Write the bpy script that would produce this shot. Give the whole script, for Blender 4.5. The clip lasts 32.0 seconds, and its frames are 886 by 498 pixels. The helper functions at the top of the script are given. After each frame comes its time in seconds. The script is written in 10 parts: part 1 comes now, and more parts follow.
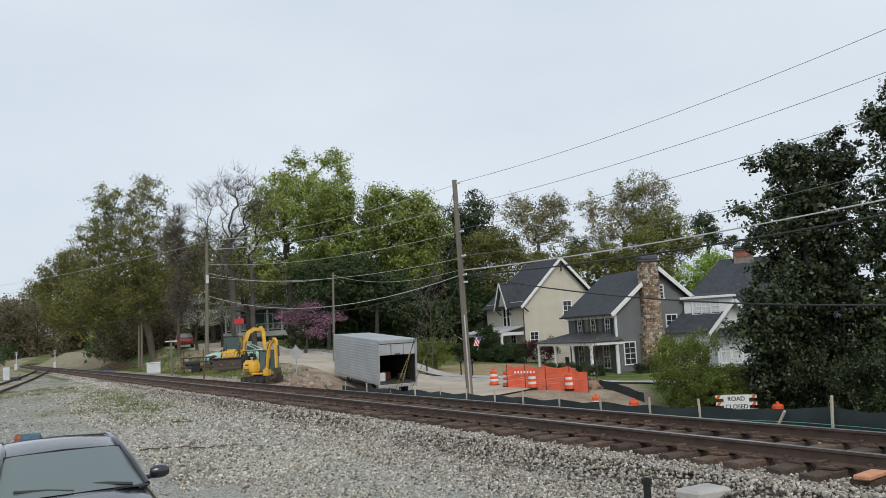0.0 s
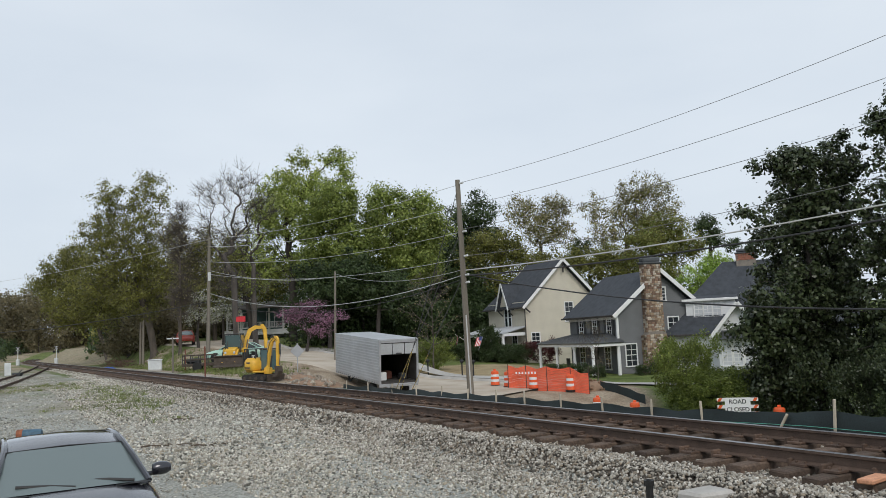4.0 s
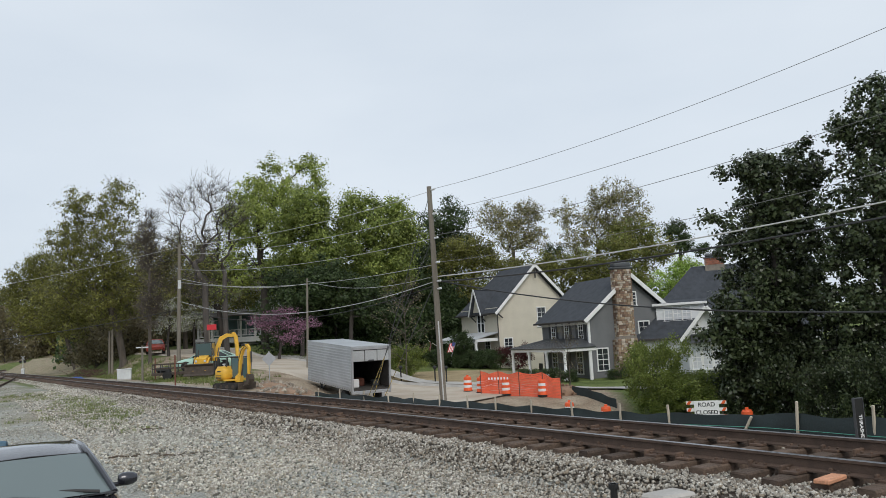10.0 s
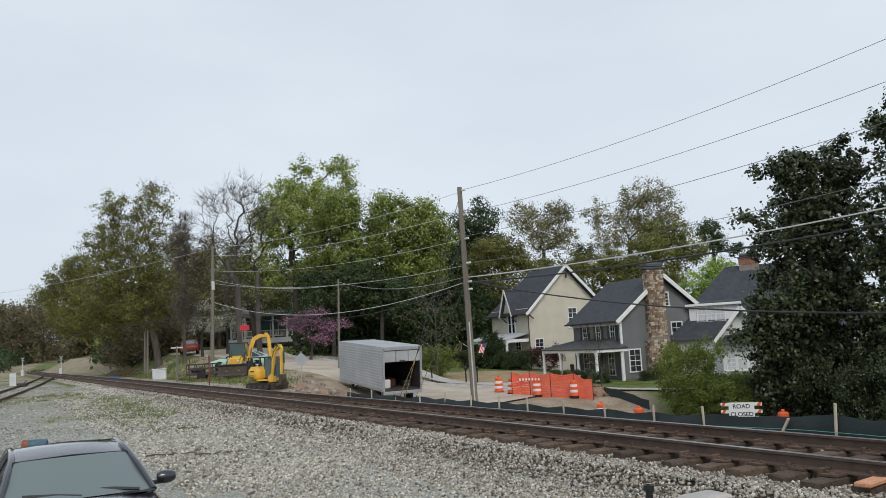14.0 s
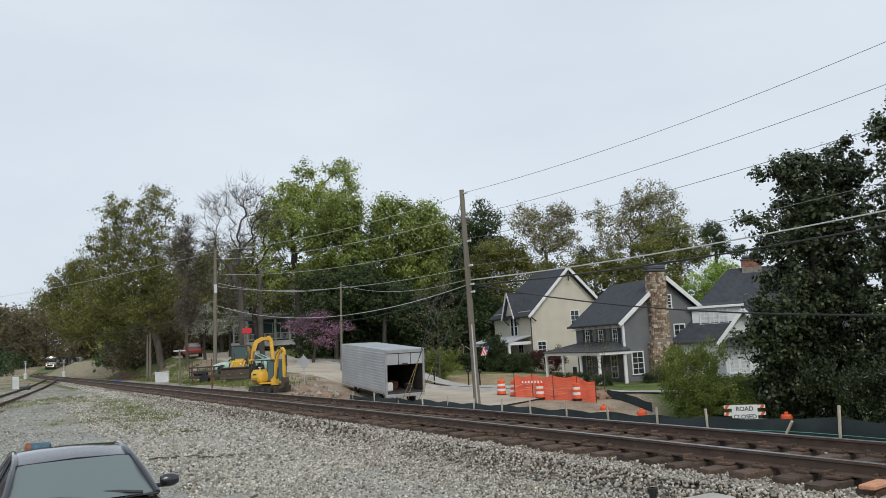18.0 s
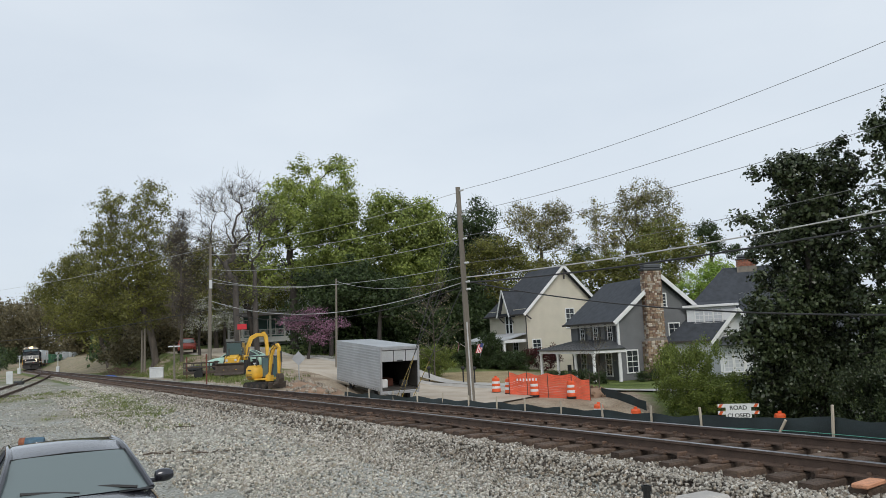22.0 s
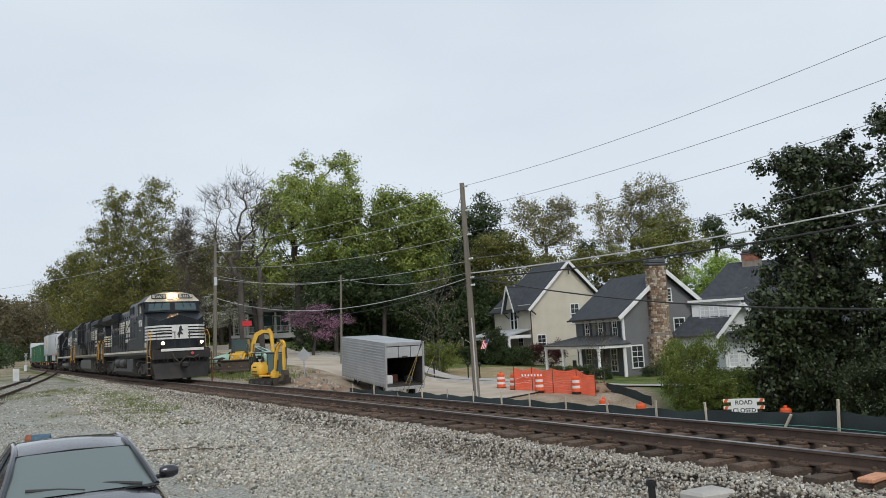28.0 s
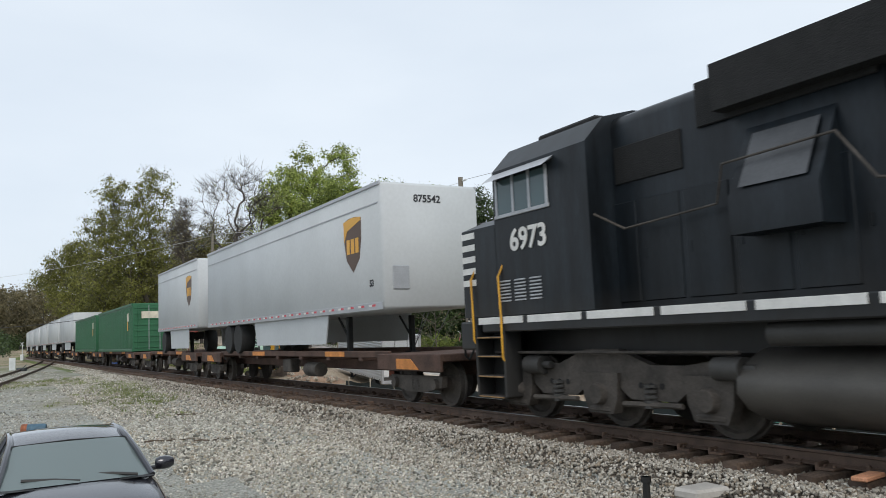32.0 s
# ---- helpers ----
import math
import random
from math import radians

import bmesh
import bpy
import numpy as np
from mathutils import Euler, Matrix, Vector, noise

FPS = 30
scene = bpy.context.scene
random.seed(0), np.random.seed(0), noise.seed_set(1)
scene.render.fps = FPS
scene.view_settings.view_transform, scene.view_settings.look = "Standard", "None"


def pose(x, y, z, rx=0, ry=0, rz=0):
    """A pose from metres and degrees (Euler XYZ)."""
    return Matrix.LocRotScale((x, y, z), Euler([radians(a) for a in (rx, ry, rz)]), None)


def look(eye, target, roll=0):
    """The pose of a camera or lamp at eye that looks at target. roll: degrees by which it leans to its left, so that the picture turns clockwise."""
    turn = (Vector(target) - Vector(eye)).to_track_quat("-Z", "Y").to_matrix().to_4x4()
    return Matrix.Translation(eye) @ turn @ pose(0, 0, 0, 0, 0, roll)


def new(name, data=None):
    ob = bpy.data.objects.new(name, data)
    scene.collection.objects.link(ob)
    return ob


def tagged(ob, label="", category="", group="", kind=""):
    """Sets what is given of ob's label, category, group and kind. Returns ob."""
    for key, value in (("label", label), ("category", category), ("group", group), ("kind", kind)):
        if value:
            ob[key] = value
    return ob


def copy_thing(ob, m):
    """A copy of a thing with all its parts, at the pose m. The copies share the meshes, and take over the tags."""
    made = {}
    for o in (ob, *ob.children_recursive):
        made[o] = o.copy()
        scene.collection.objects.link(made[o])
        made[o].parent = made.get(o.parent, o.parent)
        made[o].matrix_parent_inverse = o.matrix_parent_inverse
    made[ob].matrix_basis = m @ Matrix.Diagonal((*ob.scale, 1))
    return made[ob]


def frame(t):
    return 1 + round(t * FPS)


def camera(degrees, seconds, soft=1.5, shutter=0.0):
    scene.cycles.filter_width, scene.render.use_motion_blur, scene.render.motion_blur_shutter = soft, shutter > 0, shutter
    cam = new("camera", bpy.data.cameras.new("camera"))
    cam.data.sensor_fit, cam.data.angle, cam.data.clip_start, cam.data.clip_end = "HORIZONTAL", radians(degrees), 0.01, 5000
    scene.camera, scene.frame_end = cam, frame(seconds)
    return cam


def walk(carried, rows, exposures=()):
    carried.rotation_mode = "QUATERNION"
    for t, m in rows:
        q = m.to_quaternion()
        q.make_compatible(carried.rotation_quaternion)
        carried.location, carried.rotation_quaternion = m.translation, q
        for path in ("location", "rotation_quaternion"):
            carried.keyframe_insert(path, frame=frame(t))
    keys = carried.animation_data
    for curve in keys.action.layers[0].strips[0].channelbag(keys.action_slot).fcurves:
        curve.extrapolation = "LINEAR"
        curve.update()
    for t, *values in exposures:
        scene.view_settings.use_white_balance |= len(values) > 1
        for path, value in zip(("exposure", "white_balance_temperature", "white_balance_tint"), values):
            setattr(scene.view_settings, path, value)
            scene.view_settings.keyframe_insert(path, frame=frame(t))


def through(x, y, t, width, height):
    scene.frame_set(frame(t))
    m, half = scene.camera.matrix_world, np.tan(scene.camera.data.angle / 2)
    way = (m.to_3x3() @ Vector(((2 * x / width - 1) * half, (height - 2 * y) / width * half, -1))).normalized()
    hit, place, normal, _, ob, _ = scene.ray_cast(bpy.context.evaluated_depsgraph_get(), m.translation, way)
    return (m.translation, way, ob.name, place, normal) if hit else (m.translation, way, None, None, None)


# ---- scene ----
EYE_HEIGHT = 1.51          # eye over the head of the nearer rail, which is z = 0
cam = camera(58.29, 32.0, soft=0.7, shutter=0.06)


def aim(yaw, pitch, roll, dx, dy, dz):
    """Camera pose: turn to the right, upward tilt and lean in radians, and the sway of the hand in metres."""
    eye = Vector((dx, dy, EYE_HEIGHT + dz))
    ahead = Vector((math.sin(yaw) * math.cos(pitch), math.cos(yaw) * math.cos(pitch), math.sin(pitch)))
    return look(eye, eye + ahead, math.degrees(roll))


walk(cam, [(t, aim(*v)) for t, *v in [
    (0, 0.0069, 0.1078, -0.0564, -0.012, 0.086, -0.000),
    (0.5, 0.0071, 0.1084, -0.0571, -0.011, 0.082, -0.000),
    (1, 0.0072, 0.1105, -0.0581, -0.012, 0.079, 0.003),
    (1.5, 0.0061, 0.1112, -0.0595, -0.014, 0.078, 0.004),
    (2, 0.0083, 0.1102, -0.0586, -0.014, 0.074, 0.002),
    (2.5, 0.0092, 0.1095, -0.0571, -0.015, 0.084, -0.003),
    (3, 0.0081, 0.1093, -0.0569, -0.020, 0.084, -0.002),
    (3.5, 0.0027, 0.1090, -0.0478, -0.023, 0.092, -0.004),
    (5.5, 0.0123, 0.1048, -0.0462, -0.101, 0.124, -0.008),
    (6, 0.0168, 0.1068, -0.0460, -0.095, 0.129, -0.011),
    (6.5, 0.0149, 0.1113, -0.0493, -0.087, 0.101, -0.007),
    (7, 0.0107, 0.1135, -0.0493, -0.084, 0.103, -0.008),
    (7.5, 0.0082, 0.1139, -0.0483, -0.064, 0.098, -0.004),
    (8, 0.0170, 0.1145, -0.0435, -0.033, 0.082, -0.003),
    (8.5, 0.0353, 0.1096, -0.0308, 0.027, 0.079, -0.003),
    (9, 0.0437, 0.1028, -0.0360, 0.039, 0.044, 0.002),
    (9.5, 0.0466, 0.1065, -0.0506, 0.015, 0.010, 0.005),
    (10, 0.0385, 0.1137, -0.0556, 0.043, 0.009, 0.004),
    (10.5, 0.0209, 0.1125, -0.0543, 0.042, 0.012, 0.002),
    (11, 0.0067, 0.1152, -0.0532, 0.022, 0.016, 0.004),
    (11.5, 0.0030, 0.1176, -0.0553, 0.012, 0.011, 0.007),
    (12, 0.0031, 0.1188, -0.0567, 0.005, 0.010, 0.003),
    (12.5, 0.0016, 0.1209, -0.0577, 0.007, 0.001, 0.003),
    (13, 0.0021, 0.1188, -0.0556, 0.007, -0.001, 0.002),
    (13.5, 0.0020, 0.1160, -0.0534, 0.005, -0.010, 0.005),
    (14, 0.0007, 0.1167, -0.0546, 0.005, -0.012, 0.002),
    (14.5, 0.0023, 0.1156, -0.0554, 0.002, -0.008, 0.004),
    (16.5, 0.0022, 0.1162, -0.0573, 0.004, -0.010, 0.004),
    (17, 0.0029, 0.1167, -0.0580, 0.002, -0.014, 0.002),
    (17.5, 0.0005, 0.1183, -0.0572, 0.002, -0.010, 0.004),
    (18, -0.0019, 0.1202, -0.0560, -0.004, -0.011, 0.003),
    (18.5, -0.0035, 0.1223, -0.0551, -0.005, -0.017, -0.001),
    (19, -0.0024, 0.1248, -0.0508, -0.007, -0.020, 0.004),
    (19.5, -0.0010, 0.1288, -0.0478, -0.005, -0.026, -0.003),
    (20, -0.0012, 0.1299, -0.0475, -0.009, -0.027, -0.002),
    (20.5, -0.0026, 0.1292, -0.0469, -0.008, -0.021, 0.003),
    (21, -0.0008, 0.1274, -0.0501, -0.009, -0.019, -0.004),
    (21.5, 0.0041, 0.1220, -0.0523, -0.009, -0.026, -0.004),
    (22, 0.0035, 0.1166, -0.0496, -0.012, -0.017, -0.003),
    (22.5, -0.0002, 0.1130, -0.0502, -0.007, -0.020, -0.006),
    (23, -0.0016, 0.1122, -0.0517, -0.009, -0.021, -0.003),
    (23.5, -0.0027, 0.1113, -0.0550, -0.012, -0.015, -0.004),
    (24, -0.0017, 0.1087, -0.0534, -0.004, -0.020, -0.004),
    (24.5, -0.0013, 0.1087, -0.0492, -0.005, -0.016, -0.007),
    (25, -0.0029, 0.1105, -0.0480, -0.005, -0.026, -0.004),
    (25.5, -0.0048, 0.1110, -0.0535, -0.003, -0.023, -0.004),
    (27.5, -0.0030, 0.1120, -0.0521, 0.005, -0.004, -0.003),
    (28, -0.0026, 0.1119, -0.0535, 0.003, 0.000, -0.008),
    (28.5, -0.0019, 0.1114, -0.0551, 0.010, -0.005, -0.001),
    (29, 0.0005, 0.1111, -0.0543, 0.011, -0.006, -0.004),
    (29.5, 0.0037, 0.1106, -0.0516, 0.014, -0.010, -0.005),
    (30, 0.0028, 0.1090, -0.0482, 0.015, -0.011, -0.007),
    (30.5, -0.0003, 0.1069, -0.0440, 0.012, 0.002, -0.003),
    (31, -0.0010, 0.1060, -0.0431, 0.012, -0.007, -0.007),
    (31.5, -0.0012, 0.1052, -0.0434, 0.008, -0.008, -0.003),
    (32, 0.0000, 0.1041, -0.0423, 0.000, 0.000, 0.000),
]], exposures=[(0, 0.12), (29.2, 0.12), (30.2, 0.26), (31.0, 0.38), (32, 0.28)])

# ---- world and light: a bright overcast spring day ----
SUN_ELEV, SUN_TURN = radians(40), radians(165)
world = bpy.data.worlds.new("overcast_sky")
scene.world = world
world.use_nodes = True
wn, wl = world.node_tree.nodes, world.node_tree.links
wn.clear()
w_out = wn.new("ShaderNodeOutputWorld")
w_bg = wn.new("ShaderNodeBackground")
w_sky = wn.new("ShaderNodeTexSky")
w_sky.sky_type, w_sky.sun_disc = "NISHITA", False
w_sky.sun_elevation, w_sky.sun_rotation = SUN_ELEV, SUN_TURN
w_sky.air_density, w_sky.dust_density = 1.0, 3.0
w_dim = wn.new("ShaderNodeVectorMath")
w_dim.operation = "SCALE"
w_dim.inputs["Scale"].default_value = 0.10
wl.new(w_sky.outputs[0], w_dim.inputs[0])
w_co = wn.new("ShaderNodeTexCoord")
w_map = wn.new("ShaderNodeMapping")
w_map.inputs["Scale"].default_value = (1.0, 1.0, 3.0)
wl.new(w_co.outputs["Generated"], w_map.inputs[0])
w_noise = wn.new("ShaderNodeTexNoise")
w_noise.inputs["Scale"].default_value, w_noise.inputs["Detail"].default_value = 1.6, 5.0
wl.new(w_map.outputs[0], w_noise.inputs[0])
w_ramp = wn.new("ShaderNodeValToRGB")
w_ramp.color_ramp.elements[0].position, w_ramp.color_ramp.elements[1].position = 0.3, 0.72
w_ramp.color_ramp.elements[0].color = (0.60, 0.675, 0.765, 1)
w_ramp.color_ramp.elements[1].color = (0.72, 0.785, 0.855, 1)
wl.new(w_noise.outputs[0], w_ramp.inputs[0])
w_mix = wn.new("ShaderNodeMixRGB")
w_mix.inputs[0].default_value = 0.9          # thick cloud over the clear sky
wl.new(w_dim.outputs[0], w_mix.inputs[1])
wl.new(w_ramp.outputs[0], w_mix.inputs[2])
wl.new(w_mix.outputs[0], w_bg.inputs[0])
w_bg.inputs[1].default_value = 1.0
wl.new(w_bg.outputs[0], w_out.inputs[0])

sun_data = bpy.data.lights.new("sun", "SUN")
sun_data.energy, sun_data.angle, sun_data.color = 1.15, radians(25), (1.0, 0.96, 0.9)
sun = new("sun", sun_data)
sun.rotation_euler = (radians(90) - SUN_ELEV, 0, radians(15))
sun.location = (0, -20, 60)

# ---- mesh and material tools ----
class Build:
    """Collects vertices and faces of one part."""

    def __init__(self):
        self.v, self.f = [], []

    def add(self, verts, faces, m=None):
        n = len(self.v)
        self.v += [tuple(m @ Vector(p)) for p in verts] if m is not None else [tuple(p) for p in verts]
        self.f += [tuple(i + n for i in f) for f in faces]
        return self

    def box(self, x, y, z, sx, sy, sz, b=0.0, m=None, taper=1.0):
        """A box with its middle at x, y, z and chamfered edges."""
        hx, hy, hz = sx / 2, sy / 2, sz / 2
        b = min(b, hx * 0.9, hy * 0.9, hz * 0.9)
        if b <= 0:
            vs = [(x + i * hx * (taper if k > 0 else 1), y + j * hy * (taper if k > 0 else 1), z + k * hz) for i in (-1, 1) for j in (-1, 1) for k in (-1, 1)]
            fs = [(0, 1, 3, 2), (4, 6, 7, 5), (0, 4, 5, 1), (2, 3, 7, 6), (0, 2, 6, 4), (1, 5, 7, 3)]
            return self.add(vs, fs, m)
        vs, idx = [], {}
        for i in (-1, 1):
            for j in (-1, 1):
                for k in (-1, 1):
                    t = taper if k > 0 else 1
                    for ax, p in enumerate(((hx * t, (hy - b) * t, hz - b), ((hx - b) * t, hy * t, hz - b), ((hx - b) * t, (hy - b) * t, hz))):
                        idx[i, j, k, ax] = len(vs)
                        vs.append((x + i * p[0], y + j * p[1], z + k * p[2]))
        fs = []
        for s in (-1, 1):
            fs.append([idx[s, j, k, 0] for j, k in ((-1, -1), (1, -1), (1, 1), (-1, 1))])
            fs.append([idx[i, s, k, 1] for i, k in ((-1, -1), (1, -1), (1, 1), (-1, 1))])
            fs.append([idx[i, j, s, 2] for i, j in ((-1, -1), (1, -1), (1, 1), (-1, 1))])
            for r in (-1, 1):
                fs.append([idx[s, r, -1, 0], idx[s, r, 1, 0], idx[s, r, 1, 1], idx[s, r, -1, 1]])
                fs.append([idx[s, -1, r, 0], idx[s, 1, r, 0], idx[s, 1, r, 2], idx[s, -1, r, 2]])
                fs.append([idx[-1, s, r, 1], idx[1, s, r, 1], idx[1, s, r, 2], idx[-1, s, r, 2]])
        for i in (-1, 1):
            for j in (-1, 1):
                for k in (-1, 1):
                    fs.append([idx[i, j, k, 0], idx[i, j, k, 1], idx[i, j, k, 2]])
        c = Vector((x, y, z))
        out = []
        for f in fs:
            p = [Vector(vs[q]) for q in f]
            nrm = (p[1] - p[0]).cross(p[2] - p[0])
            out.append(f if nrm.dot(sum(p, Vector()) / len(p) - c) > 0 else f[::-1])
        return self.add(vs, out, m)

    def cyl(self, p0, p1, r0, r1=None, n=10, caps=True, m=None):
        p0, p1 = Vector(p0), Vector(p1)
        r1 = r0 if r1 is None else r1
        ax = (p1 - p0).normalized()
        u = ax.orthogonal().normalized()
        w = ax.cross(u)
        vs = []
        for p, r in ((p0, r0), (p1, r1)):
            vs += [p + (u * math.cos(2 * math.pi * i / n) + w * math.sin(2 * math.pi * i / n)) * r for i in range(n)]
        fs = [(i, (i + 1) % n, n + (i + 1) % n, n + i) for i in range(n)]
        if caps:
            fs += [tuple(range(n))[::-1], tuple(range(n, 2 * n))]
        return self.add(vs, fs, m)

    def lathe(self, prof, n=14, m=None):
        """Profile (radius, z) turned about the z axis."""
        vs = [(r * math.cos(2 * math.pi * i / n), r * math.sin(2 * math.pi * i / n), z) for r, z in prof for i in range(n)]
        fs = [(k * n + i, k * n + (i + 1) % n, (k + 1) * n + (i + 1) % n, (k + 1) * n + i) for k in range(len(prof) - 1) for i in range(n)]
        fs += [tuple(range(n))[::-1], tuple(range((len(prof) - 1) * n, len(prof) * n))]
        return self.add(vs, fs, m)

    def tube(self, pts, r, n=6, m=None, r1=None):
        """A round bar along a line of points."""
        pts = [Vector(p) for p in pts]
        r1 = r if r1 is None else r1
        vs, u = [], None
        for i, p in enumerate(pts):
            ax = (pts[min(i + 1, len(pts) - 1)] - pts[max(i - 1, 0)]).normalized()
            u = (ax.orthogonal() if u is None else u - ax * u.dot(ax)).normalized()
            w = ax.cross(u)
            rr = r + (r1 - r) * i / max(1, len(pts) - 1)
            vs += [p + (u * math.cos(2 * math.pi * k / n) + w * math.sin(2 * math.pi * k / n)) * rr for k in range(n)]
        fs = [(i * n + k, i * n + (k + 1) % n, (i + 1) * n + (k + 1) % n, (i + 1) * n + k) for i in range(len(pts) - 1) for k in range(n)]
        fs += [tuple(range(n))[::-1], tuple(range((len(pts) - 1) * n, len(pts) * n))]
        return self.add(vs, fs, m)

    def prism(self, poly, y0, y1, m=None):
        """A polygon in x and z, extruded along y."""
        n = len(poly)
        area = sum(poly[i][0] * poly[(i + 1) % n][1] - poly[(i + 1) % n][0] * poly[i][1] for i in range(n))
        if area < 0:
            poly = poly[::-1]
        y0, y1 = min(y0, y1), max(y0, y1)
        vs = [(x, y0, z) for x, z in poly] + [(x, y1, z) for x, z in poly]
        fs = [tuple(range(n)), tuple(range(n, 2 * n))[::-1]] + [(i, n + i, n + (i + 1) % n, (i + 1) % n) for i in range(n)]
        return self.add(vs, fs, m)

    def sheet(self, pts, rows, cols, m=None):
        """A grid of rows x cols points."""
        fs = [(r * cols + c, r * cols + c + 1, (r + 1) * cols + c + 1, (r + 1) * cols + c) for r in range(rows - 1) for c in range(cols - 1)]
        return self.add(pts, fs, m)

    def mesh(self, name, smooth=35):
        me = bpy.data.meshes.new(name)
        me.from_pydata(self.v, [], self.f)
        me.update()
        if smooth:
            me.polygons.foreach_set("use_smooth", [True] * len(me.polygons))
            me.set_sharp_from_angle(angle=radians(smooth))
        return me


def part(name, b, material, parent=None, label="", at=None, smooth=35):
    """Links a Build (or a ready mesh) as one mesh object under a thing or a part."""
    me = b.mesh(name, smooth) if isinstance(b, Build) else b
    if not me.materials:
        me.materials.append(material)
    ob = new(name, me)
    if at is not None:
        ob.matrix_basis = at
    if parent is not None:
        ob.parent = parent
    if label:
        ob["label"] = label
    return ob


def thing(name, at, label, category, group="", kind=""):
    ob = new(name)
    ob.empty_display_size = 0.3
    ob.matrix_basis = at
    return tagged(ob, label, category, group, kind)


def mat(name, col, rough=0.7, metal=0.0, var=0.18, scale=3.0, fine=40.0, bump=0.15, col2=None, mixat=0.5, island=0.0, obj=0.0, spec=0.5, stretch=(1, 1, 1), coat=0.0):
    """A worn surface: colour drifting at a large and a small scale, and fine relief."""
    m = bpy.data.materials.new(name)
    m.use_nodes = True
    nt = m.node_tree
    n, l = nt.nodes, nt.links
    bs = n["Principled BSDF"]
    bs.inputs["Roughness"].default_value, bs.inputs["Metallic"].default_value = rough, metal
    bs.inputs["Specular IOR Level"].default_value = spec
    bs.inputs["Coat Weight"].default_value = coat
    co = n.new("ShaderNodeTexCoord")
    mp = n.new("ShaderNodeMapping")
    mp.inputs["Scale"].default_value = stretch
    l.new(co.outputs["Object"], mp.inputs[0])

    def noise_at(s, d):
        t = n.new("ShaderNodeTexNoise")
        t.inputs["Scale"].default_value, t.inputs["Detail"].default_value = s, d
        l.new(mp.outputs[0], t.inputs[0])
        return t.outputs[0]

    big, small = noise_at(scale, 4), noise_at(fine, 3)
    ramp = n.new("ShaderNodeValToRGB")
    e = ramp.color_ramp.elements
    a = col2 or tuple(c * (1 - var) for c in col)
    b = col if col2 else tuple(min(1, c * (1 + var)) for c in col)
    e[0].position, e[1].position = mixat - 0.18, mixat + 0.18
    e[0].color, e[1].color = (*a, 1), (*b, 1)
    l.new(big, ramp.inputs[0])
    hsv = n.new("ShaderNodeHueSaturation")
    l.new(ramp.outputs[0], hsv.inputs["Color"])
    mr = n.new("ShaderNodeMapRange")
    mr.inputs["To Min"].default_value, mr.inputs["To Max"].default_value = 1 - var * 1.4, 1 + var * 1.4
    l.new(small, mr.inputs[0])
    val = mr.outputs[0]
    for amount, source in ((island, "geo"), (obj, "obj")):
        if amount:
            g = n.new("ShaderNodeNewGeometry" if source == "geo" else "ShaderNodeObjectInfo")
            r = n.new("ShaderNodeMapRange")
            r.inputs["To Min"].default_value, r.inputs["To Max"].default_value = 1 - amount, 1 + amount
            l.new(g.outputs["Random Per Island" if source == "geo" else "Random"], r.inputs[0])
            mu = n.new("ShaderNodeMath")
            mu.operation = "MULTIPLY"
            l.new(val, mu.inputs[0])
            l.new(r.outputs[0], mu.inputs[1])
            val = mu.outputs[0]
    l.new(val, hsv.inputs["Value"])
    l.new(hsv.outputs[0], bs.inputs["Base Color"])
    if bump:
        bp = n.new("ShaderNodeBump")
        bp.inputs["Strength"].default_value, bp.inputs["Distance"].default_value = bump, 0.02
        l.new(small, bp.inputs["Height"])
        l.new(bp.outputs[0], bs.inputs["Normal"])
    return m


def leaf_mat(name, dark, light, spread=0.35, through=0.35, gloss=0.45):
    m = bpy.data.materials.new(name)
    m.use_nodes = True
    n, l = m.node_tree.nodes, m.node_tree.links
    bs = n["Principled BSDF"]
    bs.inputs["Roughness"].default_value = gloss
    bs.inputs["Specular IOR Level"].default_value = 0.3
    g = n.new("ShaderNodeNewGeometry")
    ramp = n.new("ShaderNodeValToRGB")
    ramp.color_ramp.elements[0].color, ramp.color_ramp.elements[1].color = (*dark, 1), (*light, 1)
    l.new(g.outputs["Random Per Island"], ramp.inputs[0])
    co = n.new("ShaderNodeTexCoord")
    t = n.new("ShaderNodeTexNoise")
    t.inputs["Scale"].default_value = 0.35
    l.new(co.outputs["Object"], t.inputs[0])
    mr = n.new("ShaderNodeMapRange")
    mr.inputs["From Min"].default_value, mr.inputs["From Max"].default_value = 0.3, 0.7
    mr.inputs["To Min"].default_value, mr.inputs["To Max"].default_value = 1 - spread, 1 + spread
    l.new(t.outputs[0], mr.inputs[0])
    hsv = n.new("ShaderNodeHueSaturation")
    l.new(ramp.outputs[0], hsv.inputs["Color"])
    l.new(mr.outputs[0], hsv.inputs["Value"])
    l.new(hsv.outputs[0], bs.inputs["Base Color"])
    tr = n.new("ShaderNodeBsdfTranslucent")
    l.new(hsv.outputs[0], tr.inputs[0])
    mx = n.new("ShaderNodeMixShader")
    mx.inputs[0].default_value = through
    l.new(bs.outputs[0], mx.inputs[1])
    l.new(tr.outputs[0], mx.inputs[2])
    l.new(mx.outputs[0], n["Material Output"].inputs[0])
    return m


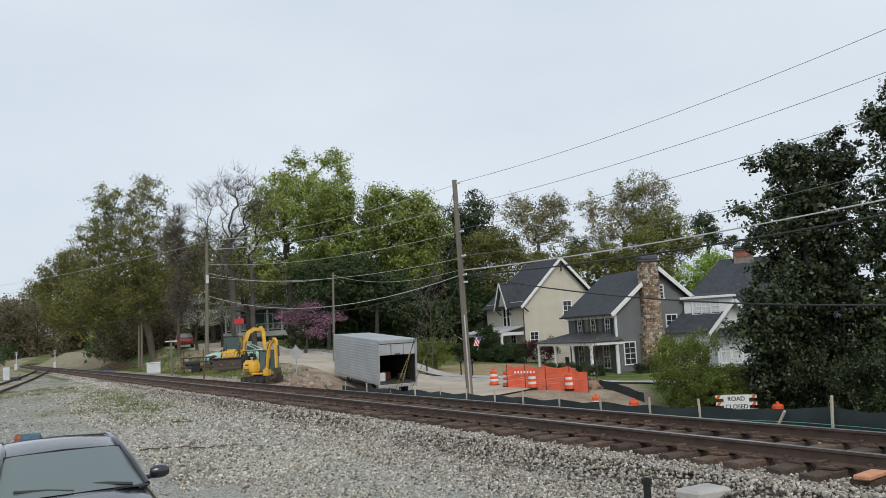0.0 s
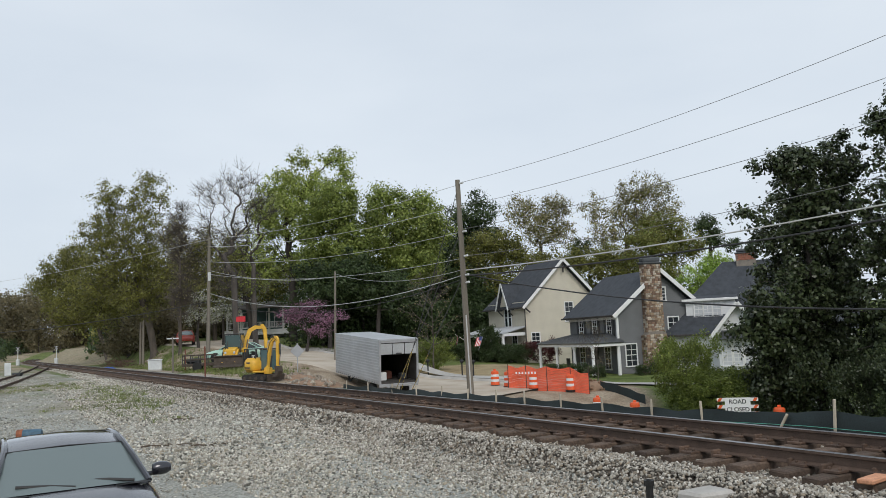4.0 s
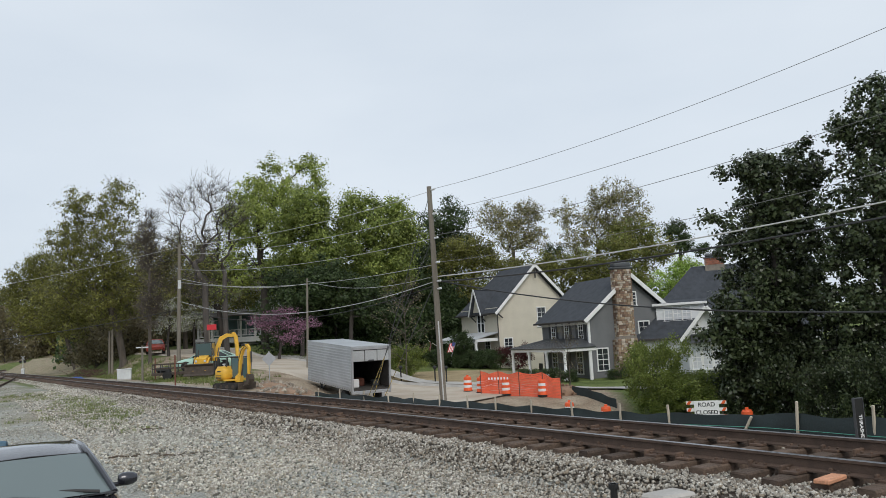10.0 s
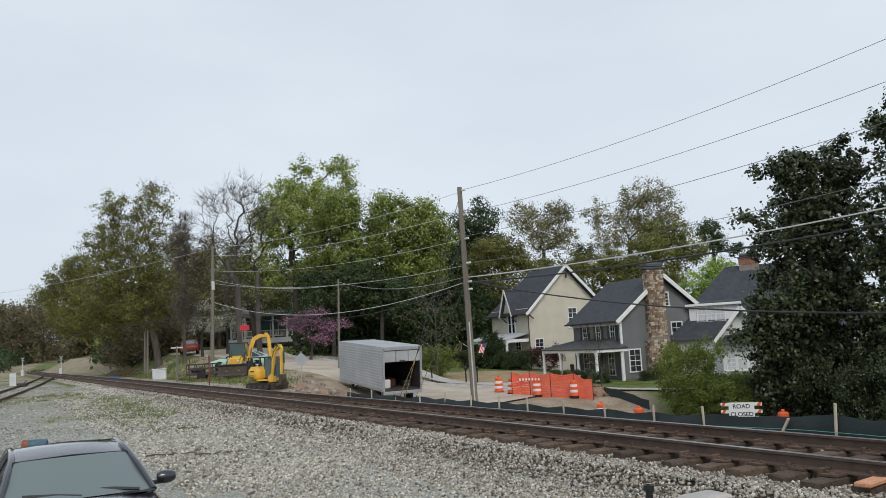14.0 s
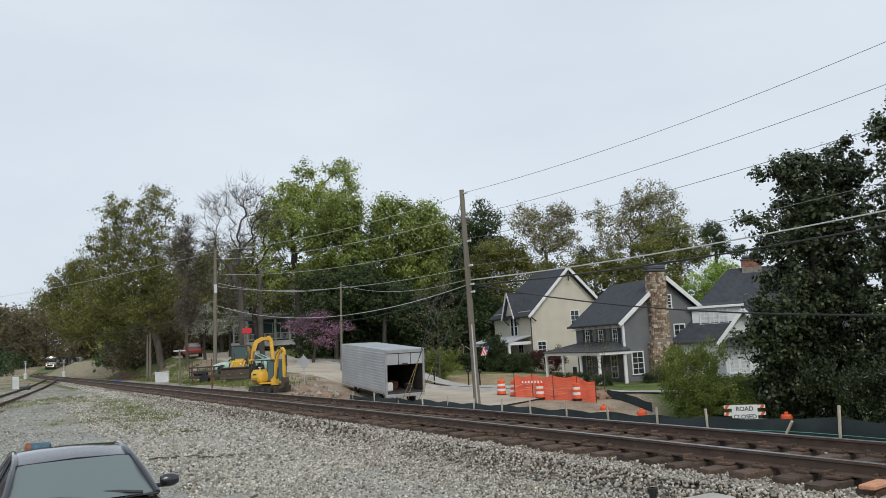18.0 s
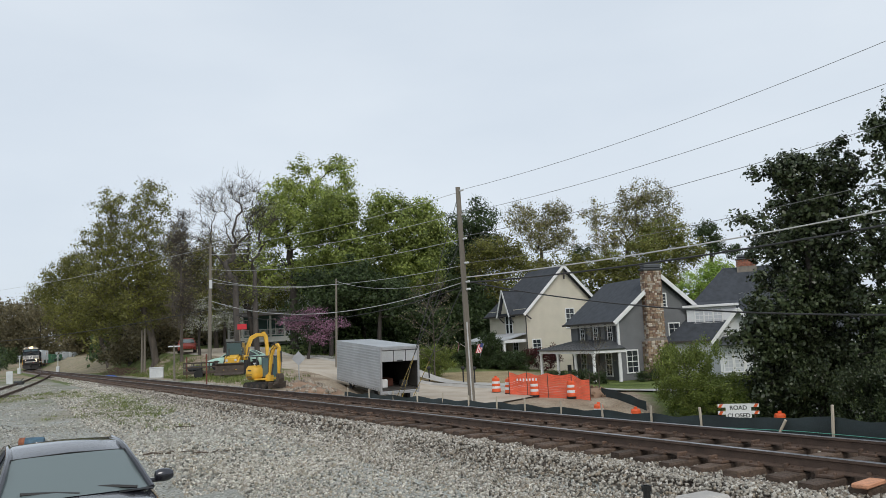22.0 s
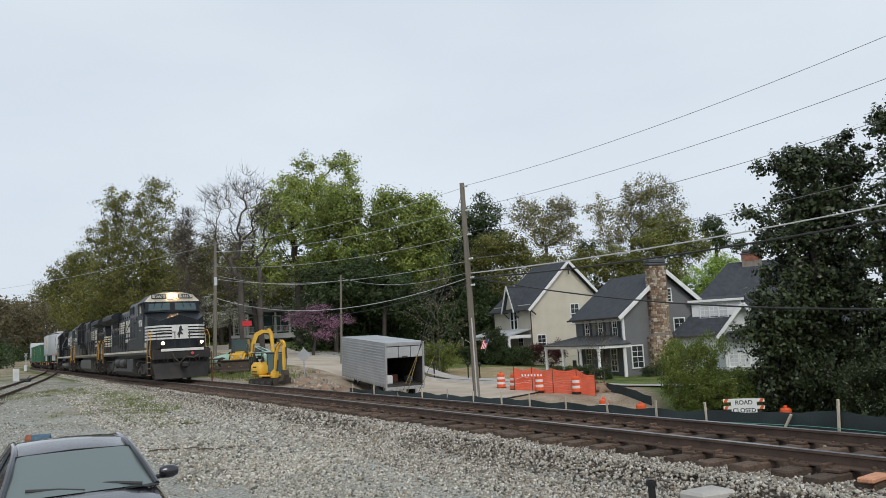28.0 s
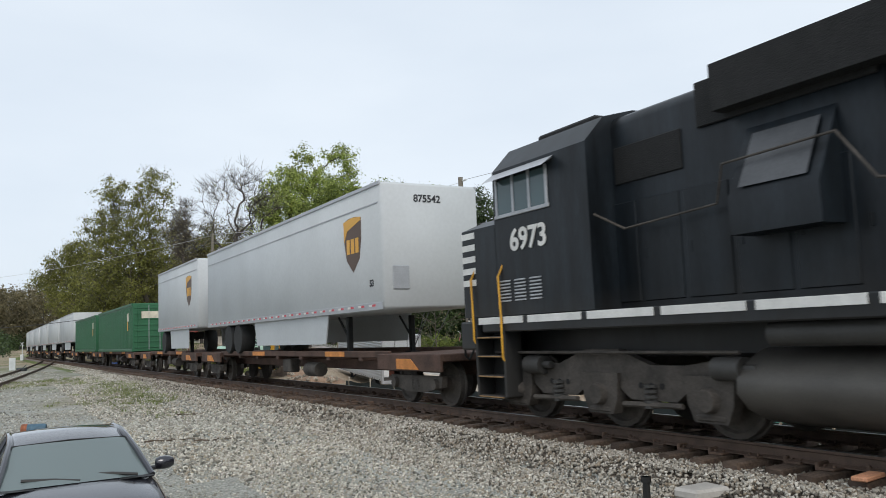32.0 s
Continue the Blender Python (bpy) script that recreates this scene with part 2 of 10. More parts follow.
def plain(name, col, rough=0.5, metal=0.0, glow=0.0, glow_col=None):
    m = bpy.data.materials.new(name)
    m.use_nodes = True
    bs = m.node_tree.nodes["Principled BSDF"]
    bs.inputs["Base Color"].default_value = (*col, 1)
    bs.inputs["Roughness"].default_value, bs.inputs["Metallic"].default_value = rough, metal
    if glow:
        bs.inputs["Emission Color"].default_value = (*(glow_col or col), 1)
        bs.inputs["Emission Strength"].default_value = glow
    return m


def smooth_step(x, a, b):
    t = min(1, max(0, (x - a) / (b - a)))
    return t * t * (3 - 2 * t)


# ---- the line of the track ----
PHI = 0.5419                                    # its turn from the world's y axis
DIR = Vector((-math.sin(PHI), math.cos(PHI), 0))  # away along the track
LAT = Vector((math.cos(PHI), math.sin(PHI), 0))   # across it, away from the camera
GAUGE = 1.505                                   # between the middles of the rail heads


def lat_mid(a):
    """Sideways place of the track's middle, a metres along: straight, then a curve in the distance."""
    return 9.05 + 0.0155 * a + (0.00065 * (a - 170) ** 2 if a > 170 else 0)


def on_track(a, off=0.0, z=0.0):
    """A point beside the track's middle line."""
    s = 0.0155 + (0.0013 * (a - 170) if a > 170 else 0)
    k = 1 / math.sqrt(1 + s * s)
    return DIR * (a - off * s * k) + LAT * (lat_mid(a) + off * k) + Vector((0, 0, z))


def along_across(x, y):
    return x * DIR.x + y * DIR.y, x * LAT.x + y * LAT.y


ARC = [(-260.0, -260.0)]                        # length run along the curve, and a
while ARC[-1][1] < 900:
    a0 = ARC[-1][1]
    sl = 0.0155 + (0.0013 * (a0 - 170) if a0 > 170 else 0)
    ARC.append((ARC[-1][0] + 2.0 * math.sqrt(1 + sl * sl), a0 + 2.0))


def run_to_a(s):
    lo, hi = 0, len(ARC) - 1
    while hi - lo > 1:
        mid = (lo + hi) // 2
        lo, hi = (mid, hi) if ARC[mid][0] <= s else (lo, mid)
    (s0, a0), (s1, a1) = ARC[lo], ARC[hi]
    return a0 + (a1 - a0) * (s - s0) / (s1 - s0)


# ---- the lie of the land ----
def land(x, y):
    """Height of the ground beyond the track."""
    k = 0.035 * (0.5 - 0.5 * math.tanh((x - 9) / 4))
    z = -1.15 - 0.85 * math.tanh((x + 6.5) / 3) + k * max(-12, min(60, y - 45))
    z += 0.35 * smooth_step(y, 70, 90) * smooth_step(-x, 5, 18)
    z -= 1.05 * smooth_step(x, 4, 9.5) * (1 - smooth_step(y, 40.5, 45.5))
    a, c = along_across(x, y)
    far = 1 - 0.85 * smooth_step(a, 92, 118)
    z += 1.3 * far * smooth_step(c, 12.8, 17.0) * smooth_step(a, 52, 70) * smooth_step(-x, 14, 22)
    z += 0.8 * far * smooth_step(c, 16.6, 21) * smooth_step(a, 60, 76) * smooth_step(-x, 14, 22)
    z -= 1.5 * smooth_step(a, 102, 122) * (1 - smooth_step(c, 24, 36))
    top = 1.05 + 0.04 * (y - 66)                # the bank's flat top, on which the street runs
    k = smooth_step(-x, 11, 17)
    return z * (1 - k) + k * (top - 0.18 * math.log(1 + math.exp(max(-30, min(30, (top - z) / 0.18)))))


def ground_z(x, y):
    a, c = along_across(x, y)
    u = c - lat_mid(a)
    bump = 0.05 * noise.noise((x * 0.35, y * 0.35, 0)) + 0.02 * noise.noise((x * 1.7, y * 1.7, 3))
    if u < 0:                                   # the gravel lot rising to the ballast
        lot = -0.70 + 0.06 * smooth_step(-u, 12, 30) + 0.43 * smooth_step(a, 22, 50) - 0.24 * (1 - smooth_step(math.hypot(x + 4.75, y - 9.9), 3.0, 6.5))
        t = smooth_step(u, -3.6, -1.55)
        return (lot + bump) * (1 - t) + (-0.40 + bump * 0.3) * t
    t = smooth_step(u, 1.6, 3.4)
    side = -0.40 * (1 - t) + t * (-0.75 + 0.5 * smooth_step(a, 25, 50))
    t = smooth_step(u, 4.2, 8.0)
    return side * (1 - t) + land(x, y) * t + bump * smooth_step(u, 1.5, 3)

# ---- materials of the place ----
def ground_mat():
    """Gravel, thin grass, dirt and straw, laid out by three masks of the ground sheet."""
    m = bpy.data.materials.new("ground_cover")
    m.use_nodes = True
    n, l = m.node_tree.nodes, m.node_tree.links
    bs = n["Principled BSDF"]
    bs.inputs["Roughness"].default_value = 0.95
    bs.inputs["Specular IOR Level"].default_value = 0.15
    co = n.new("ShaderNodeTexCoord")

    def tex(s, d=5, rough=0.6):
        t = n.new("ShaderNodeTexNoise")
        t.inputs["Scale"].default_value, t.inputs["Detail"].default_value, t.inputs["Roughness"].default_value = s, d, rough
        l.new(co.outputs["Object"], t.inputs[0])
        return t.outputs[0]

    def ramp(src, c0, c1, p0=0.35, p1=0.65):
        r = n.new("ShaderNodeValToRGB")
        r.color_ramp.elements[0].position, r.color_ramp.elements[1].position = p0, p1
        r.color_ramp.elements[0].color, r.color_ramp.elements[1].color = (*c0, 1), (*c1, 1)
        l.new(src, r.inputs[0])
        return r.outputs[0]

    def mix(f, a, b, how="MIX", amount=1.0):
        x = n.new("ShaderNodeMixRGB")
        x.blend_type = how
        if f is None:
            x.inputs[0].default_value = amount
        else:
            l.new(f, x.inputs[0])
        l.new(a, x.inputs[1])
        l.new(b, x.inputs[2])
        return x.outputs[0]

    def mask(name, sharp=0.25):
        at = n.new("ShaderNodeAttribute")
        at.attribute_name = name
        ad = n.new("ShaderNodeMath")
        ad.operation = "ADD"
        l.new(at.outputs["Fac"], ad.inputs[0])
        sc = n.new("ShaderNodeMapRange")
        sc.inputs["To Min"].default_value, sc.inputs["To Max"].default_value = -0.55, 0.55
        l.new(tex(0.9, 6, 0.7), sc.inputs[0])
        l.new(sc.outputs[0], ad.inputs[1])
        mr = n.new("ShaderNodeMapRange")
        mr.inputs["From Min"].default_value, mr.inputs["From Max"].default_value = 0.5 - sharp, 0.5 + sharp
        l.new(ad.outputs[0], mr.inputs[0])
        return mr.outputs[0]

    vor = n.new("ShaderNodeTexVoronoi")
    vor.inputs["Scale"].default_value = 26
    l.new(co.outputs["Object"], vor.inputs[0])
    bw = n.new("ShaderNodeRGBToBW")
    l.new(vor.outputs["Color"], bw.inputs[0])
    pebble = ramp(bw.outputs[0], (0.165, 0.17, 0.158), (0.50, 0.51, 0.485), 0.15, 0.85)
    dust = ramp(tex(0.5), (0.25, 0.245, 0.215), (0.41, 0.415, 0.39), 0.35, 0.6)
    gravel = mix(None, pebble, dust, "MIX", 0.38)
    gravel = mix(None, gravel, ramp(tex(0.13, 4), (0.78, 0.76, 0.70), (1.05, 1.06, 1.05), 0.38, 0.6), "MULTIPLY", 1.0)
    grass = mix(None, ramp(tex(0.6), (0.085, 0.115, 0.035), (0.17, 0.21, 0.07)), ramp(tex(30, 3), (0.5, 0.5, 0.5), (1.4, 1.4, 1.3)), "MULTIPLY", 1.0)
    dirt = mix(None, ramp(tex(0.8), (0.27, 0.205, 0.145), (0.42, 0.35, 0.265)), ramp(tex(14, 4), (0.65, 0.65, 0.65), (1.25, 1.25, 1.25)), "MULTIPLY", 1.0)
    straw = mix(None, ramp(tex(0.7), (0.29, 0.225, 0.13), (0.42, 0.34, 0.21)), ramp(tex(22, 4), (0.7, 0.7, 0.7), (1.2, 1.2, 1.2)), "MULTIPLY", 1.0)
    col = mix(mask("m_dirt"), grass, dirt)
    col = mix(mask("m_straw"), col, straw)
    col = mix(mask("m_gravel", 0.3), col, gravel)
    l.new(col, bs.inputs["Base Color"])
    bp = n.new("ShaderNodeBump")
    bp.inputs["Strength"].default_value, bp.inputs["Distance"].default_value = 0.7, 0.03
    l.new(vor.outputs["Distance"], bp.inputs["Height"])
    l.new(bp.outputs[0], bs.inputs["Normal"])
    return m


M_GROUND = ground_mat()
def stone_mat(name, colours):
    """Crushed stone: each piece takes one of the colours, with dusty mottling."""
    m = bpy.data.materials.new(name)
    m.use_nodes = True
    n, l = m.node_tree.nodes, m.node_tree.links
    bs = n["Principled BSDF"]
    bs.inputs["Roughness"].default_value = 0.92
    bs.inputs["Specular IOR Level"].default_value = 0.25
    geo = n.new("ShaderNodeNewGeometry")
    r = n.new("ShaderNodeValToRGB")
    r.color_ramp.interpolation = "CONSTANT"
    for k, c in enumerate(colours):
        el = r.color_ramp.elements[k] if k < 2 else r.color_ramp.elements.new(k / len(colours))
        el.position = k / len(colours)
        el.color = (*c, 1)
    l.new(geo.outputs["Random Per Island"], r.inputs[0])
    co = n.new("ShaderNodeTexCoord")
    t = n.new("ShaderNodeTexNoise")
    t.inputs["Scale"].default_value, t.inputs["Detail"].default_value = 38, 5
    l.new(co.outputs["Object"], t.inputs[0])
    d = n.new("ShaderNodeValToRGB")
    d.color_ramp.elements[0].position, d.color_ramp.elements[1].position = 0.3, 0.7
    d.color_ramp.elements[0].color, d.color_ramp.elements[1].color = (0.72, 0.70, 0.66, 1), (1.2, 1.19, 1.16, 1)
    l.new(t.outputs[0], d.inputs[0])
    x = n.new("ShaderNodeMixRGB")
    x.blend_type = "MULTIPLY"
    x.inputs[0].default_value = 1.0
    l.new(r.outputs[0], x.inputs[1])
    l.new(d.outputs[0], x.inputs[2])
    l.new(x.outputs[0], bs.inputs["Base Color"])
    bp = n.new("ShaderNodeBump")
    bp.inputs["Strength"].default_value, bp.inputs["Distance"].default_value = 0.5, 0.01
    l.new(t.outputs[0], bp.inputs["Height"])
    l.new(bp.outputs[0], bs.inputs["Normal"])
    return m


M_BALLAST = stone_mat("ballast_stone", ((.426, .409, .358), (.582, .560, .510), (.235, .224, .196), (.493, .470, .414), (.314, .280, .230), (.739, .717, .655), (.134, .129, .112), (.448, .431, .386), (.392, .347, .274), (.549, .526, .482)))
M_BED = mat("ballast_bed", (0.16, 0.13, 0.105), 0.95, var=0.35, scale=14, fine=45, bump=1.0)
M_TIE = mat("tie_wood", (0.105, 0.072, 0.052), 0.9, var=0.35, scale=4, fine=50, bump=0.6, obj=0.35, stretch=(1, 6, 6))
M_RAIL = mat("rail_rust", (0.090, 0.058, 0.042), 0.75, var=0.25, scale=5, fine=60, bump=0.3)
M_RAILTOP = plain("rail_polished", (0.34, 0.34, 0.35), 0.28, 0.9)
M_PLATE = mat("tie_plate_rust", (0.105, 0.066, 0.046), 0.8, var=0.3, scale=6, fine=40, island=0.3)
M_ROAD = mat("road_concrete", (0.50, 0.44, 0.36), 0.9, var=0.12, scale=0.5, fine=18, bump=0.15, col2=(0.36, 0.29, 0.215), mixat=0.45)
M_CURB = mat("curb_concrete", (0.42, 0.40, 0.37), 0.9, var=0.12, scale=2, fine=30)

# ---- ground: one sheet to the horizon, fine where the camera stands near ----
def steps(*spans):
    out = []
    for lo, hi, st in spans:
        k = max(1, round((hi - lo) / st))
        out += [lo + (hi - lo) * i / k for i in range(k)]
    return out + [spans[-1][1]]


g_a = steps((-1500, -200, 260), (-200, -40, 20), (-40, 0, 2.5), (0, 70, 0.8), (70, 130, 2.0), (130, 400, 9), (400, 2600, 220))
g_c = steps((-1500, -150, 225), (-150, -20, 10), (-20, 4, 1.2), (4, 17, 0.35), (17, 60, 1.2), (60, 120, 3), (120, 300, 15), (300, 2600, 230))
g_v, g_m = [], [[], [], []]
for ga in g_a:
    for gc in g_c:
        bend = lat_mid(ga) - 9.05 - 0.0155 * max(-40, min(ga, 170)) if 170 < ga < 500 else 0
        p = DIR * ga + LAT * (gc + bend * smooth_step(-abs(gc - 9), -160, -20))
        far = max(abs(p.x), abs(p.y))
        z = ground_z(p.x, p.y) * (1 - smooth_step(far, 220, 300)) + (2.0 + 9.0 * smooth_step(far, 300, 420)) * smooth_step(far, 220, 300)
        g_v.append((p.x, p.y, z))
        aa, cc = along_across(p.x, p.y)
        u = cc - lat_mid(aa)
        gravel = 1.0 - 0.7 * smooth_step(aa, 52, 64) * smooth_step(-u, 1.2, 1.8) if u < 2.2 else max(0.0, 1.0 - (u - 2.2) / 1.5)
        if u < -3.5:
            weeds = smooth_step(aa, 17, 32) * (0.35 + 0.65 * smooth_step(noise.noise((p.x * 0.13, p.y * 0.13, 5)), -0.25, 0.3))
            weeds = max(weeds, smooth_step(noise.noise((p.x * 0.25, p.y * 0.25, 9)), 0.15, 0.6) * 0.75 * smooth_step(-u, 4, 6))
            gravel = 0.95 - 0.52 * weeds - 0.12 * smooth_step(aa, 30, 45)
        g_m[0].append(gravel * (1 - smooth_step(aa, 90, 120)))
        dirt = 0.25 + 0.9 * smooth_step(2.5 - abs(u - 9) / 3.5, 0, 1.6) * (1 - smooth_step(aa, 48, 60))
        if p.x < -14 and 40 < aa < 75:
            dirt = 0.75 * smooth_step(-abs(u - 8), -5, -1)
            dirt = max(dirt, smooth_step(-abs(p.x + 24), -6.5, -4) * smooth_step(-abs(u - 6), -4.5, -3), smooth_step(p.x, -18, -16))
        if u > 2:
            dirt = max(dirt, 0.62 * smooth_step(aa, 100, 116))
        dirt *= 1 - 0.8 * smooth_step(p.x, 9.0, 11.0) * smooth_step(u, 6, 8)
        dirt = max(dirt, 1.1 * smooth_step(-abs(p.x - 7), -5, -3) * smooth_step(-abs(p.y - 45.5), -5, -3))
        dirt = max(dirt, 1.15 * smooth_step(-math.hypot(p.x + 30.5, p.y - 77.5), -5, -2.5))
        if u < -3.5:
            dirt = 0.62 + 0.5 * noise.noise((p.x * 0.2, p.y * 0.2, 31))
        g_m[1].append(dirt)
        g_m[2].append(1.0 * smooth_step(p.x, -6, -3) * (1 - smooth_step(p.x, 8, 10)) * smooth_step(p.y, 52, 54) * (1 - smooth_step(p.y, 68, 71)))
gb = Build()
gb.sheet(g_v, len(g_a), len(g_c))
gb.f = [f[::-1] for f in gb.f]
g_me = gb.mesh("ground", 0)
g_me.polygons.foreach_set("use_smooth", [True] * len(g_me.polygons))
for nm, vals in zip(("m_gravel", "m_dirt", "m_straw"), g_m):
    g_me.attributes.new(nm, "FLOAT", "POINT").data.foreach_set("value", vals)
ground = tagged(part("ground", g_me, M_GROUND), "grey gravel lot, thin spring grass and bare dirt", "ground", kind="structure")

# ---- road with kerbs ----
ROAD = [(-28, 89), (-22.3, 80.6), (-16, 71.2), (-8.5, 60.5), (-3, 54), (3, 48), (13, 39), (26, 28), (48, 9), (80, -20)]


def spline(pts, n=8):
    out = []
    P = [Vector((*p[:2], 0)) for p in pts]
    for i in range(len(P) - 1):
        p0, p1, p2, p3 = P[max(0, i - 1)], P[i], P[i + 1], P[min(len(P) - 1, i + 2)]
        for k in range(n):
            t = k / n
            out.append(0.5 * (2 * p1 + (p2 - p0) * t + (2 * p0 - 5 * p1 + 4 * p2 - p3) * t * t + (3 * p1 - p0 - 3 * p2 + p3) * t ** 3))
    return out + [P[-1]]


def ribbon(path, offs, lift, dz=None):
    """A strip draped on the ground: offs are the places across."""
    b, pts = Build(), []
    for i, p in enumerate(path):
        d = (path[min(i + 1, len(path) - 1)] - path[max(0, i - 1)]).normalized()
        s = Vector((d.y, -d.x, 0))
        for k, o in enumerate(offs):
            q = p + s * o
            hold = 1 - smooth_step(along_across(p.x, p.y)[0], 60, 74)          # beyond the works it lies on the bank as it is
            pts.append((q.x, q.y, max(ground_z(q.x, q.y), ground_z(p.x, p.y) - 0.1 - 3 * (1 - hold)) + lift + (dz[k] if dz else 0)))
    b.sheet(pts, len(path), len(offs))
    return b


road_line = spline(ROAD, 10)
tagged(part("road", ribbon(road_line[:53], [-3.4, -2.2, -1.1, 0, 1.1, 2.2, 3.4, 4.3], 0.09, [0, 0, 0, 0, 0, 0, 0, -.55]), M_ROAD), "pale dusty concrete street under repair", "road", kind="structure")
for side, sg in (("kerb_far", -1), ("kerb_near", 1)):
    if sg > 0:
        continue
    tagged(part(side, ribbon(road_line[:53], [sg * 3.3, sg * 3.42, sg * 3.58, sg * 3.62], 0.09, [0.0, 0.15, 0.15, -0.1]), M_CURB), "pale concrete kerb along the street", "kerb", kind="structure")
tagged(part("pavement", ribbon(road_line[18:66], [-6.3, -5.6, -4.9], 0.1), M_CURB), "pale concrete footpath beside the straw-covered yard", "footpath", kind="structure")

# ---- track: rails, ties, plates and ballast ----
RAIL = [(-0.07, -0.17), (0.07, -0.17), (0.07, -0.155), (0.012, -0.135), (0.012, -0.045), (0.037, -0.035), (0.037, 0.0)]
RAIL += [(-x, z) for x, z in RAIL[::-1][:-1]][:-1]


def rail_sweep(place, stations, prof):
    b, pts = Build(), []
    for a in stations:
        for o, z in prof:
            pts.append(place(a, o, z))
    k = len(prof)
    b.v = [tuple(p) for p in pts]
    for i in range(len(stations) - 1):
        for j in range(k - 1):
            b.f.append((i * k + j, i * k + j + 1, (i + 1) * k + j + 1, (i + 1) * k + j))
    return b


stations = steps((-240, 0, 20), (0, 170, 5), (170, 760, 6))
track = thing("railway_track", Matrix(), "rusty steel railway track on dark timber ties and grey ballast", "railway track", kind="structure")
prof = [(-0.07, -0.17), (-0.07, -0.155), (-0.012, -0.135), (-0.012, -0.045), (-0.037, -0.035), (-0.037, -0.004)]
prof_r = [(-x, z) for x, z in prof[::-1]]
for off in (-GAUGE / 2, GAUGE / 2):
    r = part("rail", rail_sweep(lambda a, o, z: on_track(a, off + o, z), stations, prof + prof_r), M_RAIL, track, smooth=25)
    part("running_surface", rail_sweep(lambda a, o, z: on_track(a, off + o, z), stations, [(-0.037, -0.008), (-0.030, 0.0), (0.030, 0.0), (0.037, -0.008)]), M_RAILTOP, r, "rail head polished by wheels", smooth=25)

rng = random.Random(4)
tie_shapes = []
for k in range(4):
    tb = Build()
    tb.box(0, 0, -0.115, 0.225, 2.6, 0.2, 0.018)
    tb.v = [(x + rng.uniform(-.008, .008), y + rng.uniform(-.02, .02), z + rng.uniform(-.008, .006)) for x, y, z in tb.v]
    me = tb.mesh("tie", 30)
    me.materials.append(M_TIE)
    tie_shapes.append(me)
tie_far, plate_b = Build(), Build()
a_t = -14.0
while a_t < 420:
    p, q = on_track(a_t), on_track(a_t + 0.1)
    ang = math.atan2(q.y - p.y, q.x - p.x)
    m = Matrix.Translation((p.x, p.y, -0.165 + rng.uniform(-.012, .012))) @ Matrix.Rotation(ang + rng.uniform(-.02, .02), 4, "Z") @ Matrix.Translation((0, rng.uniform(-.09, .09), 0))
    if a_t < 100:
        part("tie", tie_shapes[rng.randrange(4)], M_TIE, track, at=m)
        for s in (-1, 1):
            plate_b.box(0, s * GAUGE / 2, 0.0, 0.19, 0.36, 0.03, 0.004, m)
            if a_t < 45:
                for dx in (-.06, .06):
                    for dy in (-.1, .1):
                        plate_b.box(dx, s * GAUGE / 2 + dy, 0.025, 0.028, 0.04, 0.035, 0.006, m)
            if a_t < 40 and rng.random() < 0.7:
                plate_b.box(0.145, s * GAUGE / 2 + 0.02, 0.01, 0.05, 0.22, 0.1, 0.012, m)
    else:
        tie_far.box(0, 0, -0.115, 0.225, 2.6, 0.2, 0.0, m)
    a_t += 0.53 + rng.uniform(-.025, .025)
part("far_ties", tie_far, M_TIE, track)["kind"] = "stuff"
part("tie_plates", plate_b, M_PLATE, track, "rusty tie plates, spikes and anchors")["kind"] = "stuff"

# raised bed of ballast under the ties
bed_pts, bed_off = [], [-3.9, -3.3, -2.6, -1.75, -1.4, -0.75, 0, 0.75, 1.4, 1.9, 3.0, 4.0]
bed_z = [-1.5, -1.0, -0.66, -0.27, -0.26, -0.29, -0.27, -0.29, -0.26, -0.28, -0.62, -1.3]
bed_st = steps((-240, 0, 12), (0, 60, 0.7), (60, 200, 6), (200, 760, 12))
for a in bed_st:
    for o, z in zip(bed_off, bed_z):
        p = on_track(a, o, z - (0.06 if abs(o) > 1.6 else 0) + 0.03 * noise.noise((a * 0.9, o * 2, 7)) + (0.12 * smooth_step(a, 25, 60) if abs(o) > 2 else 0))
        bed_pts.append(p)
bed = Build()
bed.sheet(bed_pts, len(bed_st), len(bed_off))
bed.f = [f[::-1] for f in bed.f]
tagged(part("ballast_bed", bed, M_BED), "dark dirty ballast bed beneath the ties", "ballast", kind="structure")


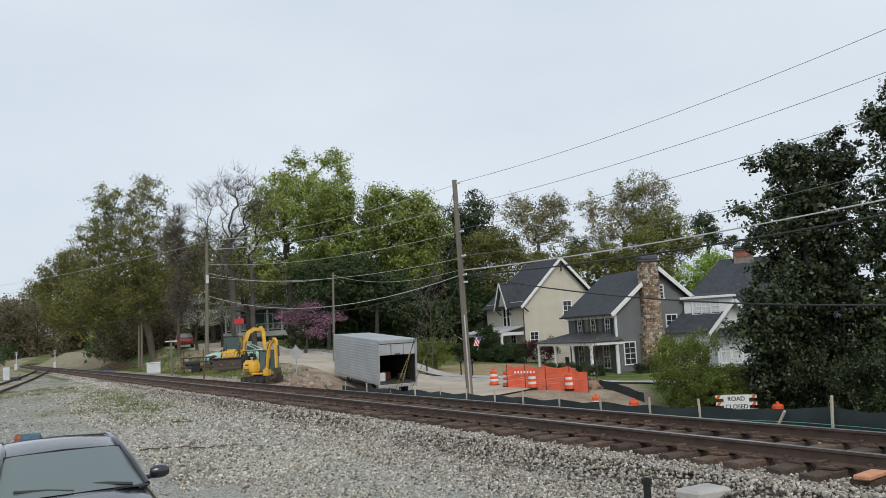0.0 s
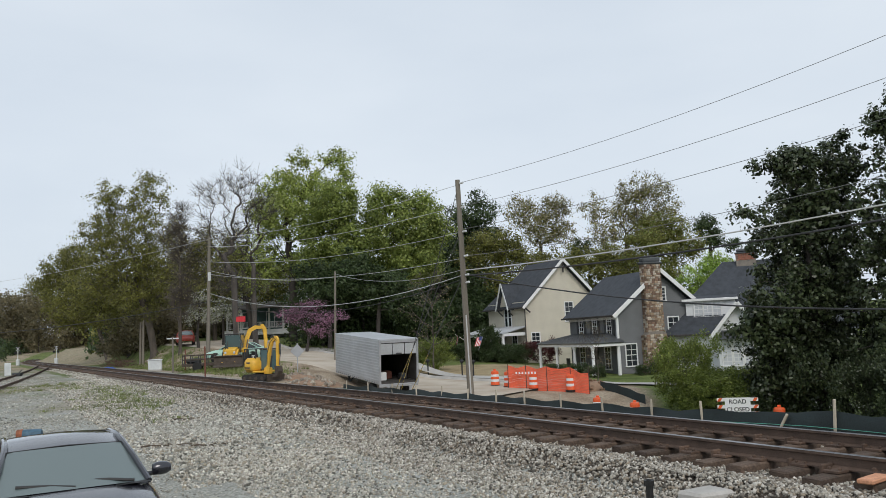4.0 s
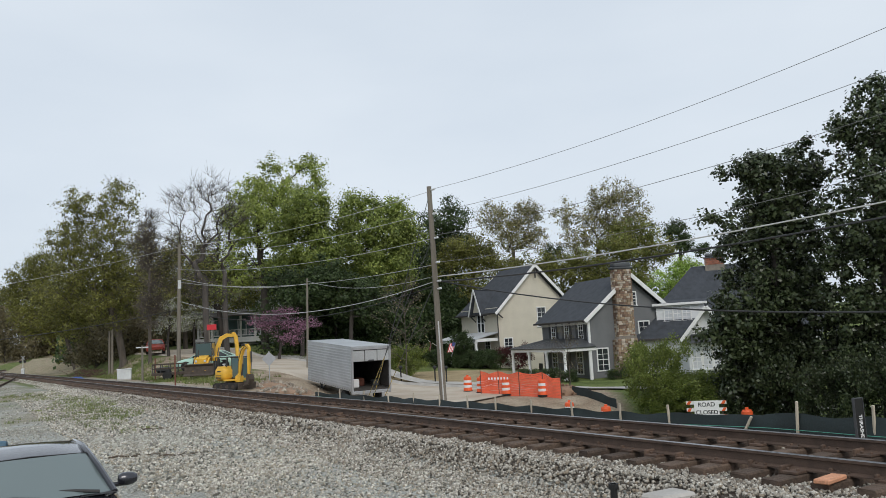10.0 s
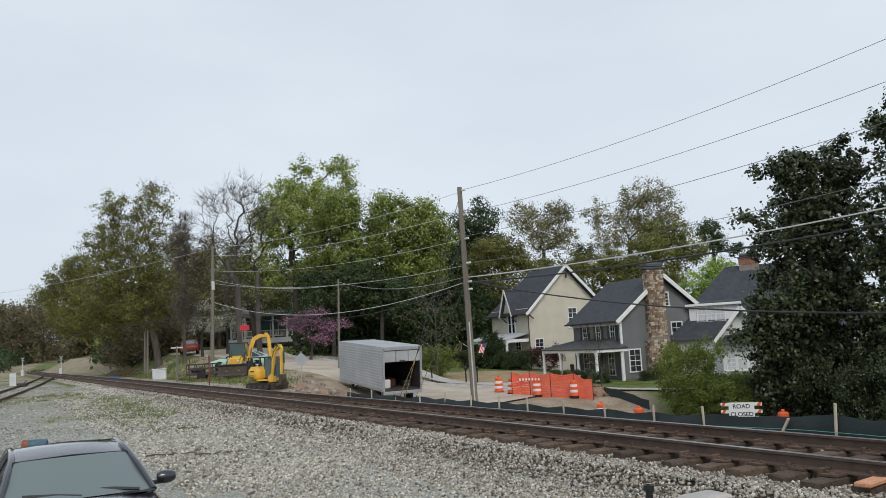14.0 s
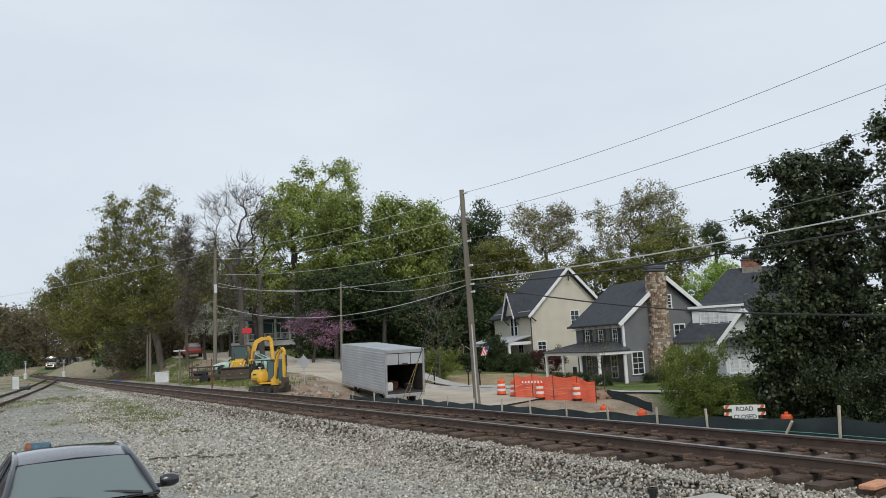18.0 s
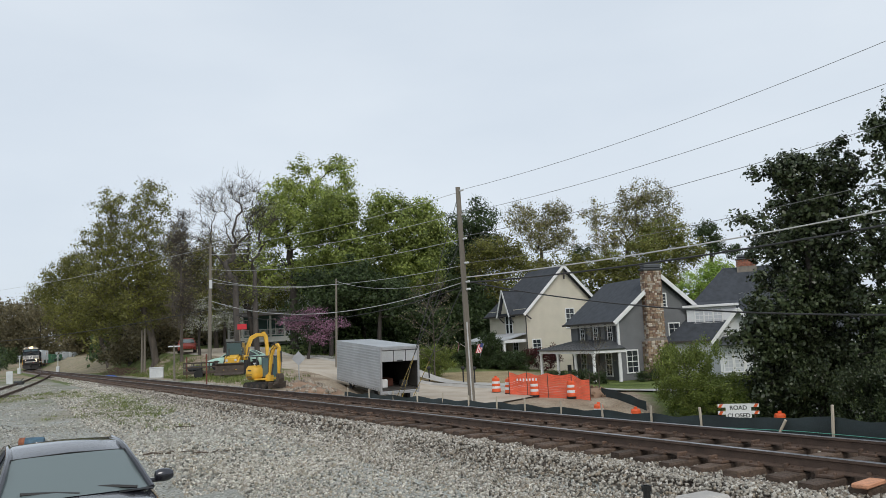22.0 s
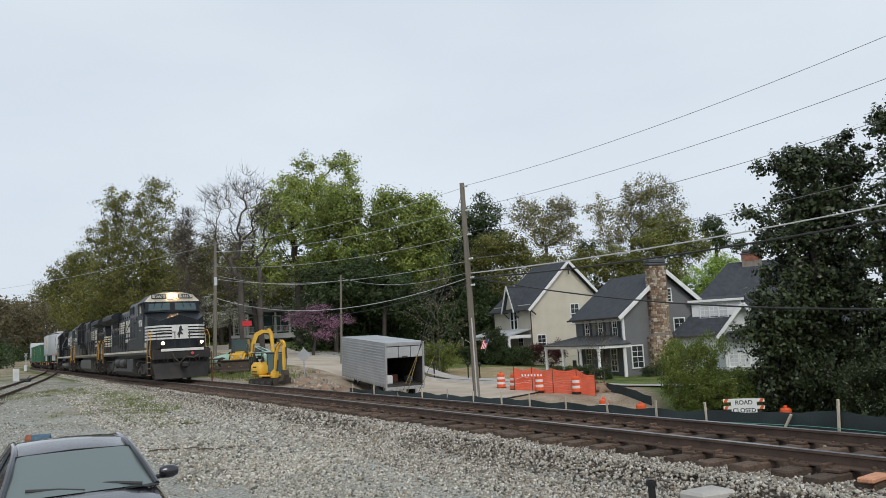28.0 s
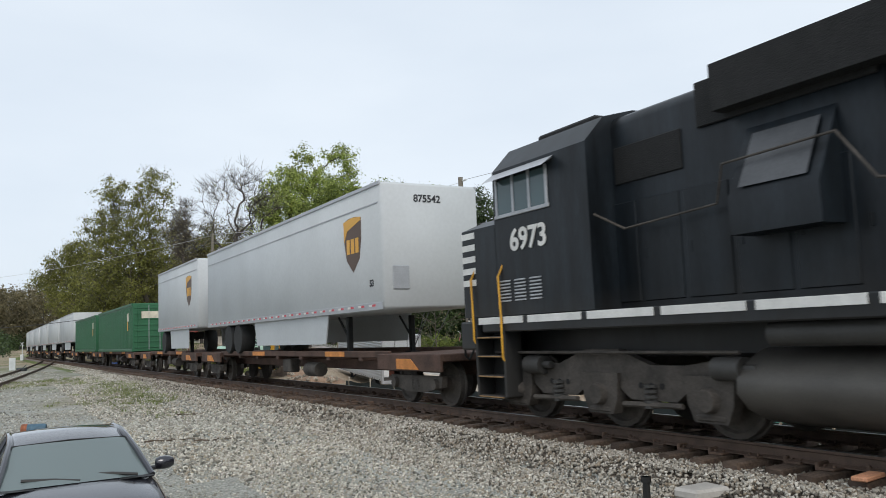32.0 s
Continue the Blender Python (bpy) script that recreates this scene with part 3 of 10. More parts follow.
# loose stones: a joined scatter of small chipped rocks
def rock_scatter(name, places, sizes, material, label, seed):
    r = np.random.RandomState(seed)
    n = len(places)
    chip = bmesh.new()
    bmesh.ops.create_cube(chip, size=1.25)
    base = np.array([v.co[:] for v in chip.verts])
    polys = [[v.index for v in f.verts] for f in chip.faces]
    chip.free()
    k = len(base)
    shape = base[None] * (1 + r.uniform(-.34, .34, (n, k, 1))) * r.uniform([.75, .6, .45], [1.25, 1.1, .85], (n, 3))[:, None]
    q = r.normal(size=(n, 4))
    q /= np.linalg.norm(q, axis=1)[:, None]
    w, x, y, z = q.T
    R = np.stack([1 - 2 * (y * y + z * z), 2 * (x * y - z * w), 2 * (x * z + y * w), 2 * (x * y + z * w), 1 - 2 * (x * x + z * z), 2 * (y * z - x * w), 2 * (x * z - y * w), 2 * (y * z + x * w), 1 - 2 * (x * x + y * y)], 1).reshape(n, 3, 3)
    v = np.einsum("nij,nkj->nki", R, shape) * np.asarray(sizes)[:, None, None] + np.asarray(places)[:, None]
    flat = np.concatenate([np.array(f) for f in polys])
    lens = np.array([len(f) for f in polys])
    loops = (flat[None] + (np.arange(n) * k)[:, None]).ravel()
    tot = np.tile(lens, n)
    start = np.concatenate([[0], np.cumsum(tot)[:-1]])
    me = bpy.data.meshes.new(name)
    me.vertices.add(n * k)
    me.vertices.foreach_set("co", v.ravel())
    me.loops.add(len(loops))
    me.loops.foreach_set("vertex_index", loops)
    me.polygons.add(len(tot))
    me.polygons.foreach_set("loop_start", start)
    me.update(calc_edges=True)
    return tagged(part(name, me, material), label, "ballast", kind="stuff")


r_np = np.random.RandomState(11)
pl, sz = [], []


def strew(n, a0, a1, u0, u1, s0, s1, dens=1.0):
    for _ in range(n):
        a = a0 + (a1 - a0) * r_np.rand() ** dens
        u = r_np.uniform(u0, u1)
        p = on_track(a, u)
        s = r_np.uniform(s0, s1)
        bedz = np.interp(u, bed_off, bed_z) if -3.3 < u < 4 else -9
        pl.append((p.x, p.y, max(ground_z(p.x, p.y), bedz) + s * 0.25))
        sz.append(s)


strew(19000, 1.5, 16, -5.2, -2.3, 0.014, 0.034)
strew(12500, 14, 45, -6.0, -2.2, 0.024, 0.046, 1.4)
strew(2200, 42, 54, -4.4, -2.0, 0.035, 0.06, 1.3)
strew(1500, 50, 66, -3.3, -1.8, 0.04, 0.06, 1.2)
strew(1200, 62, 100, -2.6, -1.6, 0.045, 0.07, 1.2)
rock_scatter("lot_ballast", pl, sz, M_BALLAST, "loose pale grey and tan crushed ballast stones", 8)
pl, sz = [], []
strew(17000, 1.5, 16, -2.9, -1.42, 0.014, 0.034)
strew(9000, 14, 50, -2.8, -1.45, 0.024, 0.046, 1.5)
strew(6000, 1.5, 18, -1.75, -0.78, 0.014, 0.030)
strew(8500, 1.5, 45, -1.45, 1.45, 0.018, 0.034, 1.4)
strew(2500, 2, 50, 1.3, 3.0, 0.03, 0.055, 1.4)
M_BALLASTDARK = stone_mat("ballast_stone_dusty", ((.34, .318, .28), (.47, .447, .405), (.17, .155, .137), (.40, .374, .33), (.24, .208, .17), (.63, .605, .56), (.085, .078, .068), (.35, .328, .29), (.31, .262, .205), (.45, .42, .375)))
rock_scatter("ballast_stones", pl, sz, M_BALLASTDARK, "loose grey and rusty brown crushed ballast stones", 3)
M_PEBBLE = stone_mat("lot_pebbles", ((.424, .424, .382), (.307, .302, .276), (.509, .509, .466), (.360, .350, .307), (.201, .196, .180), (.456, .445, .403), (.615, .604, .562), (.329, .307, .265)))
pl, sz = [], []
strew(14000, 2.5, 30, -9, -4.2, 0.012, 0.032, 1.3)
strew(3500, 6, 34, -14, -8, 0.016, 0.04, 1.2)
strew(5000, 28, 72, -13, -4.5, 0.02, 0.05, 1.1)
for _ in range(2600):
    # a spill of dark clean stone across the lot
    t_, w_ = r_np.rand(), r_np.normal()
    x_, y_ = -10.8 + 5.6 * t_ + 0.3 * w_, 21.6 + 0.6 * t_ + 0.9 * r_np.normal() * (0.3 + t_)
    s_ = r_np.uniform(.03, .07)
    pl.append((x_, y_, ground_z(x_, y_) + s_ * .3))
    sz.append(s_)
rock_scatter("lot_gravel", pl, sz, M_PEBBLE, "scattered pale gravel on the lot", 5)

# ---- the train ----
M_BLACK = mat("loco_black_paint", (0.0092, 0.0125, 0.0160), 0.40, var=0.55, scale=1.6, fine=25, bump=0.06, spec=0.28, stretch=(2.2, 2.2, .3))
M_BLACKWORN = mat("loco_dusty_black", (0.013, 0.0145, 0.017), 0.48, var=0.3, scale=1.4, fine=25, bump=0.06, spec=0.28)


def road_dust(m, low, high, dust, most):
    """Brown brake dust and road dirt that settled over the lower body of a rail vehicle."""
    n, l = m.node_tree.nodes, m.node_tree.links
    bs = n["Principled BSDF"]
    src = bs.inputs["Base Color"].links[0].from_socket
    co, sep = n.new("ShaderNodeTexCoord"), n.new("ShaderNodeSeparateXYZ")
    l.new(co.outputs["Object"], sep.inputs[0])
    t = n.new("ShaderNodeTexNoise")
    t.inputs["Scale"].default_value, t.inputs["Detail"].default_value = 1.6, 6
    l.new(co.outputs["Object"], t.inputs[0])
    ad = n.new("ShaderNodeMath")
    ad.operation = "MULTIPLY_ADD"
    l.new(t.outputs[0], ad.inputs[0])
    ad.inputs[1].default_value = 0.7
    l.new(sep.outputs[2], ad.inputs[2])
    mr = n.new("ShaderNodeMapRange")
    mr.inputs["From Min"].default_value, mr.inputs["From Max"].default_value = low + 0.35, high + 0.35
    mr.inputs["To Min"].default_value, mr.inputs["To Max"].default_value = most, 0.0
    l.new(ad.outputs[0], mr.inputs[0])
    x = n.new("ShaderNodeMixRGB")
    l.new(mr.outputs[0], x.inputs[0])
    l.new(src, x.inputs[1])
    x.inputs[2].default_value = (*dust, 1)
    l.new(x.outputs[0], bs.inputs["Base Color"])
    return m


road_dust(M_BLACKWORN, 1.75, 2.7, (0.125, 0.106, 0.085), 0.6)
road_dust(M_BLACK, 1.2, 2.1, (0.05, 0.046, 0.042), 0.6)
M_UNDER = mat("loco_running_gear", (0.066, 0.057, 0.049), 0.85, var=0.35, scale=3, fine=25, bump=0.3)
M_TANK = mat("loco_dusty_tank", (0.046, 0.044, 0.041), 0.6, var=0.25, scale=2, fine=30, bump=0.1)
M_TANKPALE = mat("loco_dusty_pale_tank", (0.085, 0.078, 0.069), 0.55, var=0.2, scale=1.5, fine=30, bump=0.1)
M_PLOW = mat("plow_black", (0.014, 0.013, 0.012), 0.6, var=0.4, scale=2, fine=25, bump=0.15, col2=(0.035, 0.028, 0.024), mixat=0.4)
# plain grey; on the inertial duct it paints the sky's sheen
M_DUCT = mat("loco_grey_and_sky_sheen", (0.065, 0.068, 0.074), 0.5, var=0.2, scale=2, fine=30, bump=0.05)
# black parts; also paints the shade inside grilles, vent doors and frame holes
M_SHADOWBLACK = mat("black_and_opening_shade", (0.008, 0.008, 0.008), 0.8, var=0.3, scale=6, fine=60, bump=0.5)
M_WHITE = mat("stripe_white", (0.70, 0.69, 0.66), 0.6, var=0.1, scale=3, fine=30, bump=0.05)
M_CREAM = mat("sill_cream", (0.60, 0.55, 0.44), 0.65, var=0.16, scale=2.5, fine=30, bump=0.05)
M_SILLWORN = mat("sill_worn_cream", (0.46, 0.39, 0.27), 0.75, var=0.25, scale=2.2, fine=30, bump=0.1, col2=(0.07, 0.055, 0.045), mixat=0.42)
M_YELLOW = mat("handrail_yellow", (0.62, 0.32, 0.03), 0.5, var=0.15, scale=6, fine=40, bump=0.05)
M_GLASSDARK = plain("cab_glass", (0.065, 0.105, 0.115), 0.05)
M_LAMP = plain("headlamp", (1, 0.9, 0.7), 0.3, 0, 60.0, (1.0, 0.52, 0.20))
M_HEAD = plain("headlamp_main", (1, 0.9, 0.7), 0.3, 0, 110.0, (1.0, 0.55, 0.22))
M_LAMPOFF = plain("lamp_clear", (0.6, 0.62, 0.65), 0.15)
M_LAMPDULL = plain("lamp_unlit", (0.30, 0.31, 0.32), 0.2)
M_BOARD = mat("number_board_pale", (0.50, 0.49, 0.43), 0.5, var=0.08, scale=5, fine=40, bump=0.0)
M_REDTAG = plain("red_tag", (0.6, 0.06, 0.08), 0.5)
M_STEPEDGE = mat("step_edge_worn_paint", (0.26, 0.15, 0.06), 0.7, var=0.35, scale=9, fine=40, bump=0.1)
M_STEEL = mat("worn_steel", (0.22, 0.21, 0.20), 0.5, 0.6, var=0.2, scale=5, fine=30)
M_LOUVRE = plain("louvre_brown", (0.11, 0.06, 0.045), 0.7)
M_CARRUST = mat("flatcar_rust", (0.085, 0.048, 0.035), 0.85, var=0.35, scale=2, fine=25, bump=0.3)
M_ORANGE = mat("orange_plate", (0.62, 0.24, 0.06), 0.7, var=0.2, scale=4, fine=30)
M_TRAILER = mat("trailer_grey_white", (0.53, 0.55, 0.56), 0.6, var=0.05, scale=0.6, fine=12, bump=0.02, spec=0.3)
M_TRAILTRIM = mat("trailer_trim", (0.40, 0.41, 0.43), 0.4, 0.3, var=0.1, scale=2, fine=30)
M_RUBBER = mat("tyre_rubber", (0.022, 0.022, 0.022), 0.85, var=0.2, scale=4, fine=40)
M_BROWN = plain("shield_brown", (0.075, 0.032, 0.012), 0.45)
M_GOLD = plain("shield_gold", (0.72, 0.36, 0.03), 0.45)
M_BOXGREEN = mat("container_green", (0.02, 0.115, 0.05), 0.5, var=0.14, scale=0.8, fine=20, bump=0.05)
M_DKTEXT = plain("black_letters", (0.02, 0.02, 0.025), 0.6)
VEHICLES = []          # things of the train: object, metres behind the front, its length, turned about


def letters(body, size, material, parent, m, name="number", thick=0.006):
    """Raised writing in the built-in font; m puts its middle."""
    cu = bpy.data.curves.new("letters", "FONT")
    cu.body, cu.size, cu.extrude = body, size, thick
    cu.align_x, cu.align_y, cu.offset = "CENTER", "CENTER", size * 0.02
    ob = bpy.data.objects.new("letters", cu)
    scene.collection.objects.link(ob)
    me = bpy.data.meshes.new_from_object(ob.evaluated_get(bpy.context.evaluated_depsgraph_get()))
    bpy.data.objects.remove(ob)
    return part(name, me, material, parent, at=m)


def face(x, y, z, side):
    """Pose of writing on a flank: side -1 faces -y, 1 faces +y; 0 faces +x."""
    if side == 0:
        return Matrix.Translation((x, y, z)) @ Euler((radians(90), 0, radians(90))).to_matrix().to_4x4()
    return Matrix.Translation((x, y, z)) @ Euler((radians(90), 0, 0 if side < 0 else radians(180))).to_matrix().to_4x4()


def wheelset(parent, x, r, name="wheel"):
    for s in (-1, 1):
        b = Build()
        m = Matrix.Translation((x, s * 0.70, r)) @ Matrix.Rotation(radians(90) * s, 4, "X")
        b.lathe([(r * 1.06, 0.07), (r * 1.06, 0.04), (r, 0.03), (r, -0.07), (r * 0.86, -0.075), (r * 0.8, -0.035), (r * 0.35, -0.03), (r * 0.3, -0.08), (0.01, -0.08)], 20, m)
        part(name, b, M_UNDER, parent)


def loco_truck(parent, xc, spring):
    """A six-wheel truck: cast side frames with journal boxes, springs and brake cylinders."""
    for dx in (-2.05, 0, 2.05):
        wheelset(parent, xc + dx, 0.53)
    for s in (-1, 1):
        b = Build()
        poly = [(-2.75, .66), (-2.4, .66), (-2.05, .74), (-1.7, .64), (-1.45, .46), (-.6, .46), (-.35, .62), (0, .74), (.35, .62), (.6, .46), (1.45, .46), (1.7, .64), (2.05, .74), (2.4, .66), (2.75, .66), (2.75, 1.0), (2.3, 1.04), (1.6, .94), (1.0, .94), (.35, 1.16), (-.35, 1.16), (-1.0, .94), (-1.6, .94), (-2.3, 1.04), (-2.75, 1.0)]
        b.prism([(xc + x, z) for x, z in poly], s * 1.0, s * 1.14)
        fr = part("side_frame", b, M_UNDER, parent, smooth=30)
        # flat black discs paint the dark of holes not cut in the frame
        for dx in (-1.2, -1.0, -.8, .8, 1.0, 1.2):
            b = Build()
            b.cyl((xc + dx, s * 1.139, .66), (xc + dx, s * 1.146, .66), .045, None, 10)
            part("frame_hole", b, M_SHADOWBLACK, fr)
        for dx in (-2.05, 0, 2.05):
            b = Build()
            b.prism([(xc + dx - .40, .82), (xc + dx + .40, .82), (xc + dx + .36, .46), (xc + dx + .26, .24), (xc + dx - .26, .24), (xc + dx - .36, .46)], s * 1.02, s * 1.2)
            b.cyl((xc + dx, s * 1.2, .52), (xc + dx, s * 1.3, .52), 0.17, 0.14, 14)
            b.box(xc + dx, s * 1.12, 0.3, 0.46, 0.2, 0.08, 0.02)
            part("journal_box", b, M_UNDER, parent)
        for dx in spring:
            b = Build()
            for k in range(5):
                b.cyl((xc + dx, s * 1.13, .36 + k * .07), (xc + dx, s * 1.13, .40 + k * .07), 0.115, None, 10)
            part("spring", b, M_TANK, parent)
        for dx in (-2.62, 1.3):
            b = Build()
            b.cyl((xc + dx, s * 1.2, .92), (xc + dx + .42, s * 1.2, .92), 0.15, None, 12)
            b.cyl((xc + dx - .18, s * 1.2, .92), (xc + dx, s * 1.2, .92), 0.06, None, 8)
            part("brake_cylinder", b, M_TANK, parent)
        b = Build()
        b.tube([(xc - 2.6, s * 1.25, 1.12), (xc + 2.6, s * 1.25, 1.12)], 0.025)
        b.tube([(xc - 1.6, s * 1.2, .42), (xc - .5, s * 1.2, .40)], 0.04)
        b.tube([(xc + .5, s * 1.2, .42), (xc + 1.6, s * 1.2, .40)], 0.04)
        part("brake_rigging", b, M_UNDER, parent)


def side_stripes(parent, path, z0, pitch, high, n, material, name="stripe", lean=0.0):
    """Painted bands that follow a plan path; lean sets each higher band's two ends further along."""
    for k in range(n):
        z = z0 + k * pitch
        b, pts = Build(), []
        line = [list(p) for p in path]
        line[0][0] += lean * k
        line[-1][0] += lean * k
        for (x, y) in line:
            pts += [(x, y, z), (x, y, z + high)]
        for i in range(len(path) - 1):
            b.add([pts[2 * i], pts[2 * i + 2], pts[2 * i + 3], pts[2 * i + 1]], [(0, 1, 2, 3)])
        part(name, b, material, parent)


def slant_bars(parent, x0, x1, z0, n, pitch, high, y, lean, material, name="livery_bar"):
    for k in range(n):
        z = z0 + k * pitch
        b = Build()
        o = lean * k * pitch
        b.prism([(x0 + o * 0.2, z), (x1 + o, z), (x1 + o + lean * high, z + high), (x0 + o * 0.2, z + high)], y - 0.004, y + 0.004)
        part(name, b, material, parent)


def livery_mark(parent, x, z, w, h, y, side):
    """The railway's mark as two plain slanted white shapes with notches, and rows of bars for the name below."""
    d = 1 if side < 0 else -1

    def flat(name, pts, material, lift):
        b = Build()
        b.prism([(x + d * (px * w + pz * .16), z + pz * h) for px, pz in pts], y - .003 + side * lift, y + .003 + side * lift)
        part(name, b, material, parent)

    flat("mark_shape", [(-.5, -.5), (.0, -.5), (.0, .5), (-.5, .5)], M_CREAM, 0)
    flat("mark_notch", [(-.34, .2), (-.26, .2), (-.16, -.2), (-.24, -.2)], M_BLACK, .006)
    flat("mark_shape", [(.06, -.5), (.44, -.5), (.5, -.36), (.5, .5), (.12, .5), (.06, .36)], M_CREAM, 0)
    flat("mark_notch", [(.18, -.06), (.38, -.06), (.38, .08), (.18, .08)], M_BLACK, .006)
    for zz, ww, n in ((-.5 - .28 / h, .92, 7), (-.5 - .62 / h, 1.0, 8)):
        for q in range(n):
            c = -.5 * ww + (q + .5) / n * ww
            flat("name_bar", [(c - .045, zz), (c + .045, zz), (c + .045, zz + .2 / h), (c - .045, zz + .2 / h)], M_WHITE, 0)


def loco_common(e, length, paint, front_x, rear_x, tank, sill, near, stanchion=0.95):
    b = Build()
    b.box(-length / 2, 0, 1.60, length - 2.6, 3.04, 0.26, 0.02)
    b.box(-length / 2, 0, 1.30, length - 3.0, 1.5, 0.5, 0.04)
    part("walkway_frame", b, paint, e)
    for s in (-1, 1):
        x = front_x
        while x > rear_x + 0.3:
            w = min(1.32, x - rear_x - .05)
            b = Build()
            b.box(x - w / 2, s * 1.526, 1.665, w, 0.012, 0.115, 0.003)
            part("sill_stripe", b, sill, e)
            x -= w + 0.13
    x0, x1, zt, zb = tank
    b = Build()
    b.prism([(-1.45, zt), (-1.45, .55), (-1.1, zb), (1.1, zb), (1.45, .55), (1.45, zt)], 0, x1 - x0, Matrix.Translation((x0, 0, 0)) @ Matrix.Rotation(radians(-90), 4, "Z"))
    return b


def walkway_rail(e, x0, x1, z, side, drop_front=True, paint=None):
    b = Build()
    b.tube([(x0, side * 1.48, z), (x1, side * 1.48, z)], 0.018)
    rail = part("walkway_handrail", b, paint or M_TANK, e)
    x = x0
    while x > x1:
        b = Build()
        b.box(x, side * 1.475, (1.62 + z) / 2, .055, .03, z - 1.60, .006)
        b.box(x, side * 1.49, 1.66, .13, .03, .2, .008)
        part("stanchion", b, M_BLACK, rail)
        x -= 1.42


def end_steps(e, x, d, yellow=True, paint=None, plow=False):
    """Stepwell, coupler, end handrails and lamps at one end; d = 1 faces +x."""
    paint = paint or M_BLACK
    b = Build()
    b.box(x - d * 0.75, 0, 1.42, 0.5, 2.95, 0.5, 0.03)
    b.box(x - d * 1.0, 0, 0.95, 0.12, 2.4, 0.9, 0.02)
    part("end_beam", b, paint, e)
    b = Build()
    b.box(x - d * 0.25, 0, 0.86, 0.8, 0.22, 0.24, 0.04)
    b.box(x + d * 0.16, 0, 0.86, 0.24, 0.32, 0.34, 0.09)
    part("coupler", b, M_PLOW, e)
    if plow:
        b = Build()
        b.cyl((x - d * .5, .5, 1.45), (x - d * .42, .5, 1.45), .08, None, 12)
        part("marker_lamp", b, M_REDTAG, e)
        b = Build()
        b.tube([(x - d * .42, -.55, 1.5), (x - d * .3, -.45, 1.2), (x - d * .22, -.2, .98), (x - d * .2, .1, 1.3), (x - d * .24, .5, 1.2), (x - d * .35, .8, 1.35)], .035, 7)
        part("hose", b, M_UNDER, e, "brown brake hose")
    b = Build()
    b.box(x - d * 0.47, 0, 1.66, 0.05, 2.2, 0.14, 0.012)
    part("anticlimber", b, M_WHITE if plow else paint, e)
    for k in range(5):
        y = -1.0 + .5 * k + .12 * (k > 1)
        b = Build()
        b.tube([(x - d * .48, y, 1.35), (x - d * .36, y + .02, 1.12), (x - d * .34, y + .1, .98), (x - d * .38, y + .2, 1.06), (x - d * .48, y + .26, 1.25)], 0.022, 6)
        part("air_hose", b, M_RUBBER, e)
    for s in (-1, 1):
        for dx in (1.95, 1.1):
            b = Build()
            b.box(x - d * dx, s * 1.36, 1.05, 0.06, 0.36, 1.35, 0.02)
            part("step_side", b, paint, e)
        b = Build()
        b.box(x - d * 1.5, s * 1.16, 1.0, 0.8, 0.04, 1.4, 0.01)
        part("stepwell", b, paint, e)
        for k, z in enumerate((.38, .72, 1.06, 1.38)):
            b = Build()
            b.box(x - d * 1.52, s * 1.36, z, 0.78, 0.34, 0.035, 0.006)
            q = part("step", b, M_UNDER, e)
            b = Build()
            b.box(x - d * 1.52, s * 1.54, z, 0.74, 0.016, 0.022, 0.004)
            part("step_edge", b, M_YELLOW if plow else M_STEPEDGE, q)
        for xx in (1.95, 1.08):
            b = Build()
            low = .95 if xx > 1.5 else 1.25
            b.tube([(x - d * xx, s * 1.5, low), (x - d * xx, s * 1.56, low + .1), (x - d * xx, s * 1.56, 1.75), (x - d * (xx - .06), s * 1.54, 2.4), (x - d * (xx + .06), s * 1.46, 2.68), (x - d * (xx + .28), s * 1.36, 2.72)], 0.02)
            part("grab_rail", b, M_YELLOW, e)
    if plow:
        b = Build()
        n = 9
        pts = []
        for r_, (z, out) in enumerate(((1.0, .0), (.75, .05), (.45, .07), (.16, .13))):
            for k in range(n):
                y = -1.5 + 3.0 * k / (n - 1)
                pts.append((x - d * (0.62 - out + 0.16 * abs(y)), y * (1 - .03 * r_), z))
        b.sheet(pts, 4, n)
        pts2 = [(p[0] - d * .05, p[1], p[2]) for p in pts]
        b.sheet(pts2, 4, n)
        part("snow_plow", b, M_PLOW, e, "dusty black snow plow", smooth=50)
    for s in (-1, 1):
        b = Build()
        b.tube([(x - d * .55, s * 1.35, 2.55), (x - d * .5, s * .8, 2.6), (x - d * .5, s * .35, 2.6)], 0.022)
        for y in (.38, 1.3):
            b.tube([(x - d * .52, s * y, 1.7), (x - d * .52, s * y, 2.6)], 0.022)
        part("platform_rail", b, paint, e)


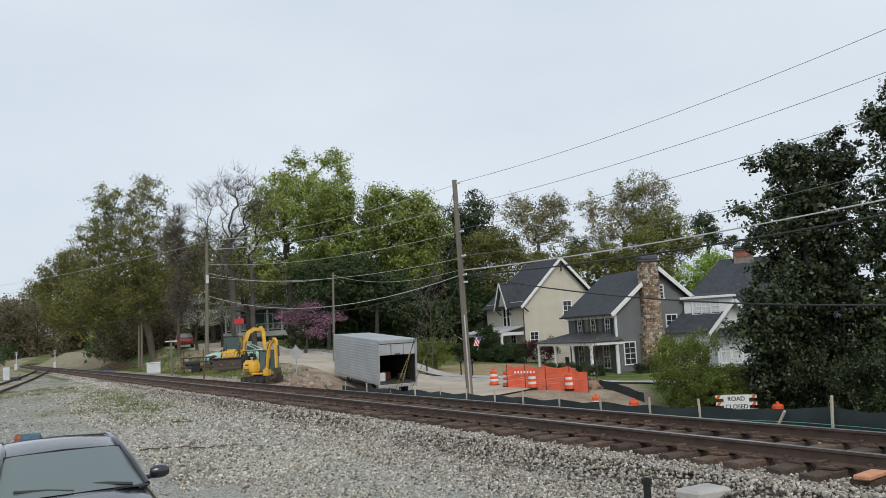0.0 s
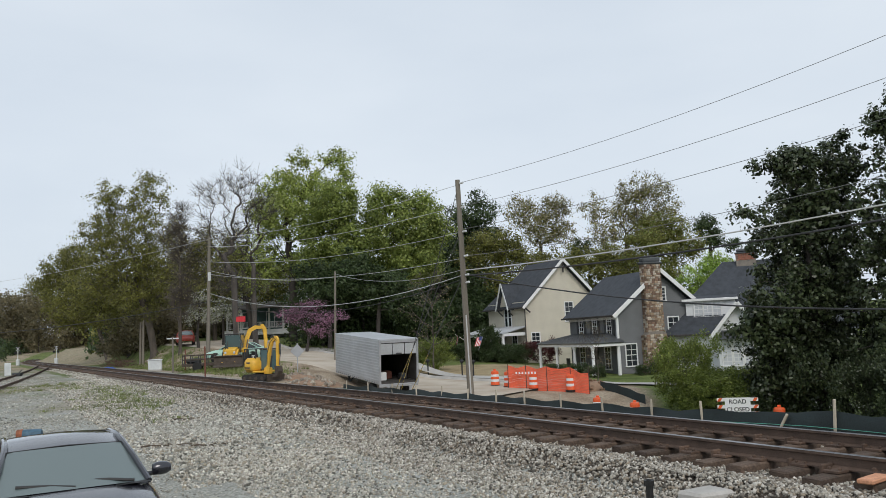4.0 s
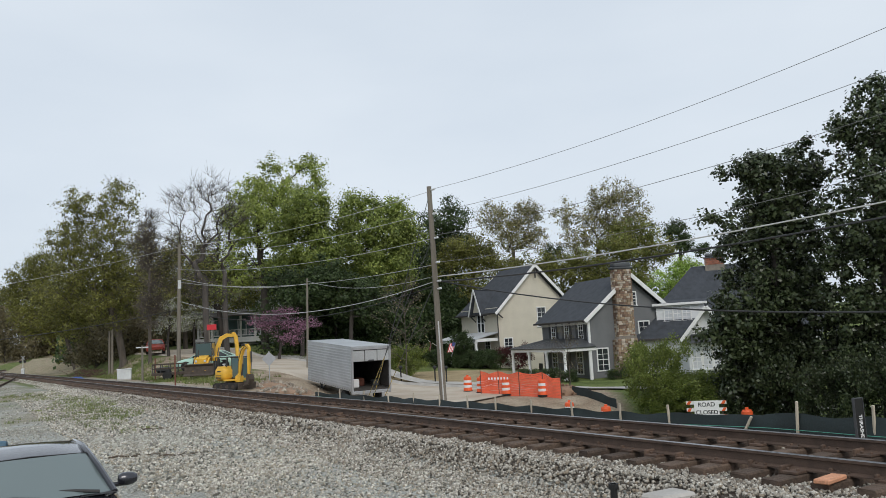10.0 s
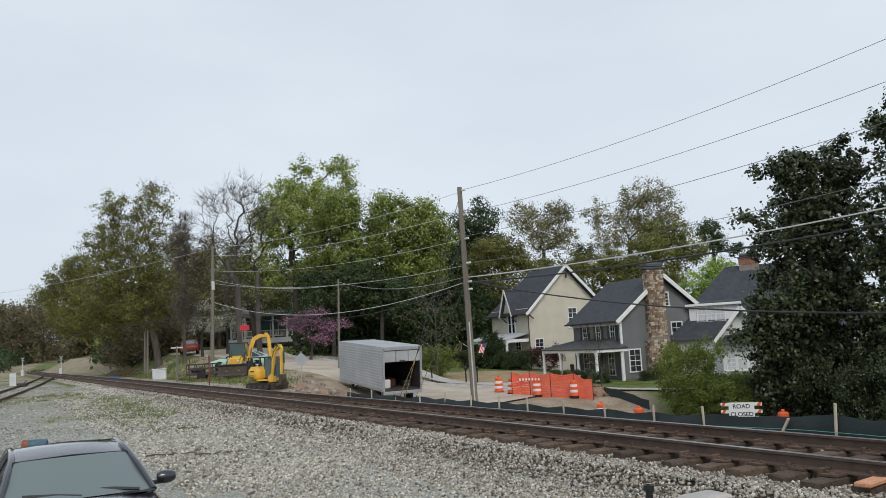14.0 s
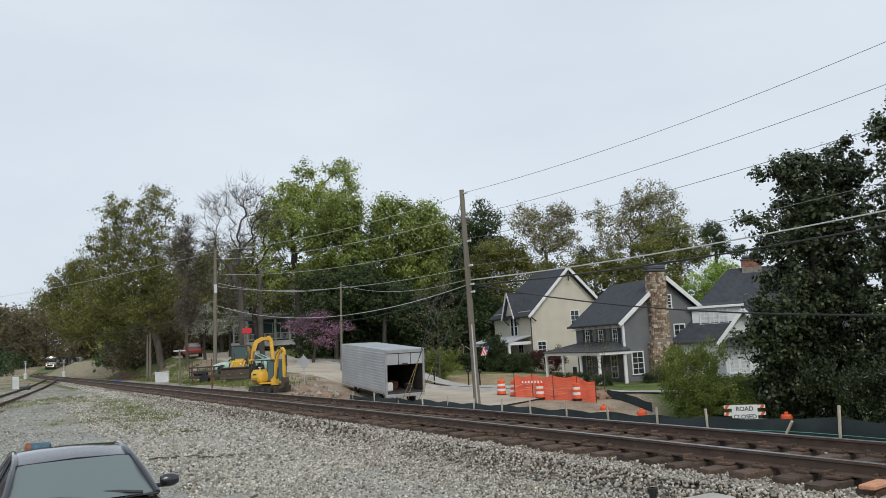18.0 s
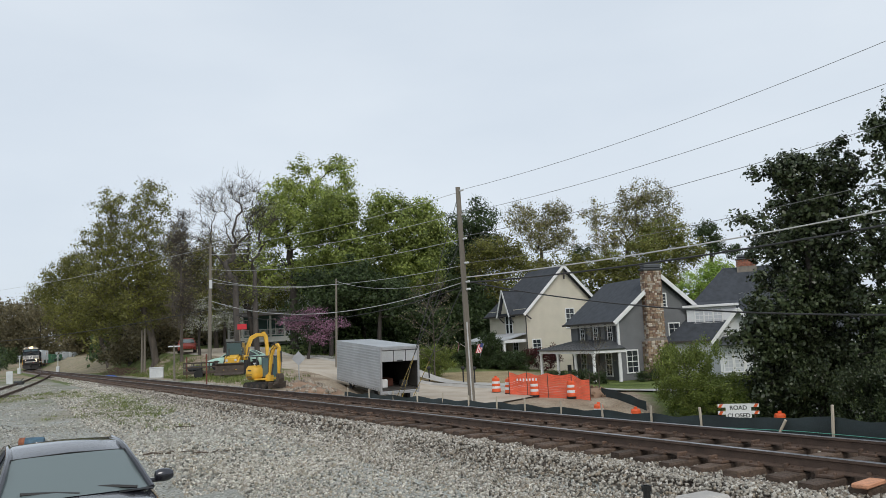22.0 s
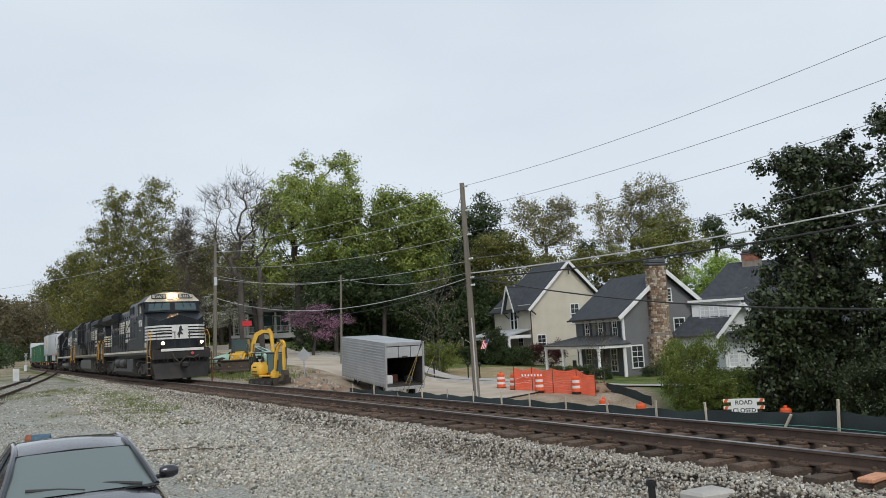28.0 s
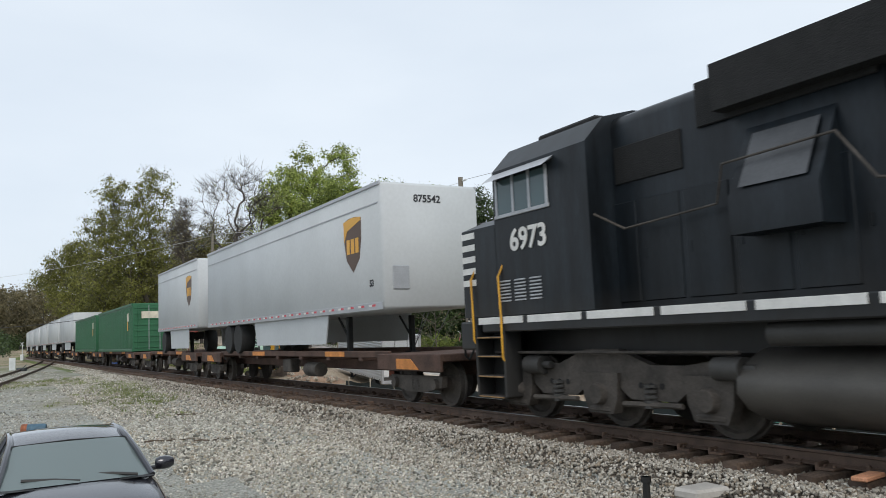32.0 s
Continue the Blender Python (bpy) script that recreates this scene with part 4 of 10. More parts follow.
def ge_loco(number, paint, tanks, lamps, label, shift):
    """Wide-cab six-axle freight locomotive, front coupler at x = 0, rear at -22.3."""
    e = thing("locomotive", Matrix.Translation((0, 0, 0)), label, "locomotive", "locomotives of the train")
    tb = loco_common(e, 22.3, paint, -1.95, -20.95, (-15.4, -7.45, 1.30, 0.22), M_CREAM if tanks else M_SILLWORN, -1)
    if tanks:
        tb = Build()
        tb.prism([(-1.0, 1.3), (-1.0, .76), (-1.5, .68), (-1.5, .5), (-1.15, .22), (1.15, .22), (1.5, .5), (1.5, .68), (1.0, .76), (1.0, 1.3)], 0, 7.95, Matrix.Translation((-15.4, 0, 0)) @ Matrix.Rotation(radians(-90), 4, "Z"))
        for s in (-1, 1):
            tb.box(-14.95, s * 1.2, .95, .85, .5, .62, .02)
            tb.box(-8.7, s * 1.2, .95, 2.4, .5, .62, .03)
    part("fuel_tank", tb, M_TANK if tanks else M_TANKPALE, e, "dusty dark fuel tank")
    if tanks:
        for s in (-1, 1):
            for x0 in (-14.35, -12.1):
                b = Build()
                m = Matrix.Translation((x0, s * 1.36, 1.02)) @ Matrix.Rotation(radians(90), 4, "Y")
                b.lathe([(.05, 0), (.18, .03), (.24, .1), (.262, .2), (.262, 1.65), (.24, 1.75), (.18, 1.82), (.05, 1.85)], 20, m)
                tank = part("air_reservoir", b, M_TANK, e)
                for d in (.22, 1.6):
                    b = Build()
                    b.lathe([(.262, d), (.27, d + .01), (.27, d + .03), (.262, d + .04)], 20, m)
                    part("weld_band", b, M_UNDER, tank)
                    b = Build()
                    b.box(x0 + d + .1, s * 1.4, .75, .09, .22, .16, .02)
                    b.cyl((x0 + d + .1, s * 1.5, .8), (x0 + d + .1, s * 1.56, .8), .045, None, 8)
                    part("saddle", b, M_UNDER, tank)
                b = Build()
                b.tube([(x0 + 1.86, s * 1.36, 1.02), (x0 + 2.0, s * 1.34, 1.05), (x0 + 2.06, s * 1.3, 1.3)], .03, 6)
                part("air_pipe", b, M_UNDER, tank)
    loco_truck(e, -4.4, (-1.55, .5, 2.55))
    loco_truck(e, -18.55, (-1.55, .5, 2.55))
    # hoods
    def hood(x0, x1, hw, zt, rnd, name):
        b = Build()
        b.prism([(-hw, 1.72), (-hw, zt - rnd), (-hw + rnd * .35, zt - rnd * .35), (-hw + rnd, zt), (hw - rnd, zt), (hw - rnd * .35, zt - rnd * .35), (hw, zt - rnd), (hw, 1.72)], 0, x1 - x0, Matrix.Translation((x0, 0, 0)) @ Matrix.Rotation(radians(-90), 4, "Z"))
        return part(name, b, paint, e, smooth=40)
    ax = -11.35 if tanks else -10.75
    hood(ax, -5.25, 1.02, 4.74, .16, "auxiliary_cab")
    hood(-21.0, ax, .96, 4.46, .22, "engine_hood")
    b = Build()
    b.prism([(-.97, 3.85), (-1.53, 4.08), (-1.53, 4.3), (-1.25, 4.46), (1.25, 4.46), (1.53, 4.3), (1.53, 4.08), (.97, 3.85)], 0, 4.95, Matrix.Translation((-21.2, 0, 0)) @ Matrix.Rotation(radians(-90), 4, "Z"))
    part("radiator_wing", b, paint, e, smooth=20)
    for s in (-1, 1):
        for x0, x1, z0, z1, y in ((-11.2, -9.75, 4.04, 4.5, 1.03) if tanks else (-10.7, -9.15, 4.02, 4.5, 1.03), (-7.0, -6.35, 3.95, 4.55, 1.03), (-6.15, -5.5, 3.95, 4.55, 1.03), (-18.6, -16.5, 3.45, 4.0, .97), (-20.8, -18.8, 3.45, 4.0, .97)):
            # near-black panel paints the shade behind the grille
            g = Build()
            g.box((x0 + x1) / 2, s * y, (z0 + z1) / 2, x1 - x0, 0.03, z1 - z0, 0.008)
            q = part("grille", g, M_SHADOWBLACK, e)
            f = Build()
            for zz in (z0, z1):
                f.box((x0 + x1) / 2, s * (y + .01), zz, x1 - x0 + .08, .04, .05, .01)
            for xx in (x0, x1):
                f.box(xx, s * (y + .01), (z0 + z1) / 2, .05, .04, z1 - z0, .01)
            part("grille_frame", f, paint, q)
            if x1 > -8:
                for k in range(7):
                    f = Build()
                    f.box((x0 + x1) / 2, s * (y + .02), z0 + .07 + k * .077, x1 - x0 - .06, .03, .03, .004, Matrix())
                    part("louvre", f, M_LOUVRE, q)
        x = -12.0
        while x > -20.5:
            d = Build()
            d.box(x, s * .967, 2.75, 0.78, 0.03, 1.75 if x > -16 else 1.35, 0.012)
            d.box(x + .3, s * .985, 2.7, 0.03, 0.03, 0.16, 0.006)
            d.box(x - .38, s * .98, 3.3, 0.05, 0.03, 0.1, 0.006)
            d.box(x - .38, s * .98, 2.2, 0.05, 0.03, 0.1, 0.006)
            part("hood_door", d, paint, e)
            x -= 0.86
        for x in (-11.0, -10.1, -9.2, -8.1):
            d = Build()
            d.box(x, s * 1.03, 3.1, 0.8, 0.025, 1.5, 0.012)
            part("hood_door", d, paint, e)
        d = Build()
        if tanks:
            d.box(-6.95, s * 1.28, 2.12, 3.4, 0.5, 0.66, 0.02)
        else:
            d.box(-6.05, s * 1.28, 2.2, 1.5, 0.5, 0.92, 0.03)
        q = part("battery_box", d, paint, e)
        if tanks:
            for xx in (-8.15, -6.8):
                v = Build()
                for k in range(5):
                    v.box(xx, s * 1.54, 2.16 + k * .055, 0.42, 0.02, 0.022, 0.004)
                part("vent", v, M_DUCT, q)
        else:
            d = Build()
            d.box(-7.75, s * 1.3, 2.02, 1.1, 0.4, 0.5, 0.02)
            q = part("vent_box", d, paint, e)
            for k in range(4):
                for j in range(3):
                    v = Build()
                    v.box(-7.37 - .2 * k, s * 1.502, 1.9 + .12 * j, 0.1, 0.02, 0.045, 0.004)
                    part("vent", v, M_SHADOWBLACK, q)
        walkway_rail(e, -8.9, -20.8, 2.82, s, paint=M_TANK)
        for k in range(5):
            # near-black panel paints the shade inside the vent door
            v = Build()
            v.box(-17.0 - .74 * k, s * .985, 2.72, .44, .03, .95, .01)
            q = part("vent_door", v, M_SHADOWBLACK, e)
            v = Build()
            v.box(-17.0 - .74 * k, s * 1.0, 3.26, .5, .03, .05, .008)
            part("vent_lip", v, paint, q)
            v = Build()
            v.box(-17.0 - .74 * k, s * .99, 3.37, .15, .016, .07, .003)
            q = part("warning_label", v, M_CREAM, e, "small white and red warning label")
            v = Build()
            v.box(-17.0 - .74 * k, s * 1.0, 3.39, .15, .006, .025, .001)
            part("red_bar", v, M_REDTAG, q)
        for k in range(7):
            v = Build()
            v.box(-11.6 - .86 * k, s * 1.002, 3.1, .016, .018, 2.3, .003)
            part("panel_seam", v, M_SHADOWBLACK, e)
            v = Build()
            v.box(-11.95 - .86 * k, s * .985, 3.98, .05, .03, .12, .01)
            part("door_latch", v, M_SHADOWBLACK, e)
            v = Build()
            v.box(-11.95 - .86 * k, s * .985, 2.12, .09, .03, .06, .01)
            part("door_latch", v, M_SHADOWBLACK, e)
        r_t = random.Random(int(number) + s)
        for k in range(10):
            v = Build()
            v.box(r_t.uniform(-20.2, -8.5), s * (1.045 if k % 2 else .99) if not k % 2 else s * .99, r_t.choice((2.3, 2.45, 3.45, 3.6)), r_t.choice((.1, .16)), .012, .08, .003)
            part("notice_label", v, M_CREAM, e)
        for xx in (-9.3, -10.4, -12.4, -14.0, -15.6):
            v = Build()
            v.box(xx, s * 1.0, 2.35, .05, .05, .16, .01)
            part("door_latch", v, M_TANK, e)
        u = Build()
        if tanks:
            u.tube([(-5.4, s * 1.45, 3.1), (-6.5, s * 1.2, 3.5), (-10.6, s * 1.15, 3.5), (-11.4, s * 1.3, 2.9), (-12, s * 1.48, 2.82)], 0.018)
        else:
            u.tube([(-5.0, s * 1.5, 4.35), (-6.5, s * 1.3, 4.5), (-6.6, s * 1.3, 3.4), (-7.6, s * 1.4, 3.35), (-7.75, s * 1.48, 2.95), (-8.9, s * 1.48, 2.85)], 0.018)
        part("upper_handrail", u, M_TANK, e)
        if s < 0:
            slant_bars(e, -16.4, -14.35, 2.98, 5, .16, .12, -0.99, 0.7, M_CREAM)
            livery_mark(e, -12.5, 3.36, 2.0, .80, -0.99, s)
        else:
            slant_bars(e, -10.75, -13.6, 2.98, 5, .16, .12, 0.99, -0.25, M_CREAM)
            livery_mark(e, -14.9, 3.36, 1.6, .80, 0.99, s)
        nx = -4.15 if tanks else -3.62
        letters(number, 0.52, M_WHITE, e, face(nx, s * 1.542, 3.22, s), "road_number")
        b = Build()
        b.box(nx - .15, s * 1.537, 2.86, .22, .01, .07, .002)
        part("mark_bar", b, M_WHITE, e)
        # cab side door outline and small hatches
        for xx, zz, ww, hh in ((nx - 1.25, 2.75, .75, 1.5), (nx + .3, 2.15, .9, .5), (nx - .45, 2.15, .55, .5)):
            b = Build()
            b.box(xx, s * 1.534, zz, ww, .016, hh, .006)
            part("hatch", b, paint, e)
    b = Build()
    b.box(-14.9, 0, 4.62, 1.2, .6, .5, .05)
    part("exhaust_stack", b, M_SHADOWBLACK, e)
    b = Build()
    for k in range(4):
        b.cyl((-12.6 - .16 * k, -.1, 4.5), (-12.2 - .16 * k, -.1, 4.62), .07, .1, 10)
    part("horn", b, M_SHADOWBLACK, e)
    # cab and nose
    b = Build()
    b.prism([(-1.53, 1.74), (-1.53, 4.38), (-1.12, 4.78), (-.5, 4.9), (.5, 4.9), (1.12, 4.78), (1.53, 4.38), (1.53, 1.74)], 0, 2.15, Matrix.Translation((-5.3, 0, 0)) @ Matrix.Rotation(radians(-90), 4, "Z"))
    cab = part("cab", b, paint, e, smooth=20)
    b = Build()
    nose = [(-3.15, 1.53), (-2.15, 1.53), (-1.12, 1.02), (-1.12, -1.02), (-2.15, -1.53), (-3.15, -1.53)]
    top = [3.74, 3.5, 3.24, 3.24, 3.5, 3.74]
    vs = [(x, y, 1.74) for x, y in nose] + [(x + (0.12 if i in (2, 3) else 0) * -1, y * .97, t) for i, ((x, y), t) in enumerate(zip(nose, top))] + [(-3.15, 0, 3.82), (-1.25, 0, 3.56)]
    fs = [(i + 1, i, 6 + i, 7 + i) for i in range(5)] + [(0, 1, 2, 3, 4, 5), (6, 12, 13, 8, 7), (13, 12, 11, 10, 9), (8, 13, 9)]
    b.add(vs, fs)
    part("nose", b, paint, e, smooth=15)
    # slanted cab front with two windscreens and the pale visor band
    b = Build()
    b.add([(-3.15, -1.5, 3.8), (-3.15, 1.5, 3.8), (-3.0, 1.5, 3.8), (-3.0, -1.5, 3.8), (-3.18, -1.5, 4.4), (-3.18, 1.5, 4.4), (-3.09, 1.45, 4.4), (-3.09, -1.45, 4.4)], [(0, 1, 2, 3), (3, 2, 6, 7), (0, 3, 7, 4), (2, 1, 5, 6)])
    part("windscreen_frame", b, paint, e)
    for s in (-1, 1):
        b = Build()
        b.add([(-2.98, s * .14, 3.90), (-2.98, s * 1.30, 3.88), (-3.045, s * 1.26, 4.27), (-3.05, s * .14, 4.31)], [(0, 1, 2, 3) if s > 0 else (3, 2, 1, 0)])
        w = part("windscreen", b, M_GLASSDARK, e, "blue-grey cab windscreen")
        for yy in (.5, .9):
            g = Build()
            g.tube([(-3.0, s * yy, 4.42), (-2.95, s * (yy + .12), 4.05)], .012, 5)
            part("wiper", g, M_SHADOWBLACK, w)
        b = Build()
        b.box(-3.07, s * .72, 4.68, .12, .78, .25, .02)
        nb = part("number_board", b, M_DKTEXT, e, "pale number board with black digits in a black frame")
        b = Build()
        b.box(-3.006, s * .72, 4.68, .012, .7, .19, .004)
        part("board_face", b, M_BOARD, nb)
        letters(number, .24, M_DKTEXT, nb, face(-2.995, s * .72, 4.675, 0), "digits")
        b = Build()
        b.cyl((-3.06, s * .125, 4.68), (-2.96, s * .125, 4.68), .075, .08, 14)
        part("headlight", b, M_HEAD if lamps else M_LAMPOFF, e)
        # black ring added to keep the strong lamp from lighting the visor sideways
        b = Build()
        b.lathe([(.088, -.02), (.088, .16), (.102, .16), (.102, -.02)], 14, face(-3.02, s * .125, 4.68, 0))
        part("lamp_hood", b, M_DKTEXT, e)
        b = Build()
        b.cyl((-.62, s * 1.0, 2.02), (-.5, s * 1.0, 2.02), .07, .078, 14)
        part("ditch_light", b, M_LAMP if lamps else M_LAMPOFF, e)
        # same ring added here against the ditch light's sideways spill
        b = Build()
        b.lathe([(.086, -.02), (.086, .13), (.1, .13), (.1, -.02)], 14, face(-.57, s * 1.0, 2.02, 0))
        part("lamp_hood", b, M_DKTEXT, e)
        b = Build()
        b.box(-.72, s * 1.0, 1.98, .22, .3, .42, .03)
        part("ditch_light_bracket", b, paint, e)
        # cab side window, sunshade and mirror
        wx = -4.25 if tanks else -3.85
        b = Build()
        b.box(wx, s * 1.532, 4.0, 1.4, .02, .62, .01)
        w = part("side_window", b, M_GLASSDARK, e)
        for xx in (-.7, .02, .7):
            b = Build()
            b.box(wx + xx, s * 1.545, 4.0, .05, .03, .66, .008)
            part("window_frame", b, M_TRAILTRIM if xx < .5 else paint, w)
        b = Build()
        b.box(wx, s * 1.545, 3.68, 1.46, .03, .05, .008)
        part("window_sill", b, paint, w)
        b = Build()
        b.box(wx + .3, s * 1.56, 4.02, .22, .05, .46, .02)
        part("wind_deflector", b, M_CREAM, w)
        b = Build()
        b.add([(wx - .75, s * 1.53, 4.40), (wx + .75, s * 1.53, 4.40), (wx + .75, s * 1.78, 4.26), (wx - .75, s * 1.78, 4.26), (wx - .75, s * 1.53, 4.43), (wx + .75, s * 1.53, 4.43)], [(0, 1, 2, 3), (4, 5, 2, 3)])
        part("sunshade", b, M_DUCT, e)
        b = Build()
        b.box(-2.55, s * 1.537, 2.0, .55, .014, .26, .004)
        part("notice_plate", b, M_CREAM, e)
    b = Build()
    b.add([(-3.06, -1.5, 4.38), (-3.06, 1.5, 4.38), (-3.1, 1.12, 4.78), (-3.12, .5, 4.9), (-3.12, -.5, 4.9), (-3.1, -1.12, 4.78), (-3.16, -1.5, 4.38), (-3.16, 1.5, 4.38), (-3.16, 1.12, 4.78), (-3.16, -1.12, 4.78)], [(0, 1, 2, 3, 4, 5), (1, 7, 8, 2), (6, 0, 5, 9)])
    part("visor_band", b, M_CREAM, e, "cream band over the windscreens")
    side_stripes(e, [(-2.75, -1.537), (-2.13, -1.537), (-1.11, -1.028), (-1.085, -.42)], 2.24, .165, .095, 5, M_WHITE)
    side_stripes(e, [(-1.085, .42), (-1.11, 1.028), (-2.13, 1.537), (-2.75, 1.537)], 2.24, .165, .095, 5, M_WHITE)
    side_stripes(e, [(-1.10, -.42), (-1.10, .42)], 2.24, .76, .76, 1, M_WHITE, "emblem_panel")
    b = Build()
    b.prism([(-0.08, 2.30), (-0.02, 2.30), (0.00, 2.44), (0.04, 2.52), (0.13, 2.46), (0.16, 2.50), (0.08, 2.60), (0.08, 2.70), (0.16, 2.68), (0.18, 2.72), (0.10, 2.80), (0.10, 2.92), (0.02, 2.96), (-0.04, 2.84), (-0.06, 2.66), (-0.14, 2.52), (-0.14, 2.42), (-0.10, 2.50)], -.006, .006, Matrix.Translation((-1.085, 0, 0)) @ Matrix.Rotation(radians(90), 4, "Z"))
    part("emblem", b, M_DKTEXT, e)
    # long-hood end
    side_stripes(e, [(-20.3, -.965), (-21.01, -.965), (-21.015, .965), (-20.3, .965)], 2.24, .175, .11, 5, M_WHITE if tanks else M_CREAM, lean=.06)
    for s in (-1, 1):
        letters(number, .42, M_WHITE, e, face(-20.42, s * .985, 3.6, s), "end_number")
    b = Build()
    b.cyl((-21.0, -.12, 4.1), (-21.08, -.12, 4.1), .085, None, 12)
    b.cyl((-21.0, -.12, 3.85), (-21.08, -.12, 3.85), .1, None, 12)
    part("rear_headlight", b, M_LAMPOFF, e)
    end_steps(e, 0, 1, True, M_PLOW, plow=True)
    end_steps(e, -22.75, -1, True, M_PLOW)
    b = Build()
    for k in range(8):
        b.box(-4.0 - .22 * k, 0, 4.92 + .03 * (k % 2), .16, .7, .1, .03)
    b.tube([(-3.7, .4, 4.88), (-3.7, .4, 5.05), (-3.7, -.4, 5.05), (-3.7, -.4, 4.88)], .015, 5)
    part("roof_gear", b, M_SHADOWBLACK, e)
    for s in (-1, 1):
        for x in (-5.6, -8.2, -9.6, -17.2):
            b = Build()
            b.box(x, s * 1.048 if x > -11 else s * .99, 3.75, .2, .012, .05, .003)
            part("red_tag", b, M_REDTAG, e)
    return e


def emd_loco(number, paint, label):
    """Older six-axle locomotive with a wide cab; cab end coupler at x = 0, hood end at -21.9."""
    e = thing("locomotive", Matrix(), label, "locomotive", "locomotives of the train")
    L = 21.55
    loco_common(e, L, paint, -1.2, -20.3, (-13.4, -6.4, 1.2, .25), M_WHITE, -1)
    b = Build()
    m = Matrix.Translation((-13.4, 0, .72)) @ Matrix.Rotation(radians(90), 4, "Y")
    b.lathe([(.3, 0), (.5, .02), (.54, .12), (.54, 6.88), (.5, 6.98), (.3, 7.0)], 18, m @ Matrix.Diagonal((1, 2.55, 1, 1)))
    part("fuel_tank", b, M_TANKPALE, e, "rounded dusty grey fuel tank", smooth=50)
    for s in (-1, 1):
        b = Build()
        b.cyl((-11.2, s * 1.25, 1.34), (-7.0, s * 1.25, 1.34), .15, None, 12)
        part("air_reservoir", b, M_TANK, e)
    loco_truck(e, -3.9, (-1.0, 1.0))
    loco_truck(e, -16.9, (-1.0, 1.0))

    def hood(x0, x1, hw, zt, rnd, name, z0=1.72):
        b = Build()
        b.prism([(-hw, z0), (-hw, zt - rnd), (-hw + rnd * .35, zt - rnd * .35), (-hw + rnd, zt), (hw - rnd, zt), (hw - rnd * .35, zt - rnd * .35), (hw, zt - rnd), (hw, z0)], 0, x1 - x0, Matrix.Translation((x0, 0, 0)) @ Matrix.Rotation(radians(-90), 4, "Z"))
        return part(name, b, paint, e, smooth=40)
    hood(-8.4, -3.8, .98, 4.62, .2, "electrical_hood")
    hood(-14.4, -8.4, .92, 4.62, .24, "engine_hood")
    hood(-20.5, -14.4, .95, 4.70, .22, "radiator_hood")
    b = Build()
    b.prism([(-1.5, 1.74), (-1.5, 4.2), (-1.12, 4.6), (-.5, 4.76), (.5, 4.76), (1.12, 4.6), (1.5, 4.2), (1.5, 1.74)], 0, 2.45, Matrix.Translation((-4.25, 0, 0)) @ Matrix.Rotation(radians(-90), 4, "Z"))
    part("cab", b, paint, e, smooth=20)
    b = Build()
    b.prism([(-1.5, 1.74), (-1.5, 3.3), (-1.0, 3.5), (1.0, 3.5), (1.5, 3.3), (1.5, 1.74)], 0, 1.1, Matrix.Translation((-1.82, 0, 0)) @ Matrix.Rotation(radians(-90), 4, "Z"))
    part("nose", b, paint, e, smooth=20)
    for s in (-1, 1):
        side_stripes(e, [(-.72, s * 1.507), (-1.15, s * 1.507)], 2.3, .21, .11, 5, M_WHITE)
        letters(number, .50, M_WHITE, e, face(-2.75, s * 1.512, 2.95, s), "road_number")
        b = Build()
        b.box(-2.6, s * 1.502, 3.72, 1.45, .02, .6, .01)
        w = part("side_window", b, M_GLASSDARK, e)
        b = Build()
        for xx in (-3.3, -2.85, -2.4, -1.92):
            b.box(xx, s * 1.515, 3.72, .06, .03, .66, .008)
        b.box(-2.6, s * 1.515, 3.4, 1.5, .03, .06, .008)
        part("window_frame", b, M_TRAILTRIM, w)
        b = Build()
        b.add([(-3.5, s * 1.5, 4.12), (-1.8, s * 1.5, 4.12), (-1.8, s * 1.74, 3.98), (-3.5, s * 1.74, 3.98), (-3.5, s * 1.5, 4.15), (-1.8, s * 1.5, 4.15)], [(0, 1, 2, 3), (4, 5, 2, 3)])
        part("sunshade", b, M_TRAILTRIM, e)
        for k in range(3):
            v = Build()
            for q in range(7):
                v.box(-2.05 - .42 * k, s * 1.508, 1.98 + q * .055, .3, .02, .026, .004)
            part("vent", v, M_TRAILTRIM, e)
        for x0, x1, z0, z1, y in ((-14.55, -16.95, 3.66, 4.42, .96), (-17.05, -19.4, 3.66, 4.42, .96), (-5.9, -8.35, 4.02, 4.62, 1.0), (-4.3, -5.6, 3.55, 4.1, .985)):
            # solid panel, its openings' shade put into the near-black
            g = Build()
            g.box((x0 + x1) / 2, s * y, (z0 + z1) / 2, x0 - x1, .04, z1 - z0, .012)
            part("grille", g, M_SHADOWBLACK, e)
        b = Build()
        b.add([(-6.65, s * .97, 3.85), (-7.85, s * .97, 3.85), (-7.85, s * 1.42, 2.95), (-6.65, s * 1.42, 2.95), (-6.65, s * 1.42, 2.5), (-7.85, s * 1.42, 2.5), (-6.65, s * .97, 2.5), (-7.85, s * .97, 2.5)], [(0, 1, 2, 3), (3, 2, 5, 4), (0, 3, 4, 6), (1, 7, 5, 2), (4, 5, 7, 6)])
        q = part("inertial_duct", b, paint, e)
        # grey sheet paints the sky reflected on the slanted black duct face
        v = Build()
        v.add([(-6.8, s * 1.06, 3.72), (-7.7, s * 1.06, 3.72), (-7.7, s * 1.40, 3.04), (-6.8, s * 1.40, 3.04)], [(0, 1, 2, 3)])
        v.v = [(x, y + s * .012, z + .008) for x, y, z in v.v]
        part("duct_screen", v, M_DUCT, q)
        b = Build()
        b.prism([(-6.35, 4.1), (-8.95, 4.1), (-8.95, 4.70), (-6.35, 4.70)], s * .6, s * 1.24)
